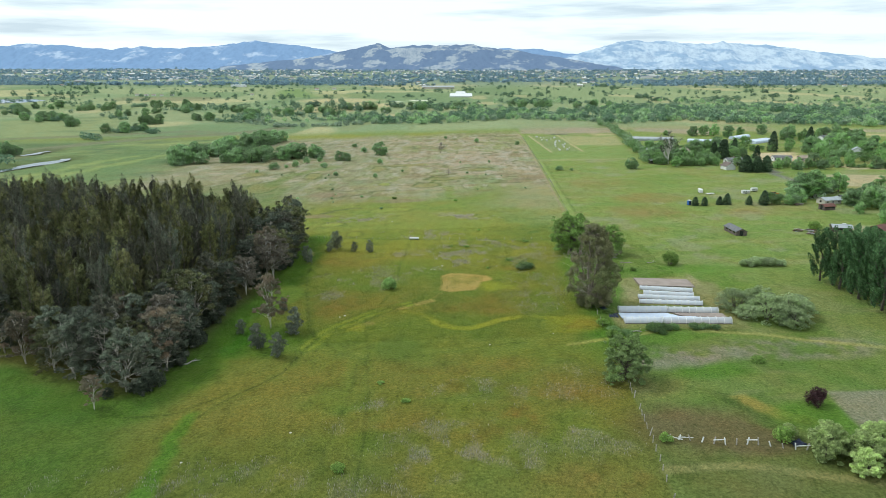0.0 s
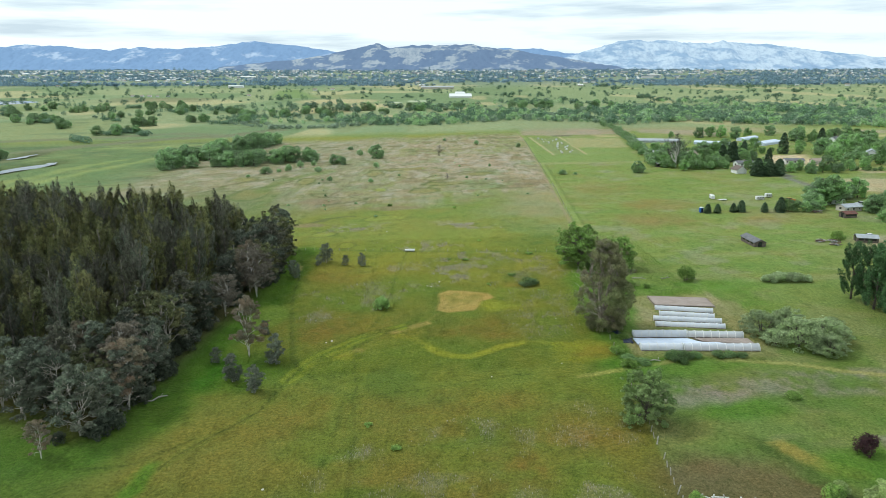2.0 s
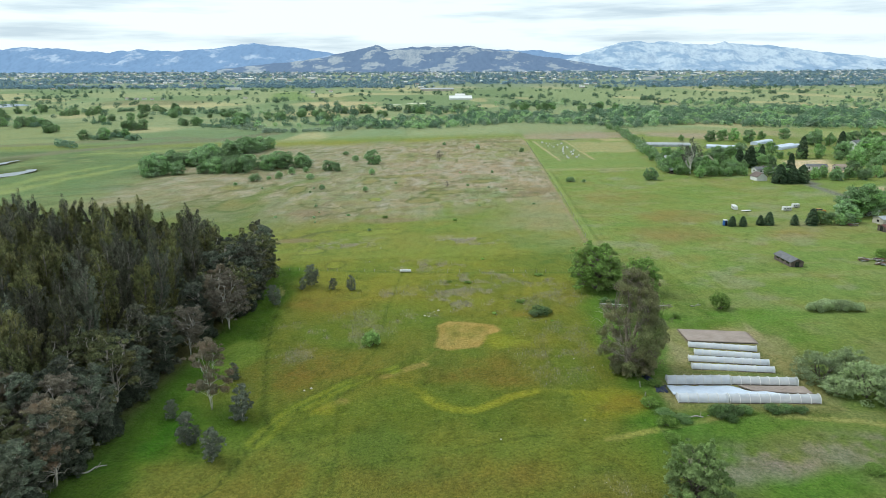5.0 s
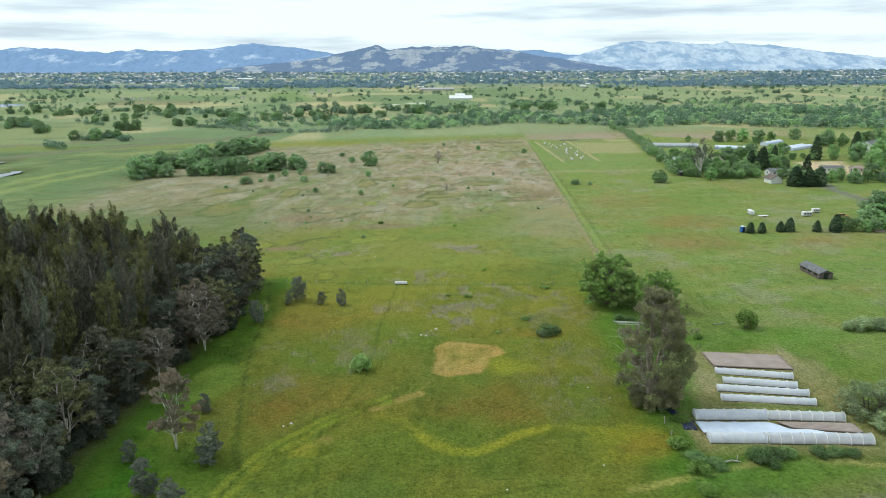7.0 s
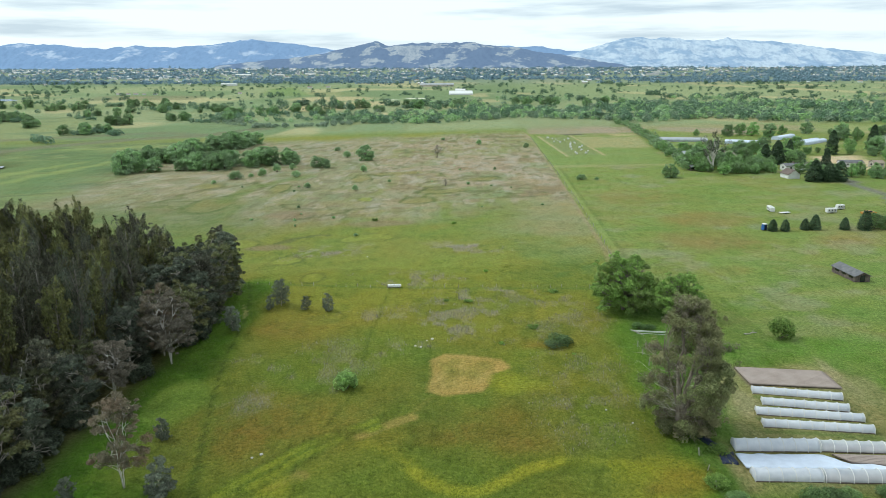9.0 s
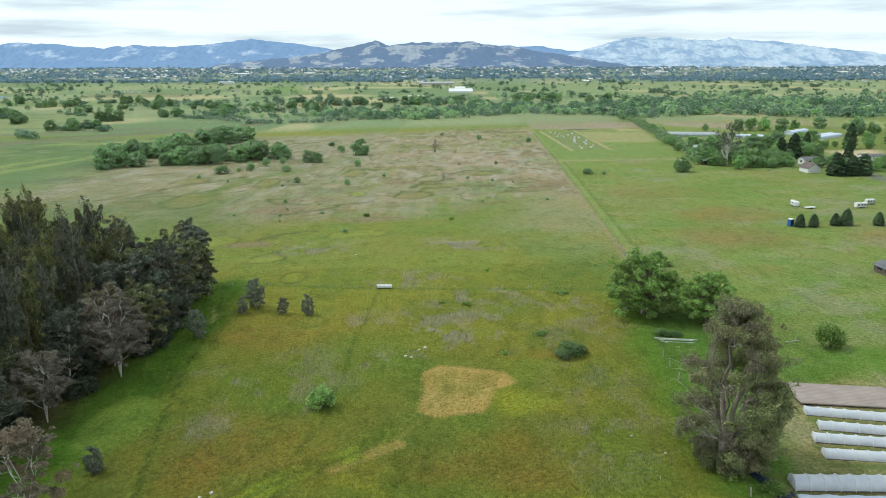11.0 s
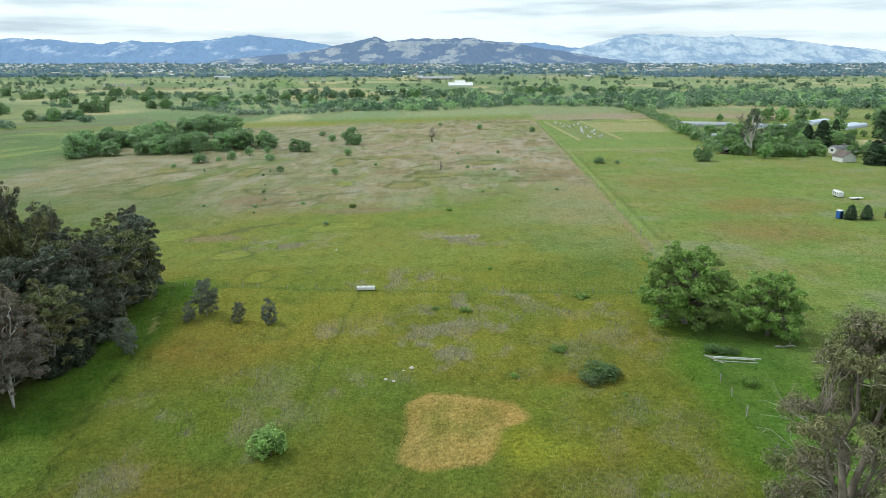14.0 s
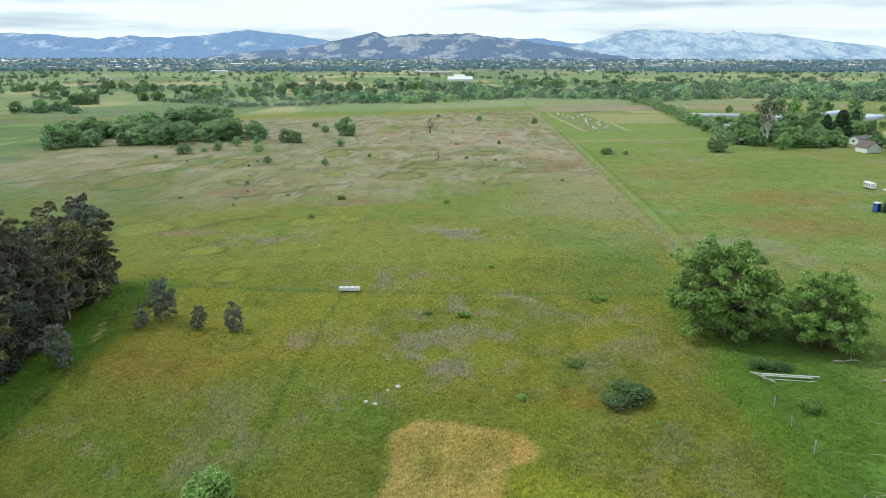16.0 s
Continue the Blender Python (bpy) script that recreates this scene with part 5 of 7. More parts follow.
# --- the big gum by the tunnels, and the oaks
def old_gum():
    """The old gum: two thick stems, drooping fine foliage that is thick on one side, and bare dead limbs on the other."""
    rng = np.random.default_rng(87)
    ob = thing("eucalyptus", "large old eucalyptus with peeling pale limbs and brown-green crown", "tree")
    wood, dead, green, brown = Shape(), [], Shape(), Shape()
    stems = []
    for tip, r in (((-1.2, -0.6, 21), 0.40), ((2.6, 0.8, 20), 0.42), ((4.6, -0.5, 15), 0.26), ((0.6, 2.6, 18), 0.26), ((-3.6, -0.4, 15), 0.22), ((3.0, -2.6, 13), 0.2)):
        p = limb_path((tip[0] * 0.12, tip[1] * 0.12, -0.4), tip, rng, 0.0, 9, 0.03)
        p[:, :2] *= (0.3 + 0.7 * np.linspace(0, 1, 9))[:, None]
        wood.tube(p, r * np.linspace(1.25, 0.14, 9) ** 0.9, 8)
        stems.append(p)
    ends = []
    for _ in range(340):
        z = rng.uniform(0.02, 1.0)
        a = rng.uniform(0, 6.283)
        reach = np.interp(z, [0, 0.15, 0.4, 0.7, 0.9, 1.0], [4.6, 6.8, 7.6, 5.6, 3.6, 1.2])
        rr = reach * rng.uniform(0.25, 1.0) ** 0.6
        c = np.array([rr * math.cos(a) + 0.6 - 1.6 * max(z - 0.6, 0), rr * math.sin(a), 1.2 + z * 22.3])
        open_side = (-math.cos(a) * 0.9 - math.sin(a) * 0.2) * rr / reach
        if open_side > 0.22 and rng.uniform() < 0.62:
            continue
        ends.append((c, open_side))
    for c, side in ends:
        p = min(stems, key=lambda q: np.linalg.norm(q[6][:2] - c[:2]))
        h0 = np.clip(c[2] - rng.uniform(1.5, 5.0), 0.8, p[-1][2])
        j = int(np.clip(np.searchsorted(p[:, 2], h0), 1, 8))
        lp = limb_path(p[j], c, rng, 0.07, 6, 0.06)
        wood.tube(lp, 0.07 * np.linspace(1, 0.2, 6), 4)
        dry = rng.uniform() < 0.12 + 0.5 * max(side, 0)
        shell(brown if dry else green, c, rng.uniform(0.8, 1.5), 90 if dry else 170, (0.40, 0.16), rng, 0.9, -0.8, 0.5)
        for _ in range(2):
            shell(brown if dry else green, c + rng.normal(size=3) * np.array([0.8, 0.8, 0.6]), rng.uniform(0.5, 0.9), 44, (0.42, 0.14), rng, 1.0, -0.8, 0.55)
    for k in range(26):                                   # dead limbs, forked and bare
        a = rng.uniform(2.4, 4.6)
        p = stems[(0, 4, 4, 5, 0, 2)[k % 6]]
        j = int(rng.integers(1, 8))
        ln = rng.uniform(4.0, 7.6) * (1.0 if j > 2 else 0.7)
        end = p[j] + np.array([math.cos(a) * ln * 0.9, math.sin(a) * ln * 0.9, ln * rng.uniform(0.05, 0.75)])
        lp = limb_path(p[j], end, rng, -0.04, 7, 0.06)
        limb = Shape()
        limb.tube(lp, rng.uniform(0.04, 0.085) * np.linspace(1, 0.15, 7), 5)
        for i in (3, 4, 5, 6):
            tip = lp[i] + (end - p[j]) / ln * rng.uniform(0.7, 1.9) + rng.normal(size=3) * 0.7
            limb.tube(limb_path(lp[i], tip, rng, 0.0, 4, 0.08), 0.02 * np.linspace(1, 0.3, 4), 3)
        dead.append(limb)
    for limb in dead:
        part("dead_limb", limb, PALE_BARK, ob, "bare bleached branch", flat=False)
    part("trunk", wood, PEELING, ob, "pale peeling stems", flat=False)
    part("crown", green, OLD_GUM_LEAF, ob)
    part("dry_foliage", brown, DRY_GUM_LEAF, ob, "thin brown dry foliage")
    return ob


BIG_GUM = old_gum()
put(BIG_GUM, 53.8, 173.0, 1.0, 0)
SCRUB = shrub("scrub", "brown-green scrub at the foot of the old eucalyptus", "bush", "scrub below the old eucalyptus", 84, 3.4, 2.8, 2000, (0.36, 0.18), OLD_GUM_LEAF, DARK_BARK)
for x, y, s in ((54.2, 170.2, 1.0), (57.4, 171.5, 0.95), (51.6, 172.6, 0.85), (56.6, 175.5, 0.9), (52.5, 175, 0.8), (59.2, 173.8, 0.7)):
    put(SCRUB, x, y, s, x * 31)
OAK = [clump_gum("oak", "broad green valley oak with a dark gnarled trunk", "oaks by the old fence", 90 + i, 13.6, 7.4 - 0.4 * i, 120, 1.3, 150, (0.46, 0.32), OAK_LEAF, GNARLED, 3, 0.10, 0.62, 0.0) for i in range(2)]
put(OAK[0], 60.2, 232.5, 1.1, 0, 0.94)
put(OAK[1], 72.0, 226.0, 0.80, 80)
put(clump_gum("oak", "grey-green drooping oak with low branches beside the old fence", "oaks by the old fence", 95, 11.0, 4.9, 78, 0.95, 150, (0.40, 0.25), FENCE_OAK, DARK_BARK, 2, 0.06, 0.24, 0.0), 51.4, 124.4, 1.0, 200)

# --- meadow shrubs
BUSH = [shrub("bush", "round leafy green bush in the meadow", "bush", "", 100 + i, 3.6, 3.0, 1500, (0.42, 0.26), SHRUB_LEAF, DARK_BARK) for i in range(3)]
for i, (x, y, s, hi) in enumerate(((42.5, 206, 0.2, 0.5), (89.9, 211.2, 1.05, 1.35), (-8, 92, 0.5, 0.9), (45, 248, 0.55, 0.35), (21.4, 242, 0.5, 0.45), (15.5, 243.5, 0.35, 0.4),
                                   (36, 222.5, 0.55, 0.4), (27.5, 213, 0.28, 0.6), (84, 131.5, 0.62, 0.8), (55, 149, 0.7, 0.9),
                                   (54, 143, 0.6, 1.0), (53, 136, 0.5, 1.0), (52, 98.5, 0.45, 1.2), (73.5, 97.5, 0.75, 1.15), (71, 206, 0.55, 1.2), (61, 208, 0.5, 0.9), (54, 157, 0.7, 0.8), (58, 166, 0.6, 0.7),
                                   (-3, 126, 0.35, 0.5), (3, 117, 0.4, 0.45), (163.6, 256, 1.0, 1.0), (-12, 345, 0.5, 0.8), (20, 335, 0.4, 0.7), (28, 269, 0.3, 0.7), (75.5, 205, 0.45, 1.0))):
    put(BUSH[i % 3], x, y, s, i * 49, hi)

DITCH = [shrub("ditch_shrub", "dense dark green shrub in rough grass", "bush", "dark shrubs in the rough grass", 110 + i, 4.0, 2.9, 2400, (0.36, 0.22), DARK_SHRUB, DARK_BARK) for i in range(2)]
for i, (x, y, s, hi) in enumerate(((66.4, 152.0, 0.85, 0.85), (69.2, 152.6, 0.7, 0.75), (71.6, 153.0, 0.6, 0.7), (67.8, 150.2, 0.55, 0.8), (77.2, 152.8, 0.7, 0.6), (79.8, 153.0, 0.65, 0.55), (82.5, 152.6, 0.6, 0.5), (60.5, 219.6, 0.6, 0.7), (63, 219.0, 0.5, 0.6), (58.8, 150.6, 0.7, 0.45), (56, 153, 0.75, 0.4), (40.0, 211.5, 1.25, 0.5))):
    put(DITCH[i % 2], x, y, s, i * 61, hi)
put(shrub("leafy_bush", "tall bright green leafy bush alone in the meadow", "bush", "", 107, 4.4, 2.5, 2600, (0.36, 0.24), BRIGHT_LEAF, DARK_BARK), -5.3, 193.2, 1.0, 20)
# --- willows, poplars and the purple plum by the farm track
WILLOW = [tree("willow", "spreading grey-green willow thicket beside the tunnels", "tree", "willows by the tunnels", 120 + i, 8.5, 0.2,
               (-0.5, 6.6, 0), 90, 1.2, 5200, (0.6, 0.22), WILLOW_LEAF, DARK_BARK, 0.1, 0.25, 4, 16, 0.1, 0.0, 0.5) for i in range(2)]
for i, (x, y, s) in enumerate(((93, 166, 0.95), (101, 169, 0.85), (99, 158, 1.1), (106, 158, 1.0), (103, 153, 0.8), (93.5, 159.5, 0.6), (110, 164, 0.7))):
    put(WILLOW[i % 2], x, y, s, i * 80, 0.85)
PALEW = tree("pale_willow", "pale silvery-green willow by the ditch", "tree", "pale willows by the ditch", 131, 7, 0.16,
             (-0.4, 4.2, 0), 80, 0.95, 6800, (0.5, 0.24), PALE_WILLOW, DARK_BARK, 0.1, 0.25, 4, 12, 0.2, 0.0, 0.5)
for x, y, s, t in ((79.2, 93.4, 0.95, 0), (77.6, 90.6, 0.7, 60), (83.6, 90.2, 0.95, 100), (81.6, 86, 0.75, 210), (88.2, 93.2, 0.9, 300), (91, 87, 1.0, 40), (87, 84.5, 0.8, 170), (74.8, 98.6, 0.45, 30)):
    put(PALEW, x, y, s, t)
POPLAR = [plume_gum("poplar", "tall narrow dark green poplar in a row", "row of poplars", 140 + i, 19.5, 30, 230, (0.46, 0.28), POPLAR_LEAF, DARK_BARK, 0.02, 2.3) for i in range(2)]
for i, (x, y, s) in enumerate(((128.5, 190, 0.86), (130, 185.5, 0.95), (129.5, 181, 1.0), (130.5, 176.5, 1.04), (130, 172, 1.06), (131, 167, 1.1), (130.5, 162, 1.05), (131.5, 157, 1.0), (131, 152, 1.05), (136, 188, 0.95), (137, 180, 1.0), (138, 171, 1.05), (132, 147, 1.0), (138, 160, 1.0))):
    put(POPLAR[i % 2], x + 1.6, y, s * 1.1, i * 71, 0.92)
put(shrub("plum_bush", "round dark purple-leaved plum bush on the grass", "bush", "", 151, 4.0, 2.4, 1900, (0.32, 0.22), PLUM_LEAF, DARK_BARK), 86.4, 110.5)

# --- trees of the middle distance
MID = [tree("valley_oak", "rounded green oak in the middle distance", "tree", "trees scattered over the valley floor", 160 + i, 12, 0.35,
            (-1.6, 6.8, 0), 84, 1.7, 4600, (0.72, 0.5), FAR_LEAF, DARK_BARK, 0.15, None, 1, 6, 0.3, 0.0, 0.5) for i in range(4)]
SMALL = [shrub("thicket", "low rounded willow thicket on the marsh edge", "bush", "thickets on the marsh edge", 170 + i, 5, 4.2, 1500, (0.5, 0.36), FAR_LEAF, DARK_BARK) for i in range(2)]
GARDEN = [tree("garden_tree", "bright green leafy garden tree among the houses", "tree", "garden trees around the farms", 190 + i, 9, 0.25,
               (-0.3, 4.6, 0), 56, 1.3, 3400, (0.56, 0.4), GARDEN_LEAF, DARK_BARK, 0.15, None, 1, 5, 0.3, 0.0, 0.5) for i in range(2)]
copse = []
for i in range(40):        # dense copse
    k = i / 39
    copse.append((-188 + 46 * k + rng.uniform(-9, 9), 508 + 145 * k + rng.uniform(-9, 10), rng.uniform(0.95, 1.3)))
for i in range(18):
    k = i / 17
    copse.append((-150 + 70 * k + rng.uniform(-4, 4), 510 + 22 * k + rng.uniform(-9, 9), rng.uniform(0.8, 1.2)))
copse += [(-62, 505, 0.7), (-56, 503, 0.6), (-34, 532, 1.05), (-166, 507, 0.9), (-150, 509, 0.7)]
for x, y, s in copse:
    put(rng.choice(MID), x, y, s, rng.uniform(0, 360))
for x, y, s, hi in ((-103, 468, 1.1, 1), (-90, 478, 0.7, 1.5), (-96, 474, 0.5, 1), (-84, 492, 0.8, 1.3), (-76, 500, 0.7, 1.2), (-68, 470, 0.8, 1), (-55, 430, 0.6, 1), (-48, 550, 0.9, 1.1), (-30, 480, 0.7, 1.2),
                     (-28, 418, 0.5, 1.2), (-112, 455, 0.4, 1), (-41, 585, 0.7, 1.2), (-60, 590, 0.7, 1), (90, 428, 0.75, 0.9), (97, 425, 0.4, 0.9), (20, 640, 0.5, 1), (46.4, 600, 0.7, 1.2), (79.5, 574, 0.6, 1.3),
                     (-46, 350, 0.22, 1), (-30, 352, 0.25, 1), (-12, 440, 0.3, 1), (48, 470, 0.3, 1.5), (30, 425, 0.3, 1)):
    put(rng.choice(SMALL), x, y, s, rng.uniform(0, 360), hi)
for x, y, n, wide in ((-258, 998, 4, 14), (-208, 992, 5, 16), (-167, 1037, 7, 24), (-125, 977, 4, 14), (-104, 1085, 6, 22), (-56, 1015, 3, 10), (-24, 1068, 5, 18), (-495, 925, 4, 22), (-349, 878, 5, 10),
                      (-346, 774, 3, 12), (-328, 792, 3, 8), (-353, 578, 5, 10), (-386, 1113, 5, 30), (-522, 1116, 6, 40), (-430, 1000, 4, 30), (-450, 860, 3, 20), (-520, 960, 5, 30), (-600, 1040, 5, 30), (-300, 930, 5, 18), (-240, 900, 4, 14), (-560, 820, 3, 14), (-390, 1060, 5, 26), (-300, 1060, 5, 26), (-640, 1150, 6, 40), (-450, 1200, 6, 40), (141, 1105, 4, 14), (181, 1097, 4, 14), (60, 1080, 4, 20), (250, 1060, 6, 30)):
    for _ in range(n):
        put(rng.choice(MID), x + rng.uniform(-wide, wide), y + rng.uniform(-wide, wide) * 0.7, rng.uniform(0.75, 1.25), rng.uniform(0, 360))
for _ in range(18):
    y = rng.uniform(300, 500)
    put(rng.choice(SMALL), rng.uniform(-70 - y * 0.1, 66), y, rng.uniform(0.12, 0.26), rng.uniform(0, 360), rng.uniform(0.7, 1.2))
put(rng.choice(MID), 136.5, 427, 0.72, 30, 1.0)
BARE = tree("bare_tree", "bare grey-brown tree on the dry marsh", "tree", "", 181, 8.5, 0.22, (1.2, 4.4, 0.7), 40, 1.0, 900, (0.7, 0.12), BARE_TWIG, DARK_BARK, 0.2, None, 2, 24, 0.3)
put(BARE, 14.3, 535, 1.0, 0)
put(BARE, 18.0, 423, 0.45, 90)
put(vase_tree("pale_gum", "tall white-limbed gum with thin greyish foliage by the houses", "", 185, 20.5, 0.75, 14, (0.10, 0.55), (50, 80), (7, 13), 0.62, 1.5, 34, (0.8, 0.36), GUM_GREY, WHITE_BARK), 165.3, 444, 1.0, 200)
put(GARDEN[0], 178, 476, 1.15, 40)
LOW_WILLOW = shrub("willow_bush", "low spreading grey-green willow bush in the pasture", "bush", "willow bushes in the pasture", 188, 3.4, 3.4, 2200, (0.5, 0.24), WILLOW_LEAF, DARK_BARK)
for x, y, s in ((114.5, 207.5, 0.8), (118.5, 208, 1.0), (122.5, 207.5, 0.95), (126, 207, 0.7)):
    put(LOW_WILLOW, x, y, s, x * 9, 0.95)

# --- woods along the creek and over the far valley: too many to count
def far_woods(name, label, places, per, leaf, seed, leaf_m=FAR_LEAF):
    r = np.random.default_rng(seed)
    s = Shape()
    for x, y, w, hgt in places:
        d = r.normal(size=(per, 3))
        d /= np.linalg.norm(d, axis=1, keepdims=True)
        d[:, 2] = np.where(d[:, 2] < -0.75, -d[:, 2], d[:, 2])
        ang = np.arctan2(d[:, 1], d[:, 0])
        lump = (0.9 + 0.2 * np.sin(ang * 3 + x) * np.cos(d[:, 2] * 4 + y))[:, None]
        pos = np.array([x, y, float(land(x, y)) + hgt * 0.50]) + d * np.array([w, w, hgt * 0.56]) * lump * r.uniform(0.75, 1.06, (per, 1))
        s.leaves(pos, d + r.normal(size=(per, 3)) * 0.35 + np.array([0, 0, 0.4]), leaf * w, leaf * w * 0.75, r)
    return solo(name, s, leaf_m, label, "woods", "", "stuff")


r8 = np.random.default_rng(8)
creek = []
for _ in range(12500):
    x = r8.uniform(-260, 800)
    y = r8.uniform(640, 1300)
    lo = np.interp(x, [-260, -110, -36, 4, 100, 160, 210, 285, 330, 381, 427, 560, 800], [890, 862, 808, 795, 838, 806, 742, 778, 736, 716, 694, 650, 640])
    hi = np.interp(x, [-260, -110, -47, 36, 120, 215, 326, 443, 565, 600, 800], [910, 930, 960, 985, 1000, 1010, 1040, 1060, 1060, 980, 1000])
    if lo < y < hi:
        dens = 0.85 if y < lo + 90 or math.sin(x * 0.03 + y * 0.012) > -0.2 else 0.25
    else:
        dens = 0.16 * (math.sin(x * 0.021 + 1) * math.sin(y * 0.019) > 0.25 and y > lo)
    if x < -110:
        dens *= 0.4
    if r8.uniform() < dens:
        big = r8.uniform() ** 2.2
        creek.append((x, y, 2.5 + 3.8 * big, 3.2 + 6.0 * big * r8.uniform(0.7, 1.2)))
far_woods("creek_woods", "dense band of green creekside willows", [c for i, c in enumerate(creek) if i % 5 > 2], 76, 0.40, 1)
far_woods("creek_willows", "grey-green willows along the creek", [(x, y, w * 0.95, h * 0.8) for i, (x, y, w, h) in enumerate(creek) if i % 5 == 2], 76, 0.40, 7, CREEK_WILLOW)
far_woods("creek_oaks", "dark green oaks among the creekside willows", [(x, y, w * 1.1, h * 1.15) for i, (x, y, w, h) in enumerate(creek) if i % 5 < 2], 76, 0.40, 6, VALLEY_LEAF)
row = []
for i in range(60):
    k = i / 59
    row.append((float(np.interp(790 - 340 * k, [450, 507, 583, 657, 767, 790], [153, 164, 176, 185, 193, 198])) + r8.uniform(-4, 4), 790 - 340 * k, r8.uniform(2.2, 3.9), r8.uniform(3.5, 6.5)))
far_woods("hedgerow", "leafy hedgerow beside the market garden", row, 110, 0.38, 2)
scatter = []
for _ in range(2300):
    y = r8.uniform(1040, 2250)
    x = r8.uniform(-1.0, 1.0) * (y * 0.72 + 60)
    grove_like = math.sin(x * 0.013 + y * 0.004) + math.cos(y * 0.021 - x * 0.005) > 1.05
    if r8.uniform() < (0.62 if grove_like else 0.075) and not (-10 < x < 130 and 1340 < y < 1600) and not (-420 < x < -220 and 1440 < y < 1980):
        scatter.append((x, y, r8.uniform(3.4, 7.5), r8.uniform(6, 11)))
for _ in range(1500):
    y = r8.uniform(960, 2300)
    x = r8.uniform(-1.0, 1.0) * (y * 0.72 + 60)
    if math.sin(x * 0.02 + y * 0.011) + math.sin(y * 0.035 - x * 0.008) > 0.3 and not (-10 < x < 130 and 1380 < y < 1560):
        scatter.append((x, y, r8.uniform(1.8, 4.0), r8.uniform(2.5, 5.5)))
scatter += [(x + r8.uniform(-9, 9), y + r8.uniform(-9, 9), r8.uniform(4.5, 8), r8.uniform(7, 12)) for x, y in ((-196, 1160), (-182, 1150), (-140, 1090), (-122, 1085), (-109, 1048), (-64, 1143), (-50, 1120), (-16, 1092), (-4, 1100), (2, 1131), (28, 1055), (184, 1186), (203, 1184), (423, 1412), (430, 1400), (418, 1284), (534, 1284), (545, 1300), (491, 2054), (505, 2050), (776, 2060), (811, 1700), (881, 1703)) for _ in range(3)]
far_woods("scattered_oaks", "scattered oaks over the valley pastures", scatter, 80, 0.40, 3, VALLEY_LEAF)
belt = []
for _ in range(7200):
    y = 2150 + 2000 * r8.uniform() ** 1.25
    x = r8.uniform(-1.0, 1.0) * (y * 0.70 + 60)
    if math.sin(y * 0.013 + x * 0.0016) + math.sin(x * 0.0045 - y * 0.004) > -0.55:
        belt.append((x, y, r8.uniform(5, 12), r8.uniform(5, 12) * (1.7 if r8.uniform() < 0.06 else 1)))
far_woods("town_trees", "tree belts around the distant town, tinted blue for haze", belt, 14, 0.75, 4, HAZY_TOWN_LEAF)
left = []
for px, py, n, w in ((-349, 774, 9, 14), (-334, 792, 9, 12), (-301, 757, 6, 6), (-372, 919, 6, 10), (-421, 947, 6, 14), (-494, 925, 7, 10), (-464, 1173, 6, 16), (-483, 1174, 5, 14), (-552, 1150, 7, 18), (-624, 1240, 9, 30), (-387, 1090, 12, 26), (-388, 1172, 10, 26), (-322, 1109, 12, 26), (-260, 951, 10, 22), (-244, 977, 9, 20), (-259, 892, 10, 14), (-235, 905, 8, 16), (-215, 960, 8, 20), (-190, 988, 8, 14), (-145, 951, 6, 12), (-640, 960, 10, 40), (-560, 1010, 6, 24), (-690, 1120, 12, 40)):
    left += [(px + r8.uniform(-w, w), py + r8.uniform(-w, w) * 0.5, r8.uniform(2.6, 5.2), r8.uniform(3.5, 8)) for _ in range(n)]
left += [(-318 - 8 * i, 520 + 3 * i, 4.5, 8) for i in range(7)] + [(-330 - 6 * i, 690 + 5 * i, 5, 7) for i in range(5)]
blue_willow = [(px + r8.uniform(-14, 14), py + r8.uniform(-7, 7), r8.uniform(2.6, 4.6), r8.uniform(3, 5.5)) for px, py in ((-167, 815), (-143, 810), (-119, 804), (-175, 822), (-108, 806), (-230, 880), (-205, 850), (-100, 840), (-75, 822)) for _ in range(5)]
far_woods("sallow_thickets", "silvery grey-green sallow thickets on the marsh", blue_willow, 80, 0.40, 9, CREEK_WILLOW)
far_woods("marsh_thickets", "willow thickets along the marsh channels", left, 70, 0.42, 5, VALLEY_LEAF)

# ---------------------------------------------------------------- materials of built things
WHITE = plain("white_paint", (0.86, 0.86, 0.84), (0.74, 0.74, 0.72), 0.55, 0.8)
OLD_WOOD = plain("weathered_board", (0.20, 0.165, 0.14), (0.10, 0.08, 0.07), 0.9, 1.2)
GREY_ROOF = plain("grey_shingle", (0.22, 0.22, 0.23), (0.13, 0.13, 0.135), 0.85, 0.8)
RED_ROOF = plain("rusty_red_roof", (0.20, 0.085, 0.065), (0.12, 0.06, 0.05), 0.8, 0.8)
METAL = plain("zinc_sheet", (0.55, 0.57, 0.60), (0.40, 0.42, 0.44), 0.4, 0.6, 0.6)
CREAM = plain("cream_wall", (0.62, 0.58, 0.50), (0.48, 0.44, 0.38), 0.7, 0.8)
DARK_GLASS = plain("dark_window", (0.03, 0.035, 0.04), (0.02, 0.02, 0.025), 0.1, 1.0, spec=0.6)
BLACK = plain("black_rubber", (0.03, 0.03, 0.03), None, 0.8)
BLUE = plain("blue_plastic", (0.05, 0.16, 0.50), None, 0.45)
ORANGE = plain("orange_paint", (0.60, 0.26, 0.03), None, 0.5)
NAVY = plain("navy_tarp", (0.025, 0.035, 0.08), None, 0.5)
BRICK_WALL = plain("tan_wall", (0.42, 0.34, 0.27), None, 0.8)
POST_WOOD = plain("silvered_post", (0.52, 0.49, 0.44), (0.34, 0.31, 0.28), 0.9, 2.0)
STONE = plain("pale_stone", (0.70, 0.67, 0.60), None, 0.85)
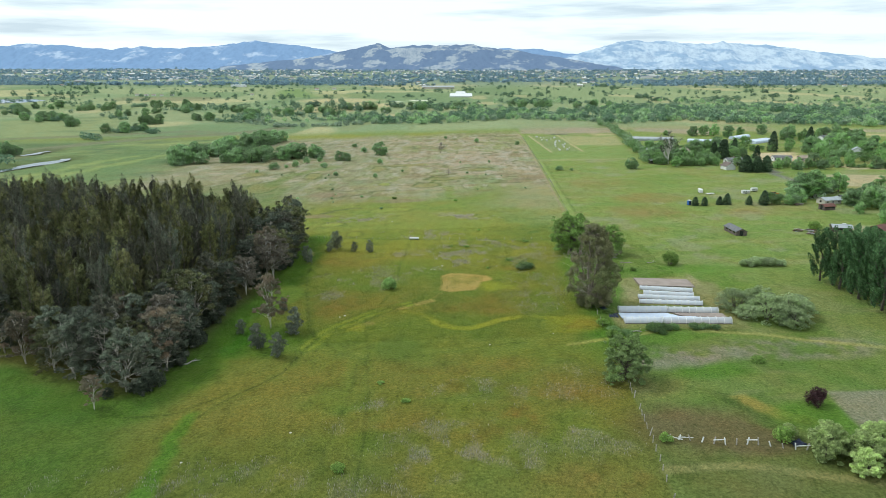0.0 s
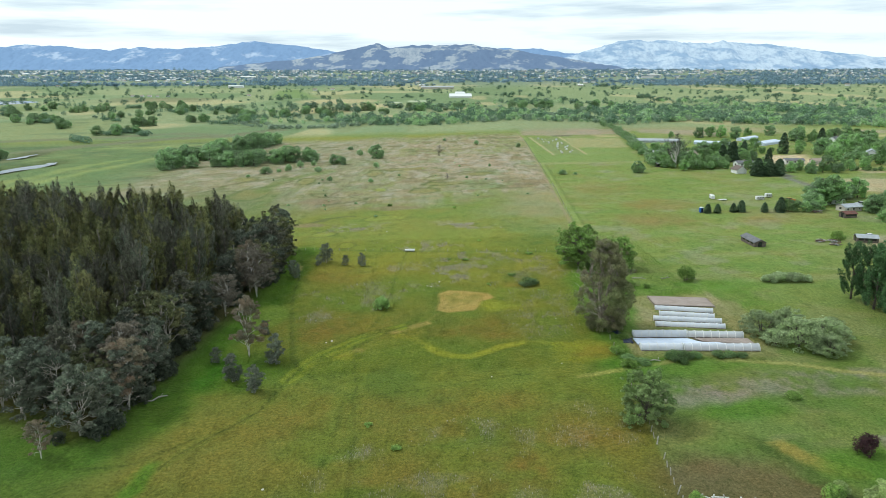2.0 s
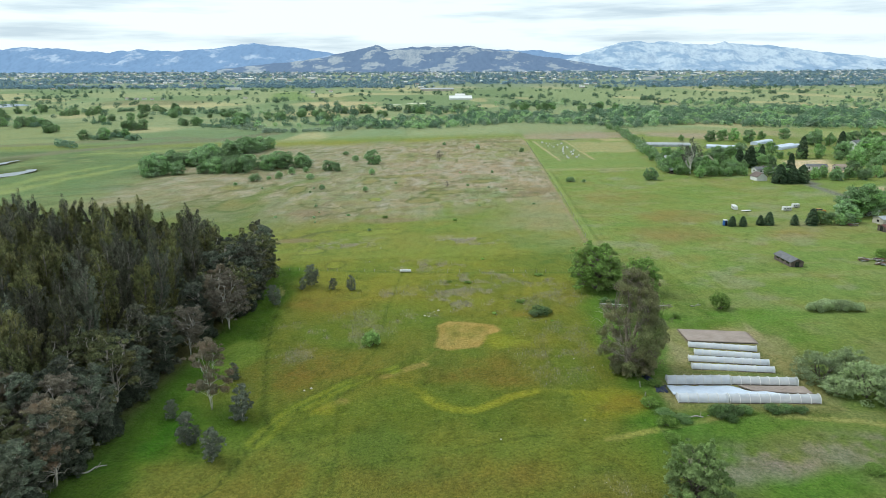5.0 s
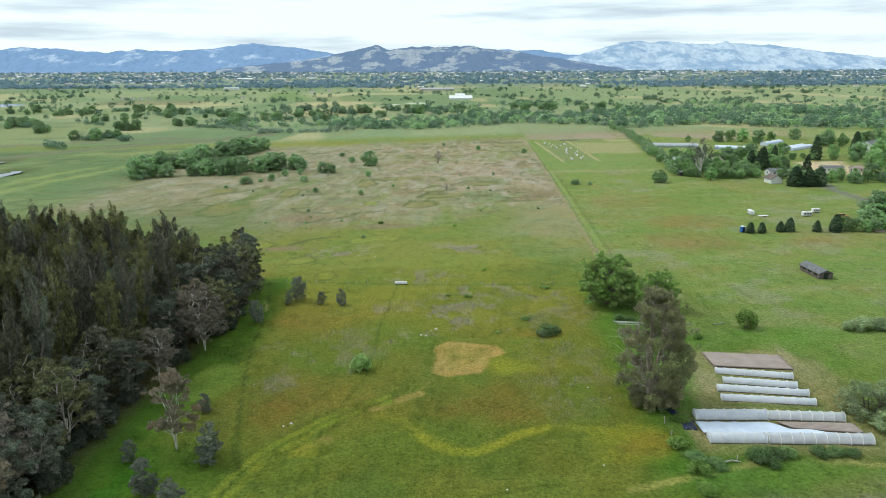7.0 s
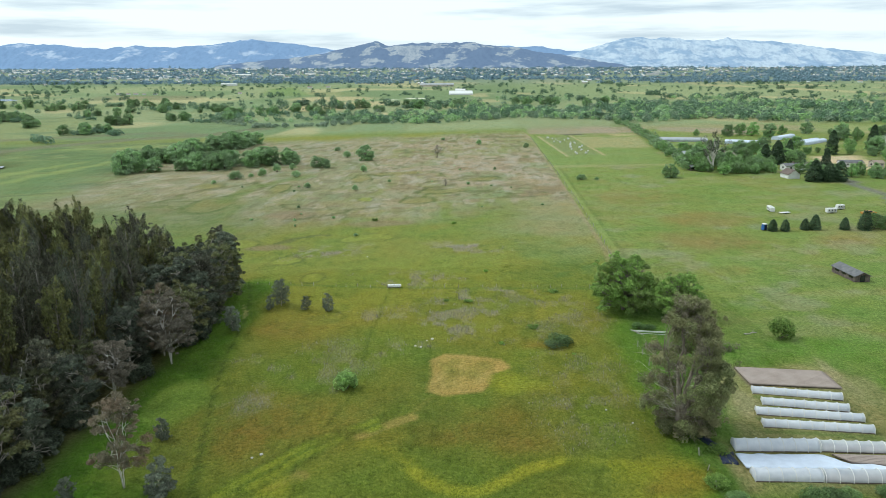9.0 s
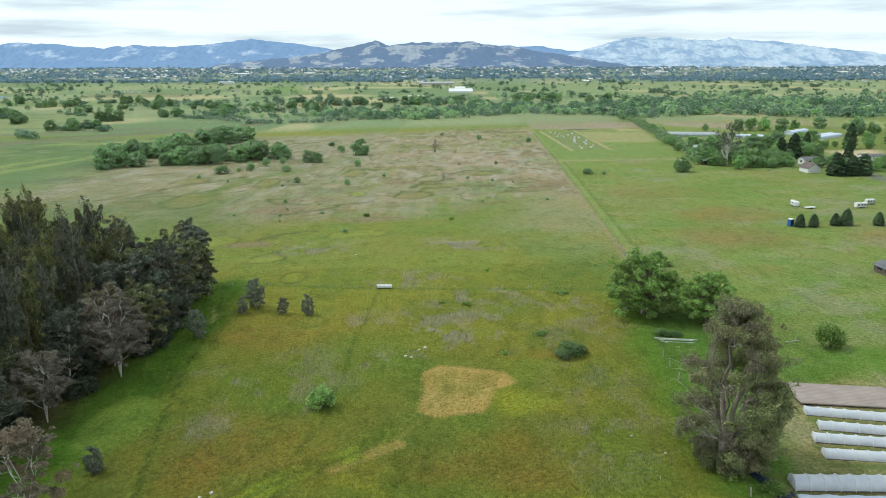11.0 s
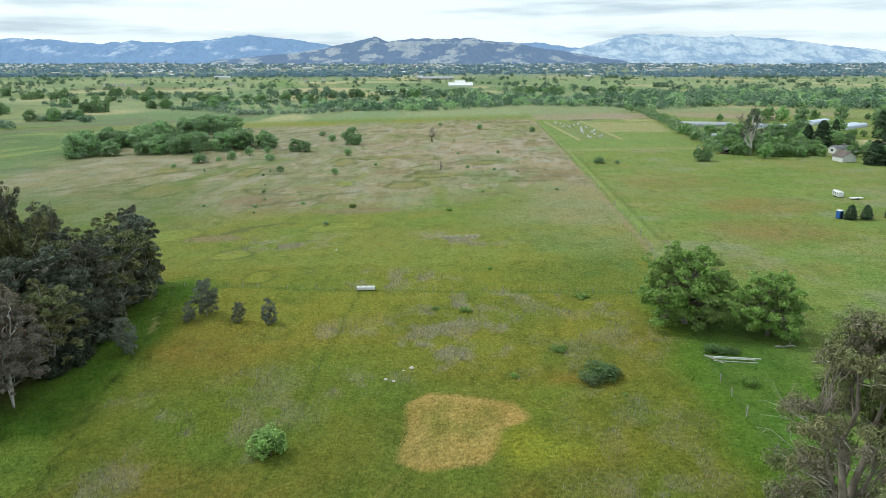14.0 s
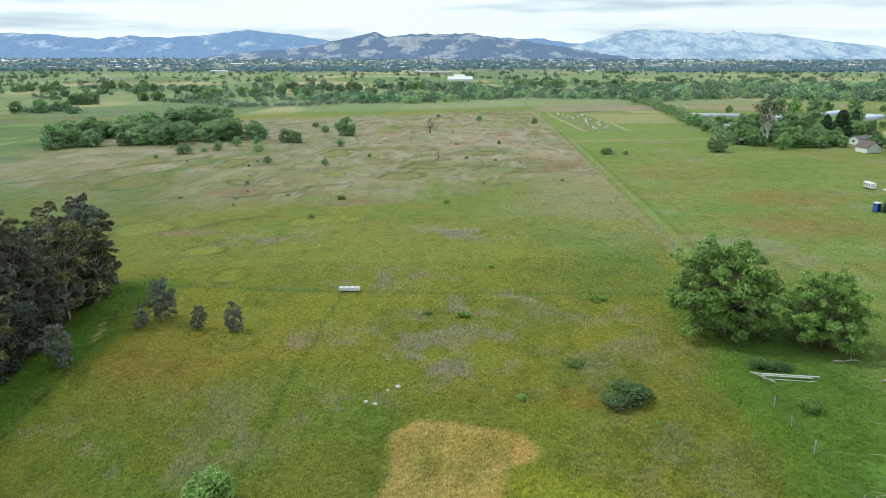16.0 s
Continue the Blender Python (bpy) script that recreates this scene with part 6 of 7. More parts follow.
CLOTH = plain("white_row_cover", (0.68, 0.75, 0.88), (0.57, 0.63, 0.74), 0.6, 0.5)

TOWN_WALL, tnt, tb = nodes_of("town_wall")
tgeo = tnt.nodes.new("ShaderNodeNewGeometry")
tnt.links.new(mix_node(tnt, (0.22, 0.22, 0.23), (0.80, 0.79, 0.76), tgeo.outputs["Random Per Island"]), tb.inputs["Base Color"])
tb.inputs["Roughness"].default_value = 0.7
FILM, fnt, fb = nodes_of("greenhouse_film")
film_stain = spread(fnt, noise_node(fnt, 0.7, 4), 0.35, 0.7)
fnt.links.new(mix_node(fnt, (0.66, 0.71, 0.80), (0.88, 0.91, 0.97), film_stain), fb.inputs["Base Color"])
fb.inputs["Roughness"].default_value = 0.35
clear, film_mix = fnt.nodes.new("ShaderNodeBsdfTransparent"), fnt.nodes.new("ShaderNodeMixShader")
film_mix.inputs[0].default_value = 0.22
film_glow, film_thin = fnt.nodes.new("ShaderNodeBsdfTranslucent"), fnt.nodes.new("ShaderNodeMixShader")
film_glow.inputs[0].default_value, film_thin.inputs[0].default_value = (0.93, 0.95, 0.98, 1), 0.35
fnt.links.new(fb.outputs[0], film_thin.inputs[1])
fnt.links.new(film_glow.outputs[0], film_thin.inputs[2])
fnt.links.new(film_thin.outputs[0], film_mix.inputs[1])
fnt.links.new(clear.outputs[0], film_mix.inputs[2])
fnt.links.new(film_mix.outputs[0], fnt.nodes["Material Output"].inputs["Surface"])
CLEAR_FILM = FILM.copy()
CLEAR_FILM.name = "clear_greenhouse_film"
CLEAR_FILM.node_tree.nodes[film_mix.name].inputs[0].default_value = 0.45
TILTH = plain("tilled_soil", (0.40, 0.335, 0.295), (0.33, 0.27, 0.235), 0.95, 0.4, fine=6.0, bump=0.4)
BROWN_ROOF = plain("brown_shingle", (0.21, 0.165, 0.14), (0.13, 0.10, 0.09), 0.85, 0.8)


# ---------------------------------------------------------------- growing tunnels
def arch(width, height, n=10):
    return [(width / 2 * math.cos(math.pi * k / n), height * math.sin(math.pi * k / n) ** 0.8) for k in range(n + 1)]


def tunnel(x0, y0, x1, y1, width, height, label, seed, film_m=FILM):
    ln = math.hypot(x1 - x0, y1 - y0)
    r = random.Random(seed)
    ob = thing("grow_tunnel", label, "greenhouse", "plastic grow tunnels")
    ob.matrix_basis = on_land((x0 + x1) / 2, (y0 + y1) / 2, math.degrees(math.atan2(y1 - y0, x1 - x0)))
    slope = math.atan2(float(land(x1, y1) - land(x0, y0)), ln)
    ob.matrix_basis = ob.matrix_basis @ Matrix.Rotation(-slope, 4, "Y")
    bays = max(int(round(ln / 1.9)), 3)
    pr = arch(width, height)
    film, m = Shape(), len(pr)
    verts, faces = [], []
    for b in range(bays * 3 + 1):
        x = -ln / 2 + ln * b / (bays * 3)
        sag = 1.0 - (0.06 if b % 3 else 0.0) - r.uniform(0, 0.02)
        verts += [(x, p[0] * (1 if b % 3 == 0 else 0.98), max(p[1] * sag, 0.0)) for p in pr]
    for b in range(bays * 3):
        faces += [(b * m + k, b * m + k + 1, (b + 1) * m + k + 1, (b + 1) * m + k) for k in range(m - 1)]
    faces += [tuple(range(m - 1, -1, -1)), tuple(range(bays * 3 * m, (bays * 3 + 1) * m))]
    film.add(verts, faces)
    part("film", film, film_m, ob, "clouded translucent plastic film", flat=False)
    hoop = Shape().tube([(0, p[0] * 1.02, p[1] * 1.02) for p in pr], [0.065] * m, 5)
    hm = hoop.mesh("hoop", WHITE)
    for b in range(bays + 1):
        h = new("hoop", hm)
        h.parent, h.location = ob, (-ln / 2 + ln * b / bays, 0, 0)
    for s in (-1, 1):
        part("base_rail", Shape().box(-ln / 2, s * width / 2 - 0.06, 0, ln / 2, s * width / 2 + 0.06, 0.14, bevel=0.02), OLD_WOOD, ob)
    part("crop_bed", Shape().box(-ln / 2 + 0.3, -width * 0.36, 0.01, ln / 2 - 0.3, width * 0.36, 0.22, bevel=0.06), TILTH, ob, "raised bed of bare soil")


SHORT = "short clouded plastic grow tunnel over crop rows"
tunnel(72.4, 186.3, 87.2, 182.4, 1.9, 1.15, SHORT, 1)
tunnel(72.2, 181.8, 86.0, 178.2, 1.9, 1.15, SHORT, 2)
tunnel(69.6, 178.4, 86.5, 174.6, 1.9, 1.15, SHORT, 3)
tunnel(68.8, 174.1, 85.9, 170.8, 1.9, 1.15, SHORT, 4)
tunnel(60.9, 167.3, 74.0, 166.3, 2.6, 1.6, "clouded plastic grow tunnel with sagging film", 5)
tunnel(74.3, 166.3, 87.8, 164.6, 2.4, 1.4, "long plastic grow tunnel with clear film", 6, CLEAR_FILM)
tunnel(60.4, 159.0, 70.2, 158.15, 2.5, 1.5, "clouded plastic grow tunnel with sagging film", 7)
tunnel(70.5, 158.1, 88.2, 156.6, 2.5, 1.5, "long plastic grow tunnel with clear film", 8, CLEAR_FILM)


def row_cover():
    """A sheet that lies over a bed and trails off into a narrow tail."""
    s, n, m = Shape(), 60, 6
    v = []
    for i in range(n + 1):
        x = 60.2 + 25.0 * i / n
        low = 160.75 - 0.085 * (x - 60.2)
        wide = 4.0 - 2.5 * float(smooth(x, 73.2, 76.5)) - 1.25 * float(smooth(x, 79, 83.5))
        for j in range(m + 1):
            y = low + wide * j / m + 0.08 * math.sin(x * 1.7 + j)
            v.append((x, y, float(land(x, y)) + 0.30 + 0.035 * math.sin(x * 2.3 + y * 1.1) + 0.03 * math.sin(y * 5)))
    s.add(v, [(i * (m + 1) + j, (i + 1) * (m + 1) + j, (i + 1) * (m + 1) + j + 1, i * (m + 1) + j + 1) for i in range(n) for j in range(m)])
    ob = solo("row_cover", s, CLOTH, "bluish-white fabric row cover laid over a crop bed", "row cover", flat=False)
    ob.modifiers.new("thickness", "SOLIDIFY").thickness = -0.2


row_cover()


def tilled_bed(label, a, b, c, d, rows):
    """Bare soil raked into straight furrows; corners anticlockwise from the near left."""
    s, n, m = Shape(), 24, rows * 4
    v = []
    for j in range(m + 1):
        for i in range(n + 1):
            u, w = i / n, j / m
            x = (a[0] * (1 - u) + b[0] * u) * (1 - w) + (d[0] * (1 - u) + c[0] * u) * w
            y = (a[1] * (1 - u) + b[1] * u) * (1 - w) + (d[1] * (1 - u) + c[1] * u) * w
            v.append((x, y, float(land(x, y)) + 0.16 + 0.05 * math.cos(w * rows * 2 * math.pi) + 0.02 * math.sin(x * 5 + y * 7)))
    s.add(v, [(j * (n + 1) + i, j * (n + 1) + i + 1, (j + 1) * (n + 1) + i + 1, (j + 1) * (n + 1) + i) for j in range(m) for i in range(n)])
    ob = solo("tilled_bed", s, TILTH, label, "soil bed", flat=False)
    ob.modifiers.new("thickness", "SOLIDIFY").thickness = -0.3


tilled_bed("bare mauve-brown tilled soil with straight furrows", (73.2, 188.9), (89.2, 185.8), (89.4, 193.2), (73.2, 196.4), 14)
tilled_bed("narrow bed of bare raked soil between tunnels", (76.8, 161.5), (88.4, 159.0), (88.2, 162.4), (75.0, 163.9), 6)


# ---------------------------------------------------------------- buildings
def roof_shape(l, w, h, rise, over=0.35, thick=0.14):
    s = Shape()
    for sgn in (-1, 1):
        y1, z1 = sgn * (w / 2 + over), h - rise * over / (w / 2)
        pr = [(0, h + rise), (y1, z1), (y1, z1 + thick), (0, h + rise + thick)]
        v = [(x, y, z) for x in (-l / 2 - over, l / 2 + over) for y, z in pr]
        s.add(v, [(0, 1, 2, 3), (7, 6, 5, 4), (0, 4, 5, 1), (1, 5, 6, 2), (2, 6, 7, 3), (3, 7, 4, 0)])
    return s


def house(name, label, category, x, y, turn, l, w, h, rise, wall_m, roof_m, windows=3, chimney=False, door=True):
    ob = thing(name, label, category)
    ob.matrix_basis = on_land(x, y, turn)
    walls = Shape()
    v = [(a * l / 2, b * w / 2, z) for z in (-0.6, h) for a, b in ((-1, -1), (1, -1), (1, 1), (-1, 1))] + [(-l / 2, 0, h + rise), (l / 2, 0, h + rise)]
    walls.add(v, [(0, 1, 5, 4), (2, 3, 7, 6), (1, 2, 6, 9, 5), (3, 0, 4, 8, 7), (3, 2, 1, 0)])
    part("wall", walls, wall_m, ob)
    roof = part("roof", roof_shape(l, w, h, rise), roof_m, ob)
    for i in range(windows):
        for sgn in (-1, 1):
            cx = -l / 2 + l * (i + 0.5) / windows
            win = part("window", Shape().box(cx - 0.55, sgn * w / 2 - 0.06, h * 0.38, cx + 0.55, sgn * w / 2 + 0.06, h * 0.80, bevel=0.02), WHITE, ob)
            part("pane", Shape().box(cx - 0.45, sgn * (w / 2 + 0.03) - 0.05, h * 0.42, cx + 0.45, sgn * (w / 2 + 0.03) + 0.05, h * 0.77), DARK_GLASS, win)
    if door:
        part("door", Shape().box(l / 2 - 0.05, -0.5, 0, l / 2 + 0.08, 0.5, 2.05, bevel=0.02), OLD_WOOD, ob)
        part("gable_window", Shape().box(-l / 2 - 0.08, -0.6, h * 0.4, -l / 2 + 0.05, 0.6, h * 0.8, bevel=0.02), DARK_GLASS, ob)
    if chimney:
        part("chimney", Shape().box(-0.4, -0.4, h + rise * 0.5, 0.4, 0.4, h + rise + 0.8, bevel=0.04), BRICK_WALL, roof)
    return ob


def board_shed(name, label, x, y, turn, l, w, h, rise, roof_m):
    """A weathered shed with separate boards on its gable ends."""
    ob = house(name, label, "shed", x, y, turn, l, w, h, rise, OLD_WOOD, roof_m, 0, False, False)
    n = int(w / 0.3)
    for end in (-1, 1):
        for i in range(n):
            cy = -w / 2 + w * (i + 0.5) / n
            top = h + rise * (1 - abs(cy) / (w / 2)) - 0.15
            part("board", Shape().box(end * l / 2 - 0.05, cy - 0.125, 0.0, end * l / 2 + 0.05, cy + 0.125, top), OLD_WOOD, ob)
    # dark panels on the solid walls stand for the shade inside openings
    part("door", Shape().box(-l / 2 - 0.09, -0.7, 0, -l / 2 - 0.02, 0.7, 2.0, bevel=0.02), DARK_GLASS, ob, "dark panel for the shade of an open doorway")
    for i in range(3):
        cx = -l * 0.32 + i * l * 0.3
        part("opening", Shape().box(cx - 0.9, w / 2 - 0.05, 0.9, cx + 0.9, w / 2 + 0.07, 1.9), DARK_GLASS, ob, "dark panel for the shade of an unglazed opening")
        part("opening", Shape().box(cx - 0.9, -w / 2 - 0.07, 0.9, cx + 0.9, -w / 2 + 0.05, 1.9), DARK_GLASS, ob, "dark panel for the shade of an unglazed opening")
    return ob


board_shed("shed", "long weathered wooden shed with a grey shingle roof", 130.1, 253.2, 92, 10.6, 4.3, 1.8, 1.0, GREY_ROOF)
house("house", "small white gabled house at the pasture's edge", "house", 194.6, 417.0, 96, 7.0, 6.2, 2.3, 2.1, WHITE, BROWN_ROOF, 0, False, False)
house("house", "long white house with a dark roof behind trees", "house", 208.5, 442, 4, 11, 6, 2.5, 1.2, WHITE, GREY_ROOF, 2, True)
house("house", "brown-roofed house among garden trees", "house", 186, 480, 30, 12, 9, 3.2, 2.6, CREAM, BRICK_WALL, 3, True)
house("house", "low house with a pale roof among trees", "house", 172, 492, 5, 14, 8, 3.0, 2.0, WHITE, METAL, 3)
house("house", "white two-storey house among trees", "house", 323.6, 540, 20, 11, 8, 5.2, 2.0, WHITE, GREY_ROOF, 3, True)
house("house", "white house with a blue-grey roof", "house", 307.4, 470, 60, 9, 6.5, 4.0, 2.0, WHITE, METAL, 3)
house("farm_building", "long white farm building beside the dirt yard", "building", 244, 449, -4, 12, 5, 2.6, 1.0, WHITE, GREY_ROOF, 5)
house("farm_building", "cream farm building at the dirt yard", "building", 257, 446, 5, 6, 4.5, 2.5, 1.2, CREAM, BRICK_WALL, 2)
board_shed("barn", "small brown wooden barn at the hedgerow's end", 156.6, 449, 10, 5, 3.6, 2.1, 0.8, GREY_ROOF)
house("house", "blue-grey farmhouse with a low roof", "house", 197, 306, 12, 9, 5.5, 2.1, 1.0, CREAM, METAL, 3)
board_shed("shed", "low shed with a rusty red roof", 189, 293, 10, 5.5, 4, 1.8, 0.8, RED_ROOF)
board_shed("shed", "lean-to shed with pale metal roof sheets", 172, 252, -15, 7, 4.5, 1.9, 0.8, METAL)
board_shed("barn", "dark barn with a rusty red roof", 184, 243, 25, 12, 7.5, 2.8, 2.0, RED_ROOF)
house("house", "farmhouse with a grey roof beyond the yard", "house", 232, 318, 10, 12, 8, 3.0, 2.0, CREAM, RED_ROOF, 3)
house("large_barn", "large white barn alone in far pasture", "building", 66, 1490, 2, 46, 30, 2.6, 5.0, WHITE, WHITE, 0, False, False)
# added hall for the barn roof's raised middle, placed to fit the view
house("large_barn", "raised middle of the large barn's white roof, built as a hall behind", "building", 66, 1516, 2, 20, 16, 7.5, 3.0, WHITE, WHITE, 0, False, False)
house("large_barn", "long pale barn in far pasture", "building", 20, 1960, 2, 90, 22, 5.0, 3.0, CREAM, METAL, 8)


def glasshouse(label, x, y, turn, l, spans, width, height, cover_m):
    """A block of joined plastic houses."""
    ob = thing("greenhouse", label, "greenhouse", "farm greenhouses")
    ob.matrix_basis = on_land(x, y, turn)
    pr = arch(width, height, 8)
    for s in range(spans):
        cy = (s - (spans - 1) / 2) * width
        v = [(sx * l / 2, cy + p[0], 1.2 + p[1]) for sx in (-1, 1) for p in pr]
        m = len(pr)
        f = [(k, k + 1, m + k + 1, m + k) for k in range(m - 1)] + [tuple(range(m - 1, -1, -1)), tuple(range(m, 2 * m))]
        part("roof_span", Shape().add(v, f), cover_m, ob, flat=True)
    part("side_wall", Shape().box(-l / 2, -spans * width / 2, -0.6, l / 2, spans * width / 2, 1.22), cover_m, ob)
    return ob


glasshouse("long grey greenhouse block behind the hedgerow", 197, 588, -11, 38, 2, 6, 1.3, METAL)
glasshouse("white plastic greenhouse block", 236, 565, -25, 27, 2, 5, 1.0, CLOTH)
glasshouse("white plastic greenhouse behind garden trees", 277, 592, 41, 28, 1, 6, 1.3, CLOTH)
glasshouse("white plastic greenhouse behind garden trees", 280, 560, 38, 32, 2, 5, 1.2, CLOTH)


# ---------------------------------------------------------------- vehicles and yard things
def caravan(label, x, y, turn, l=7.5, stripe=BLUE):
    ob = thing("caravan", label, "caravan", "parked caravans")
    ob.matrix_basis = on_land(x, y, turn, 0.68)
    body = part("body", Shape().box(-l / 2, -1.2, 0.55, l / 2, 1.2, 2.9, bevel=0.22), WHITE, ob, flat=True)
    part("stripe", Shape().box(-l / 2 + 0.3, -1.215, 1.15, l / 2 - 0.3, 1.215, 1.35), GREY_ROOF, body)
    for i in range(3):
        for s in (-1, 1):
            cx = -l * 0.32 + i * l * 0.32
            part("window", Shape().box(cx - 0.45, s * 1.19 - 0.05, 1.55, cx + 0.45, s * 1.19 + 0.05, 2.25, bevel=0.02), DARK_GLASS, body)
    part("door", Shape().box(0.9, -1.26, 0.6, 1.6, -1.18, 2.5, bevel=0.02), CREAM, body)
    part("roof_vent", Shape().box(-0.4, -0.35, 2.88, 0.4, 0.35, 3.1, bevel=0.06), METAL, body)
    part("drawbar", Shape().box(l / 2 - 0.1, -0.08, 0.45, l / 2 + 1.3, 0.08, 0.58), BLACK, ob)
    for s in (-1, 1):
        for cx in (-0.6, 0.35):
            part("wheel", Shape().tube([(cx, s * 1.0, 0.35), (cx, s * 1.2, 0.35)], [0.36, 0.36], 14), BLACK, ob)
    return ob


caravan("white travel caravan parked on the pasture", 148.4, 340, 82, 7.4)
caravan("white travel caravan parked beside conifers", 169.5, 334, 5, 6.0)
caravan("white caravan parked beside conifers", 176.5, 340, 8, 4.8)
caravan("white caravan in the crowded farmyard", 199.6, 320, 15, 8.5)
flat = thing("flatbed_trailer", "low white flatbed trailer beside the caravan", "trailer")
flat.matrix_basis = on_land(151.6, 335, 12, 0.8)
part("bed", Shape().box(-2.6, -1.0, 0.5, 2.6, 1.0, 0.75, bevel=0.04), WHITE, flat)
part("drawbar", Shape().box(2.5, -0.08, 0.45, 3.8, 0.08, 0.58), BLACK, flat)
for s in (-1, 1):
    part("wheel", Shape().tube([(0, s * 0.8, 0.34), (0, s * 1.02, 0.34)], [0.34, 0.34], 14), BLACK, flat)

toilet = thing("portable_toilet", "blue plastic portable toilet by the conifers", "toilet cabin")
toilet.matrix_basis = on_land(131.6, 309.5, 15)
part("cabin", Shape().box(-0.7, -0.7, 0.1, 0.7, 0.7, 2.2, bevel=0.08), BLUE, toilet)
part("roof", Shape().box(-0.75, -0.75, 2.2, 0.75, 0.75, 2.45, bevel=0.15), WHITE, toilet)
part("door", Shape().box(-0.45, -0.76, 0.2, 0.45, -0.69, 2.05, bevel=0.02), NAVY, toilet)
part("skid", Shape().box(-0.75, -0.75, 0, 0.75, 0.75, 0.12, bevel=0.02), BLACK, toilet)


def car(label, x, y, turn, paint, l=4.5):
    ob = thing("car", label, "car", "parked cars")
    ob.matrix_basis = on_land(x, y, turn)
    part("body", Shape().box(-l / 2, -0.88, 0.35, l / 2, 0.88, 0.95, bevel=0.16), paint, ob)
    part("cabin", Shape().box(-l * 0.28, -0.78, 0.93, l * 0.22, 0.78, 1.5, bevel=0.26), DARK_GLASS, ob)
    part("roof_panel", Shape().box(-l * 0.2, -0.6, 1.48, l * 0.14, 0.6, 1.54, bevel=0.02), paint, ob)
    for cx in (-l * 0.31, l * 0.31):
        for s in (-1, 1):
            w = part("wheel", Shape().tube([(cx, s * 0.72, 0.33), (cx, s * 0.92, 0.33)], [0.33, 0.33], 14), BLACK, ob)
            part("rim", Shape().tube([(cx, s * 0.90, 0.33), (cx, s * 0.935, 0.33)], [0.2, 0.2], 10), METAL, w)


car("dark blue pickup parked in the farmyard", 193, 322, 10, NAVY, 5.2)
car("orange truck parked beside the trees", 182, 330, 0, ORANGE, 5.6)
car("silver car parked in the farmyard", 205, 311, 40, METAL)
car("white car parked by the red barn", 177, 258, -10, WHITE)
for x, y, t in ((204, 326, 20), (210, 318, -15)):
    car("white van parked in the crowded farmyard", x, y, t, WHITE, 5.4)


def trough(x, y, turn):
    ob = thing("water_trough", "long white water trough standing in the meadow", "trough")
    ob.matrix_basis = on_land(x, y, turn)
    tank = part("tank", Shape().box(-1.9, -0.5, 0.35, 1.9, 0.5, 0.95, bevel=0.08), WHITE, ob)
    part("lid", Shape().box(-1.8, -0.40, 0.93, 1.8, 0.40, 0.99, bevel=0.02), WHITE, tank)
    for cx in (-1.1, 0.0, 1.1):
        part("hatch", Shape().box(cx - 0.22, -0.2, 0.985, cx + 0.22, 0.2, 1.02, bevel=0.01), METAL, tank)
    for cx in (-1.4, 1.4):
        part("foot", Shape().box(cx - 0.12, -0.5, -0.1, cx + 0.12, 0.5, 0.38, bevel=0.02), OLD_WOOD, ob)
    part("post", Shape().box(-2.0, -1.2, 0, -1.85, -1.05, 1.3, bevel=0.02), POST_WOOD, ob)
    part("rail", Shape().box(-2.0, -1.2, 0.9, -1.9, 0.6, 1.02), POST_WOOD, ob)


trough(0.9, 256.3, 2)


# ---------------------------------------------------------------- conifers and farmyard trees
def conifer(seed, label):
    r = np.random.default_rng(seed)
    ob = thing("conifer", label, "tree", "dark conifers")
    wood, green = Shape(), Shape()
    wood.tube([(0, 0, -0.2), (0, 0, 5), (0, 0, 9.6)], [0.22, 0.13, 0.03], 6)
    n = 1500
    z = r.uniform(0.03, 1, n) ** 1.3
    a = r.uniform(0, 6.3, n)
    tier = 0.9 + 0.14 * np.sin(z * 34 + a * 2)
    rad = 2.5 * (1 - z) ** 0.5 * (0.72 + 0.28 * np.minimum(z / 0.25, 1)) * tier * np.sqrt(r.uniform(0.35, 1, n)) + 0.1
    pos = np.stack([rad * np.cos(a), rad * np.sin(a), 0.4 + z * 9.6 - rad * 0.22], 1)
    green.leaves(pos, np.stack([np.cos(a), np.sin(a), np.full(n, 1.2)], 1) + r.normal(size=(n, 3)) * 0.4, 0.8, 0.35, r, 0.3)
    part("trunk", wood, DARK_BARK, ob, flat=False)
    part("needles", green, CONIFER_LEAF, ob)
    return ob


CON = [conifer(200 + i, "dark green conifer beside the pasture") for i in range(2)]
for i, (x, y, s, w) in enumerate(((134.0, 308, 0.42, 2.1), (138.2, 307.5, 0.42, 2.0), (145.6, 308, 0.42, 2.0), (149.2, 308, 0.56, 1.9), (159.3, 307, 0.44, 2.0), (166, 306, 0.70, 1.8),
                                  (200.5, 405, 1.05, 2.0), (207, 404, 0.95, 2.0), (212.5, 404, 1.0, 2.0), (211, 415, 1.5, 1.0), (209.6, 463, 1.35, 1.7), (218, 480, 1.2, 1.3), (222, 474, 1.3, 1.1), (262, 500, 1.5, 1.3), (300, 520, 1.6, 1.2), (206, 470, 1.1, 1.6))):
    ob = put(CON[i % 2], x, y, s * w, i * 50, 1 / w)
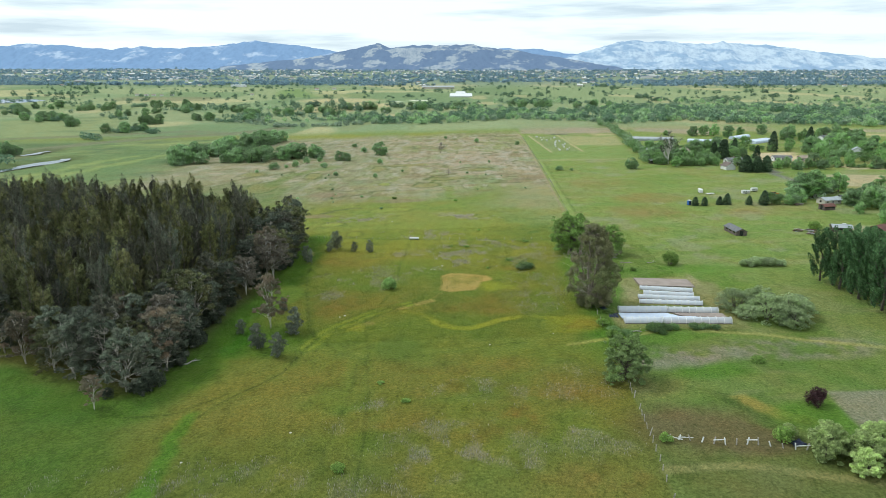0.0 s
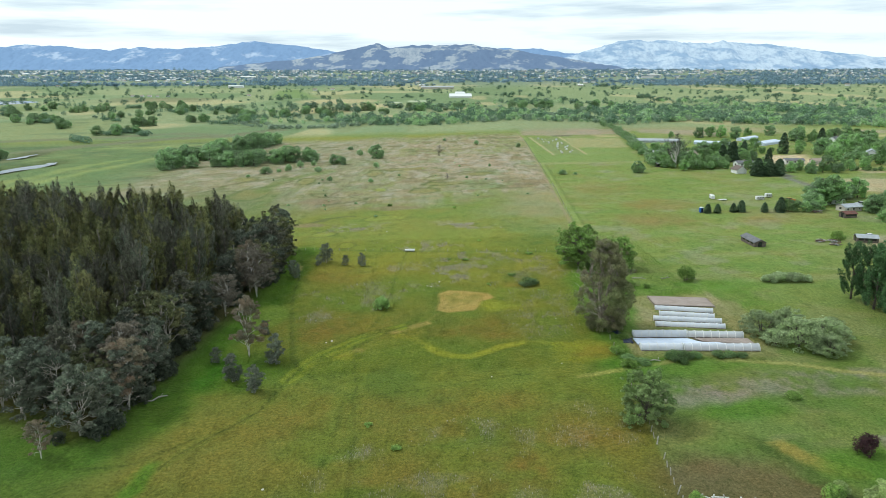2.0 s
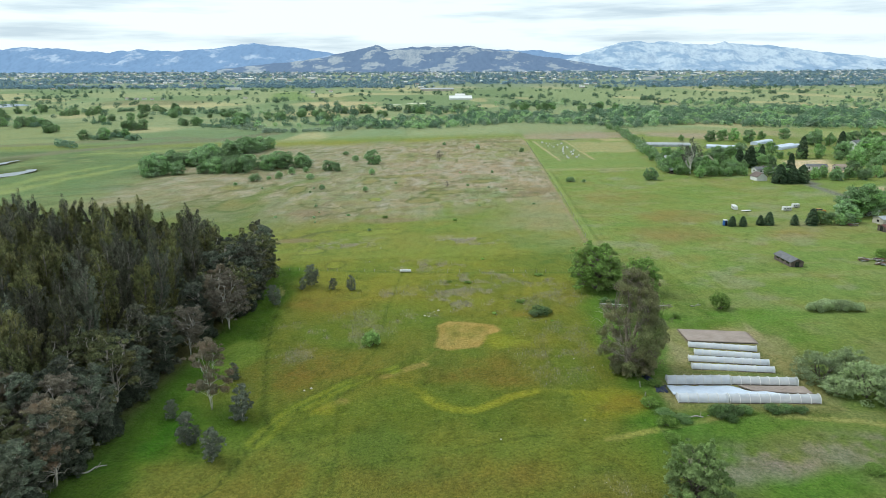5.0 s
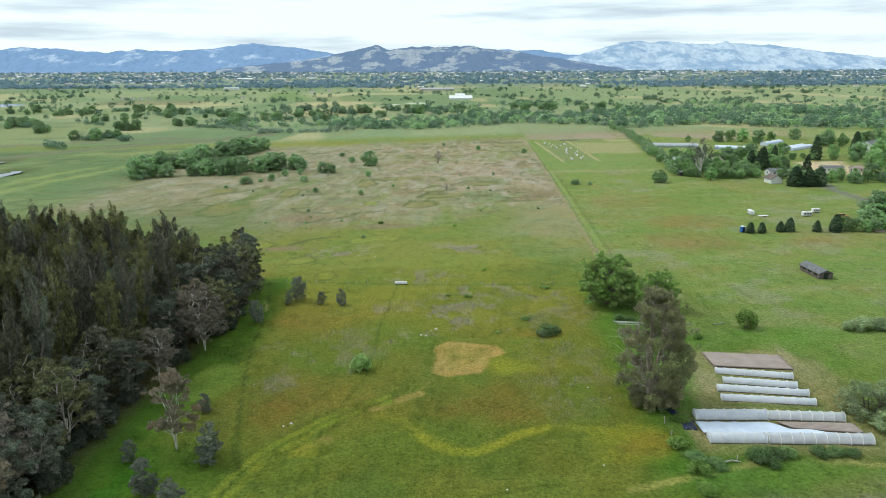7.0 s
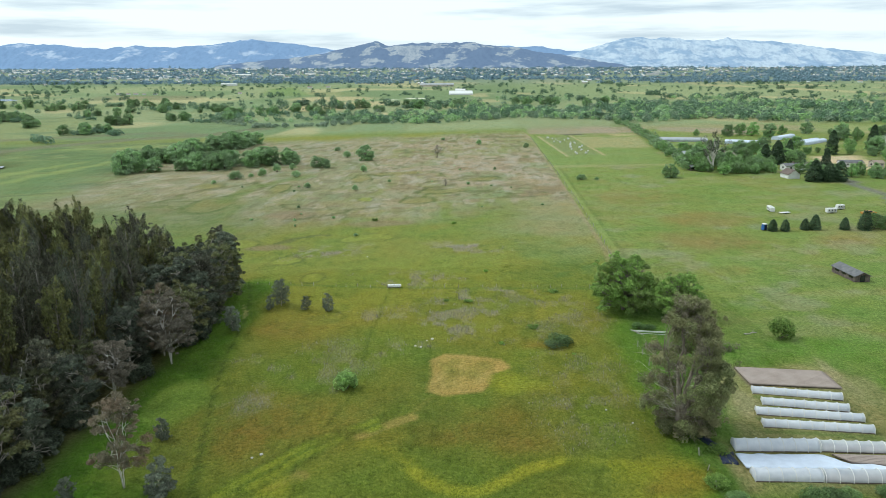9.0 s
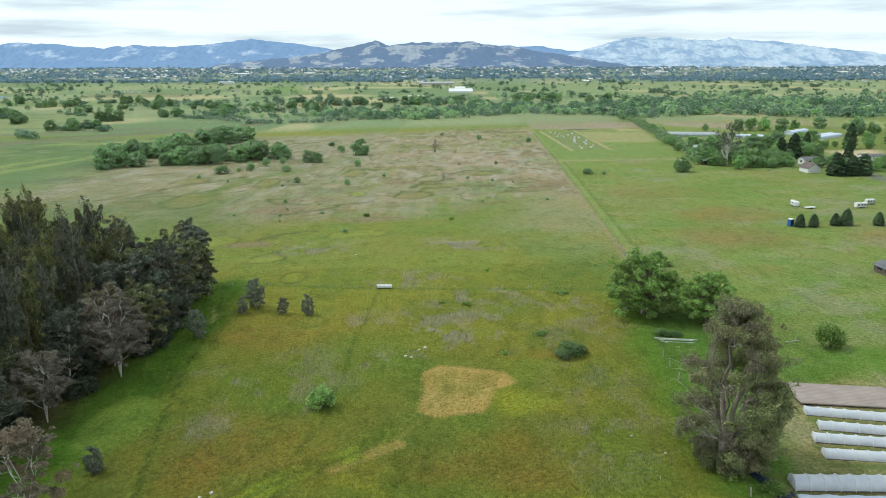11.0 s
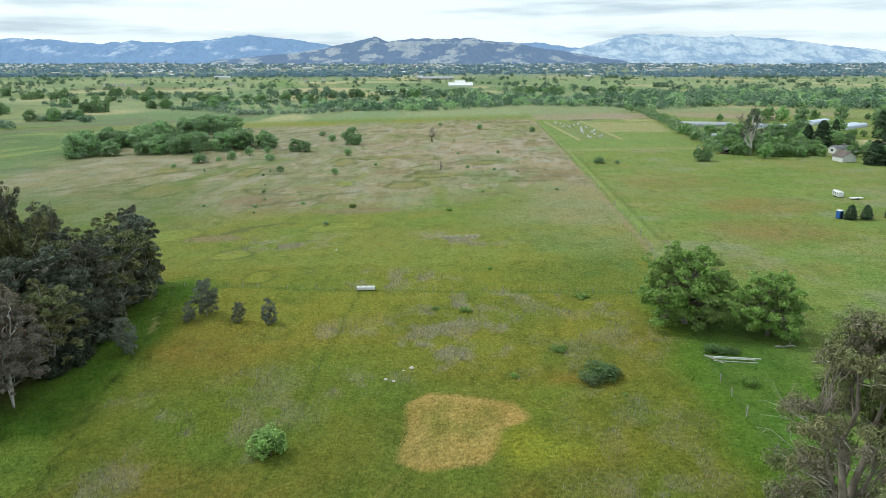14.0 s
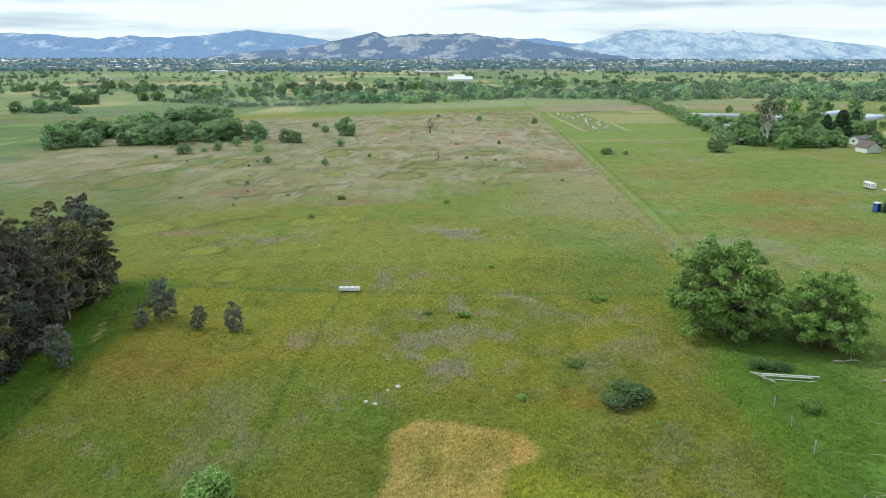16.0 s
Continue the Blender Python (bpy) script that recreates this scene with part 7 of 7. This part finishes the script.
for i, (x, y, s) in enumerate(((192, 322, 1.35), (197, 320, 1.42), (201, 327, 1.2), (187, 318, 0.9), (173, 306, 0.55), (177, 305, 0.5), (181, 306, 0.55), (185, 308, 0.6), (170, 307, 0.6), (206, 303, 0.8), (212, 298, 0.9), (216, 306, 0.8), (220, 312, 0.9),
                               (205, 292, 0.7), (226, 300, 1.0), (210, 332, 0.9), (218, 335, 1.0), (220, 471, 0.8), (226, 468, 0.7), (164, 462, 0.8), (170, 458, 0.7), (176, 455, 0.75), (182, 452, 0.8), (188, 450, 0.7), (194, 452, 0.6), (200, 450, 0.7), (172, 472, 0.9),
                               (180, 470, 0.8), (192, 468, 0.9), (198, 476, 0.8), (168, 480, 0.9), (178, 500, 1.0), (190, 510, 1.0), (204, 500, 0.9), (216, 510, 0.9), (160, 470, 0.8), (228, 520, 1.0), (240, 515, 0.9), (250, 520, 1.0), (235, 410, 0.7), (243, 412, 0.7), (225, 415, 0.7),
                               (251, 410, 0.7), (280, 470, 1.0), (288, 478, 1.0), (296, 466, 0.9), (304, 484, 1.1), (316, 478, 1.0), (290, 500, 1.2), (310, 510, 1.2), (325, 520, 1.2), (340, 525, 1.2), (335, 480, 1.0), (330, 455, 1.0), (345, 465, 1.1), (318, 440, 0.9), (300, 425, 0.9), (285, 410, 0.8),
                               (315, 405, 0.9), (330, 415, 0.9), (270, 600, 1.1), (262, 612, 1.1), (255, 618, 1.0), (310, 575, 1.2), (320, 590, 1.2), (240, 335, 0.8), (250, 330, 0.8), (222, 345, 0.8), (360, 500, 1.2), (375, 520, 1.2), (355, 550, 1.2), (240, 300, 1.0), (248, 310, 1.0), (197, 262, 0.7), (203, 270, 0.8))):
    put((GARDEN[i % 2] if i % 3 else MID[i % 4]), x, y, s * (1.2 if i % 3 else 0.9), i * 37)

for i, (x, y, s) in enumerate(((168, 439, 0.7), (171, 436, 0.62), (174, 437, 0.75), (177, 434, 0.7), (180, 435, 0.62), (183.5, 432, 0.65), (162, 441, 0.6), (158, 445, 0.7), (164, 450, 0.9), (187, 437, 0.7), (191, 436, 0.6), (220, 466, 0.9))):
    put(GARDEN[i % 2], x, y, s, i * 53)
rv = random.Random(41)
kept = []
for _ in range(600):
    x, y = rv.uniform(160, 380), rv.uniform(405, 625)
    clear_of = all(abs(x - a) > w or abs(y - b) > d for a, b, w, d in ((193, 416, 9, 12), (211, 447, 10, 12), (186, 480, 9, 10), (172, 492, 9, 10), (245, 462, 26, 34), (197, 582, 34, 34), (238, 555, 30, 34), (280, 570, 30, 36), (218, 420, 12, 40), (323, 540, 8, 12), (307, 470, 8, 10)))
    if y < 430 and x < 205 or not clear_of or any((x - a) ** 2 + (y - b) ** 2 < 60 for a, b in kept):
        continue
    kept.append((x, y))
    put(rv.choice(GARDEN * 2 + MID[:1]), x, y, rv.uniform(0.55, 1.05), rv.uniform(0, 360))
    if len(kept) > 95:
        break
for _ in range(300):
    x, y = rv.uniform(158, 262), rv.uniform(428, 545)
    if any(abs(x - a) < w and abs(y - b) < d for a, b, w, d in ((210, 444, 9, 11), (194, 418, 8, 12), (186, 480, 7, 8), (172, 492, 7, 8), (248, 462, 24, 32))) or any((x - a) ** 2 + (y - b) ** 2 < 34 for a, b in kept) or y > 545 - (x - 158) * 0.25:
        continue
    kept.append((x, y))
    put(rv.choice(GARDEN), x, y, rv.uniform(0.45, 0.85), rv.uniform(0, 360), rv.uniform(0.75, 1.1))
for k in range(26):
    put(rv.choice(GARDEN + SMALL[:1]), 216 + 3.0 * k + rv.uniform(-1, 1), 424 - 0.5 * k + rv.uniform(-3, 3), rv.uniform(0.3, 0.55), rv.uniform(0, 360))
for x, y in ((205, 300), (211, 291), (219, 297), (226, 306), (214, 312), (230, 290), (198, 283), (207, 278), (236, 298), (222, 280), (216, 268), (205, 262), (228, 266), (196, 255), (210, 250)):
    put(rv.choice(GARDEN + MID[:1]), x, y, rv.uniform(0.6, 0.95), rv.uniform(0, 360))

# ---------------------------------------------------------------- fences and debris
def post_mesh():
    return Shape().box(-0.07, -0.07, -0.3, 0.07, 0.07, 1.35, bevel=0.02).mesh("post", POST_WOOD)


POST = post_mesh()
WIRE = plain("rusty_wire", (0.22, 0.18, 0.15), None, 0.9)


def wire_fence(label, pts, gap, seed, lean=6, keep=1.0, size=1.0):
    ob = thing("fence", label, "fence")
    r = random.Random(seed)
    for (ax, ay), (bx, by) in zip(pts, pts[1:]):
        ln = math.hypot(bx - ax, by - ay)
        n = max(int(ln / gap), 1)
        for i in range(n):
            if r.random() > keep:
                continue
            k = (i + r.uniform(-0.1, 0.1)) / n
            x, y = ax + (bx - ax) * k, ay + (by - ay) * k
            p = new("post", POST)
            p.parent = ob
            p.matrix_basis = pose(x, y, float(land(x, y)), r.uniform(-lean, lean), r.uniform(-lean, lean), r.uniform(0, 90)) @ Matrix.Scale(size * r.uniform(0.8, 1.15), 4)
        for z in (0.55, 1.0):
            m = 6
            line = Shape()
            line.tube([(ax + (bx - ax) * i / m, ay + (by - ay) * i / m, float(land(ax + (bx - ax) * i / m, ay + (by - ay) * i / m)) + z) for i in range(m + 1)], [0.006] * (m + 1), 4)
            part("wire", line, WIRE, ob)


wire_fence("old leaning wire fence with silvered posts", [(51.3, 120.5), (50.4, 108), (49.7, 100.8), (48.8, 92), (47.6, 83), (46, 66)], 2.4, 1, 14, 0.9, 1.1)
wire_fence("old leaning wire fence through tall grass", [(51.5, 125), (55, 170), (57.6, 214)], 4.5, 2, 10, 0.7)
wire_fence("low wire fence across the meadow", [(-40, 263.4), (-3, 256.6), (30, 253), (59, 249.8)], 3.4, 3, 3, 0.8, 0.8)
wire_fence("long wire fence between meadow and pasture", [(62.5, 242), (70.4, 291), (77, 380), (82.5, 475), (92, 645)], 6, 4, 3, 0.9)
wire_fence("wire fence along the pasture's north side", [(140, 438), (165, 425), (192, 404)], 6, 5, 4, 0.9)


def log_fence():
    """Broken white rail fence: leaning posts, crossed rails and gaps."""
    ob = thing("rail_fence", "broken whitewashed rail fence with crossed rails and gaps", "fence")
    r = random.Random(5)
    for i in range(13):
        k = i / 12
        x, y = 52.6 + 23.4 * k, 98.9 - 4.6 * k + math.sin(i) * 0.4
        z = float(land(x, y))
        part("post", Shape().box(-0.09, -0.09, -0.2, 0.09, 0.09, r.uniform(0.9, 1.5), pose(x, y, z, r.uniform(-14, 14), r.uniform(-20, 20), 0)), WHITE if i % 2 else POST_WOOD, ob)
        if i in (0, 1, 4, 7, 11):
            part("rail", Shape().box(-0.2, -0.06, 0, r.uniform(1.9, 2.6), 0.06, 0.14, pose(x, y, z + r.uniform(0.4, 0.9), 0, r.uniform(-16, 12), r.uniform(-16, 6))), WHITE, ob)


log_fence()


def fallen_rail():
    ob = thing("fallen_railing", "fallen whitewashed picket railing in tall grass", "railing")
    m = on_land(58.2, 217.2, -9)
    part("rail", Shape().box(0, -0.05, 0.5, 8.2, 0.05, 0.60, m), WHITE, ob)
    part("rail", Shape().box(1.0, -0.85, 0.15, 7.6, -0.77, 0.24, m), WHITE, ob)
    pk = Shape().box(-0.06, -0.9, 0.2, 0.06, 0.05, 0.32).mesh("picket", WHITE)
    for i in range(15):
        p = new("picket", pk)
        p.parent, p.matrix_basis = ob, m @ pose(1.2 + i * 0.42, 0, 0.1, -18, 0, random.uniform(-6, 6))
    part("broken_rail", Shape().box(-3.6, -0.07, 0.2, 0.3, 0.07, 0.36, m @ pose(0, 0.3, 0.2, 0, 3, 125)), POST_WOOD, ob)


fallen_rail()
for x, y, t, ln, lab in ((72.5, 220.5, -5, 3.6, "pale fallen rail lying in grass"), (75.8, 214, -15, 4.4, "long pale fallen log in grass"), (-50, 140.3, 30, 4.2, "pale fallen branch below the grove"), (84.5, 214, 5, 3.2, "pale fallen log beside a bush"), (92, 212, 0, 3.0, "pale board lying in the pasture"), (62, 151.5, 10, 5, "grey fallen trunk by the tunnels")):
    s = Shape().tube(limb_path((-ln / 2, 0, 0.16), (ln / 2, 0.3, 0.2), np.random.default_rng(int(ln * 10)), 0.02, 6), [0.16, 0.15, 0.14, 0.12, 0.1, 0.05], 7)
    s.tube([(0.3, 0, 0.2), (0.9, 0.7, 0.5), (1.2, 1.2, 0.6)], [0.08, 0.06, 0.02], 5)
    solo("fallen_branch", s, POST_WOOD, lab, "log", flat=False).matrix_basis = on_land(x, y, t)


def rock(x, y, size, seed, label, material):
    r = np.random.default_rng(seed)
    bm = bmesh.new()
    bmesh.ops.create_icosphere(bm, subdivisions=2, radius=1)
    for v in bm.verts:
        v.co = Vector(v.co) * (1 + r.normal() * 0.12)
        v.co.z *= 0.55
    me = bpy.data.meshes.new("rock")
    bm.to_mesh(me)
    bm.free()
    me.materials.append(material)
    tagged(new("rock", me), label, "rock", "pale stones in the meadow").matrix_basis = on_land(x, y, seed * 40, size) @ pose(0, 0, 0.25)


for i, (x, y, s) in enumerate(((11.8, 217.0, 0.42), (10.6, 216.2, 0.25), (8.0, 213.2, 0.34), (9.2, 212.6, 0.30), (43.5, 181, 0.2), (47, 176, 0.2), (-16.5, 170, 0.3), (-17.8, 169, 0.25), (-19, 105.5, 0.25), (-37, 96, 0.25), (40, 152, 0.2), (23, 146, 0.2), (-10, 290, 0.3))):
    rock(x, y, s, i, "pale weathered stone lying in the grass", STONE)
for x, y, sx, sy, t in ((57.8, 168.5, 0.9, 2.4, 20), (58.8, 164.2, 1.2, 1.8, -10), (75.4, 96.4, 1.3, 1.0, 15)):
    s = Shape()
    g = [(i / 6 - 0.5, j / 6 - 0.5) for i in range(7) for j in range(7)]
    s.add([(a * 2 * sx, b * 2 * sy, 0.25 + 0.2 * math.sin(a * 9 + b * 7) - 0.25 * max(abs(a), abs(b)) * 2) for a, b in g], [(i * 7 + j, (i + 1) * 7 + j, (i + 1) * 7 + j + 1, i * 7 + j + 1) for i in range(6) for j in range(6)])
    tp = solo("tarpaulin", s, NAVY, "crumpled dark blue tarpaulin on the ground", "tarpaulin", flat=False)
    tp.modifiers.new("thickness", "SOLIDIFY").thickness = -0.12
    tp.matrix_basis = on_land(x, y, t)

# junk heaps by the farm
for x, y in ((155.3, 253), (158.3, 247.5), (160, 253), (181, 303)):
    r = random.Random(int(x * 7))
    heap = thing("scrap_heap", "heap of weathered boards and scrap metal", "scrap heap", "scrap heaps at the farm")
    heap.matrix_basis = on_land(x, y, 0)
    for i in range(9):
        part("board", Shape().box(-1.6, -0.18, 0, 1.6, 0.18, 0.16, pose(r.uniform(-1.2, 1.2), r.uniform(-1.0, 1.0), 0.1 + i * 0.09, 0, r.uniform(-6, 6), r.uniform(0, 180))), (OLD_WOOD, METAL, POST_WOOD, RED_ROOF)[i % 4], heap)
# beehive-like boxes on the garden plot
bx = Shape().box(-0.8, -0.6, 0, 0.8, 0.6, 1.0, bevel=0.05).mesh("box", WHITE)
r = random.Random(3)
for i in range(24):
    x, y = 104 + r.uniform(0, 17), 530 + i * 4.4 + r.uniform(-2, 2)
    b = tagged(new("garden_box", bx), "white wooden box on the garden plot", "box", "boxes on the garden plot")
    b.matrix_basis = on_land(x, y, r.uniform(0, 90), r.uniform(0.5, 1.0))

# ---------------------------------------------------------------- the distant town
def far_house(label, l, w, h, rise, wall_m, roof_m):
    ob = thing("town_building", label, "building", "buildings of the distant town")
    walls = Shape()
    v = [(a * l / 2, b * w / 2, z) for z in (-1, h) for a, b in ((-1, -1), (1, -1), (1, 1), (-1, 1))] + [(-l / 2, 0, h + rise), (l / 2, 0, h + rise)]
    walls.add(v, [(0, 1, 5, 4), (2, 3, 7, 6), (1, 2, 6, 9, 5), (3, 0, 4, 8, 7), (3, 2, 1, 0)])
    part("wall", walls, wall_m, ob)
    part("roof", roof_shape(l, w, h, rise, 0.5, 0.3), roof_m, ob)
    return ob


TOWN = [far_house("small white building of the distant town", 18, 12, 6, 3, WHITE, GREY_ROOF), far_house("small pale building of the distant town", 22, 12, 5, 3, CREAM, WHITE),
        far_house("long white commercial roof of the distant town", 46, 22, 6, 1.2, WHITE, WHITE), far_house("house with a brown roof of the distant town", 16, 11, 5, 3, WHITE, BRICK_WALL)]
rt = random.Random(17)
for i in range(285):
    y = 2100 + 1900 * rt.random() ** 0.7
    x = rt.uniform(-0.72, 0.72) * y
    if rt.random() < 0.5 and not -0.45 < x / y < 0.35:
        x *= 0.6
    put(TOWN[(2 if rt.random() < 0.12 else rt.choice((0, 1, 3)))], x, y, rt.uniform(0.4, 0.8), rt.uniform(-30, 30))
specks = Shape()
for i in range(1100):
    y = 2350 + 1650 * rt.random() ** 0.6
    x = rt.uniform(-0.72, 0.72) * y
    w, d, hh = rt.uniform(2.5, 6) * (5 if rt.random() < 0.05 else 1), rt.uniform(2.5, 5), rt.uniform(3.5, 6)
    m = on_land(x, y, rt.uniform(-40, 40))
    specks.box(-w, -d, -1, w, d, hh, m)
    specks.add([tuple(m @ Vector(p)) for p in ((-w - 0.5, -d - 0.5, hh), (w + 0.5, -d - 0.5, hh), (w + 0.5, d + 0.5, hh), (-w - 0.5, d + 0.5, hh), (-w, 0, hh + 2.5), (w, 0, hh + 2.5))], [(0, 1, 5, 4), (2, 3, 4, 5), (1, 2, 5), (3, 0, 4)])
solo("far_town", specks, TOWN_WALL, "pale roofs and walls of the distant town", "town", "", "stuff")
put(far_house("long low white packing shed before the distant town", 250, 34, 4.5, 1.5, WHITE, METAL), -1035, 2700, 1.0, 3)
put(far_house("long pale commercial roof at the town's edge", 170, 40, 5, 1.5, CREAM, WHITE), -1250, 3150, 1.0, 2)
put(TOWN[2], -560, 2060, 0.9, 3)
for x, y, s, t in ((-600, 1530, 0.5, 10), (-618, 1535, 0.45, -20), (-640, 1540, 0.5, 5), (-580, 1522, 0.4, 30), (-560, 1528, 0.45, 0), (-395, 1560, 0.5, 10), (-300, 1860, 0.7, 5), (-260, 1900, 0.6, 0)):
    put(TOWN[3], x, y, s, t)
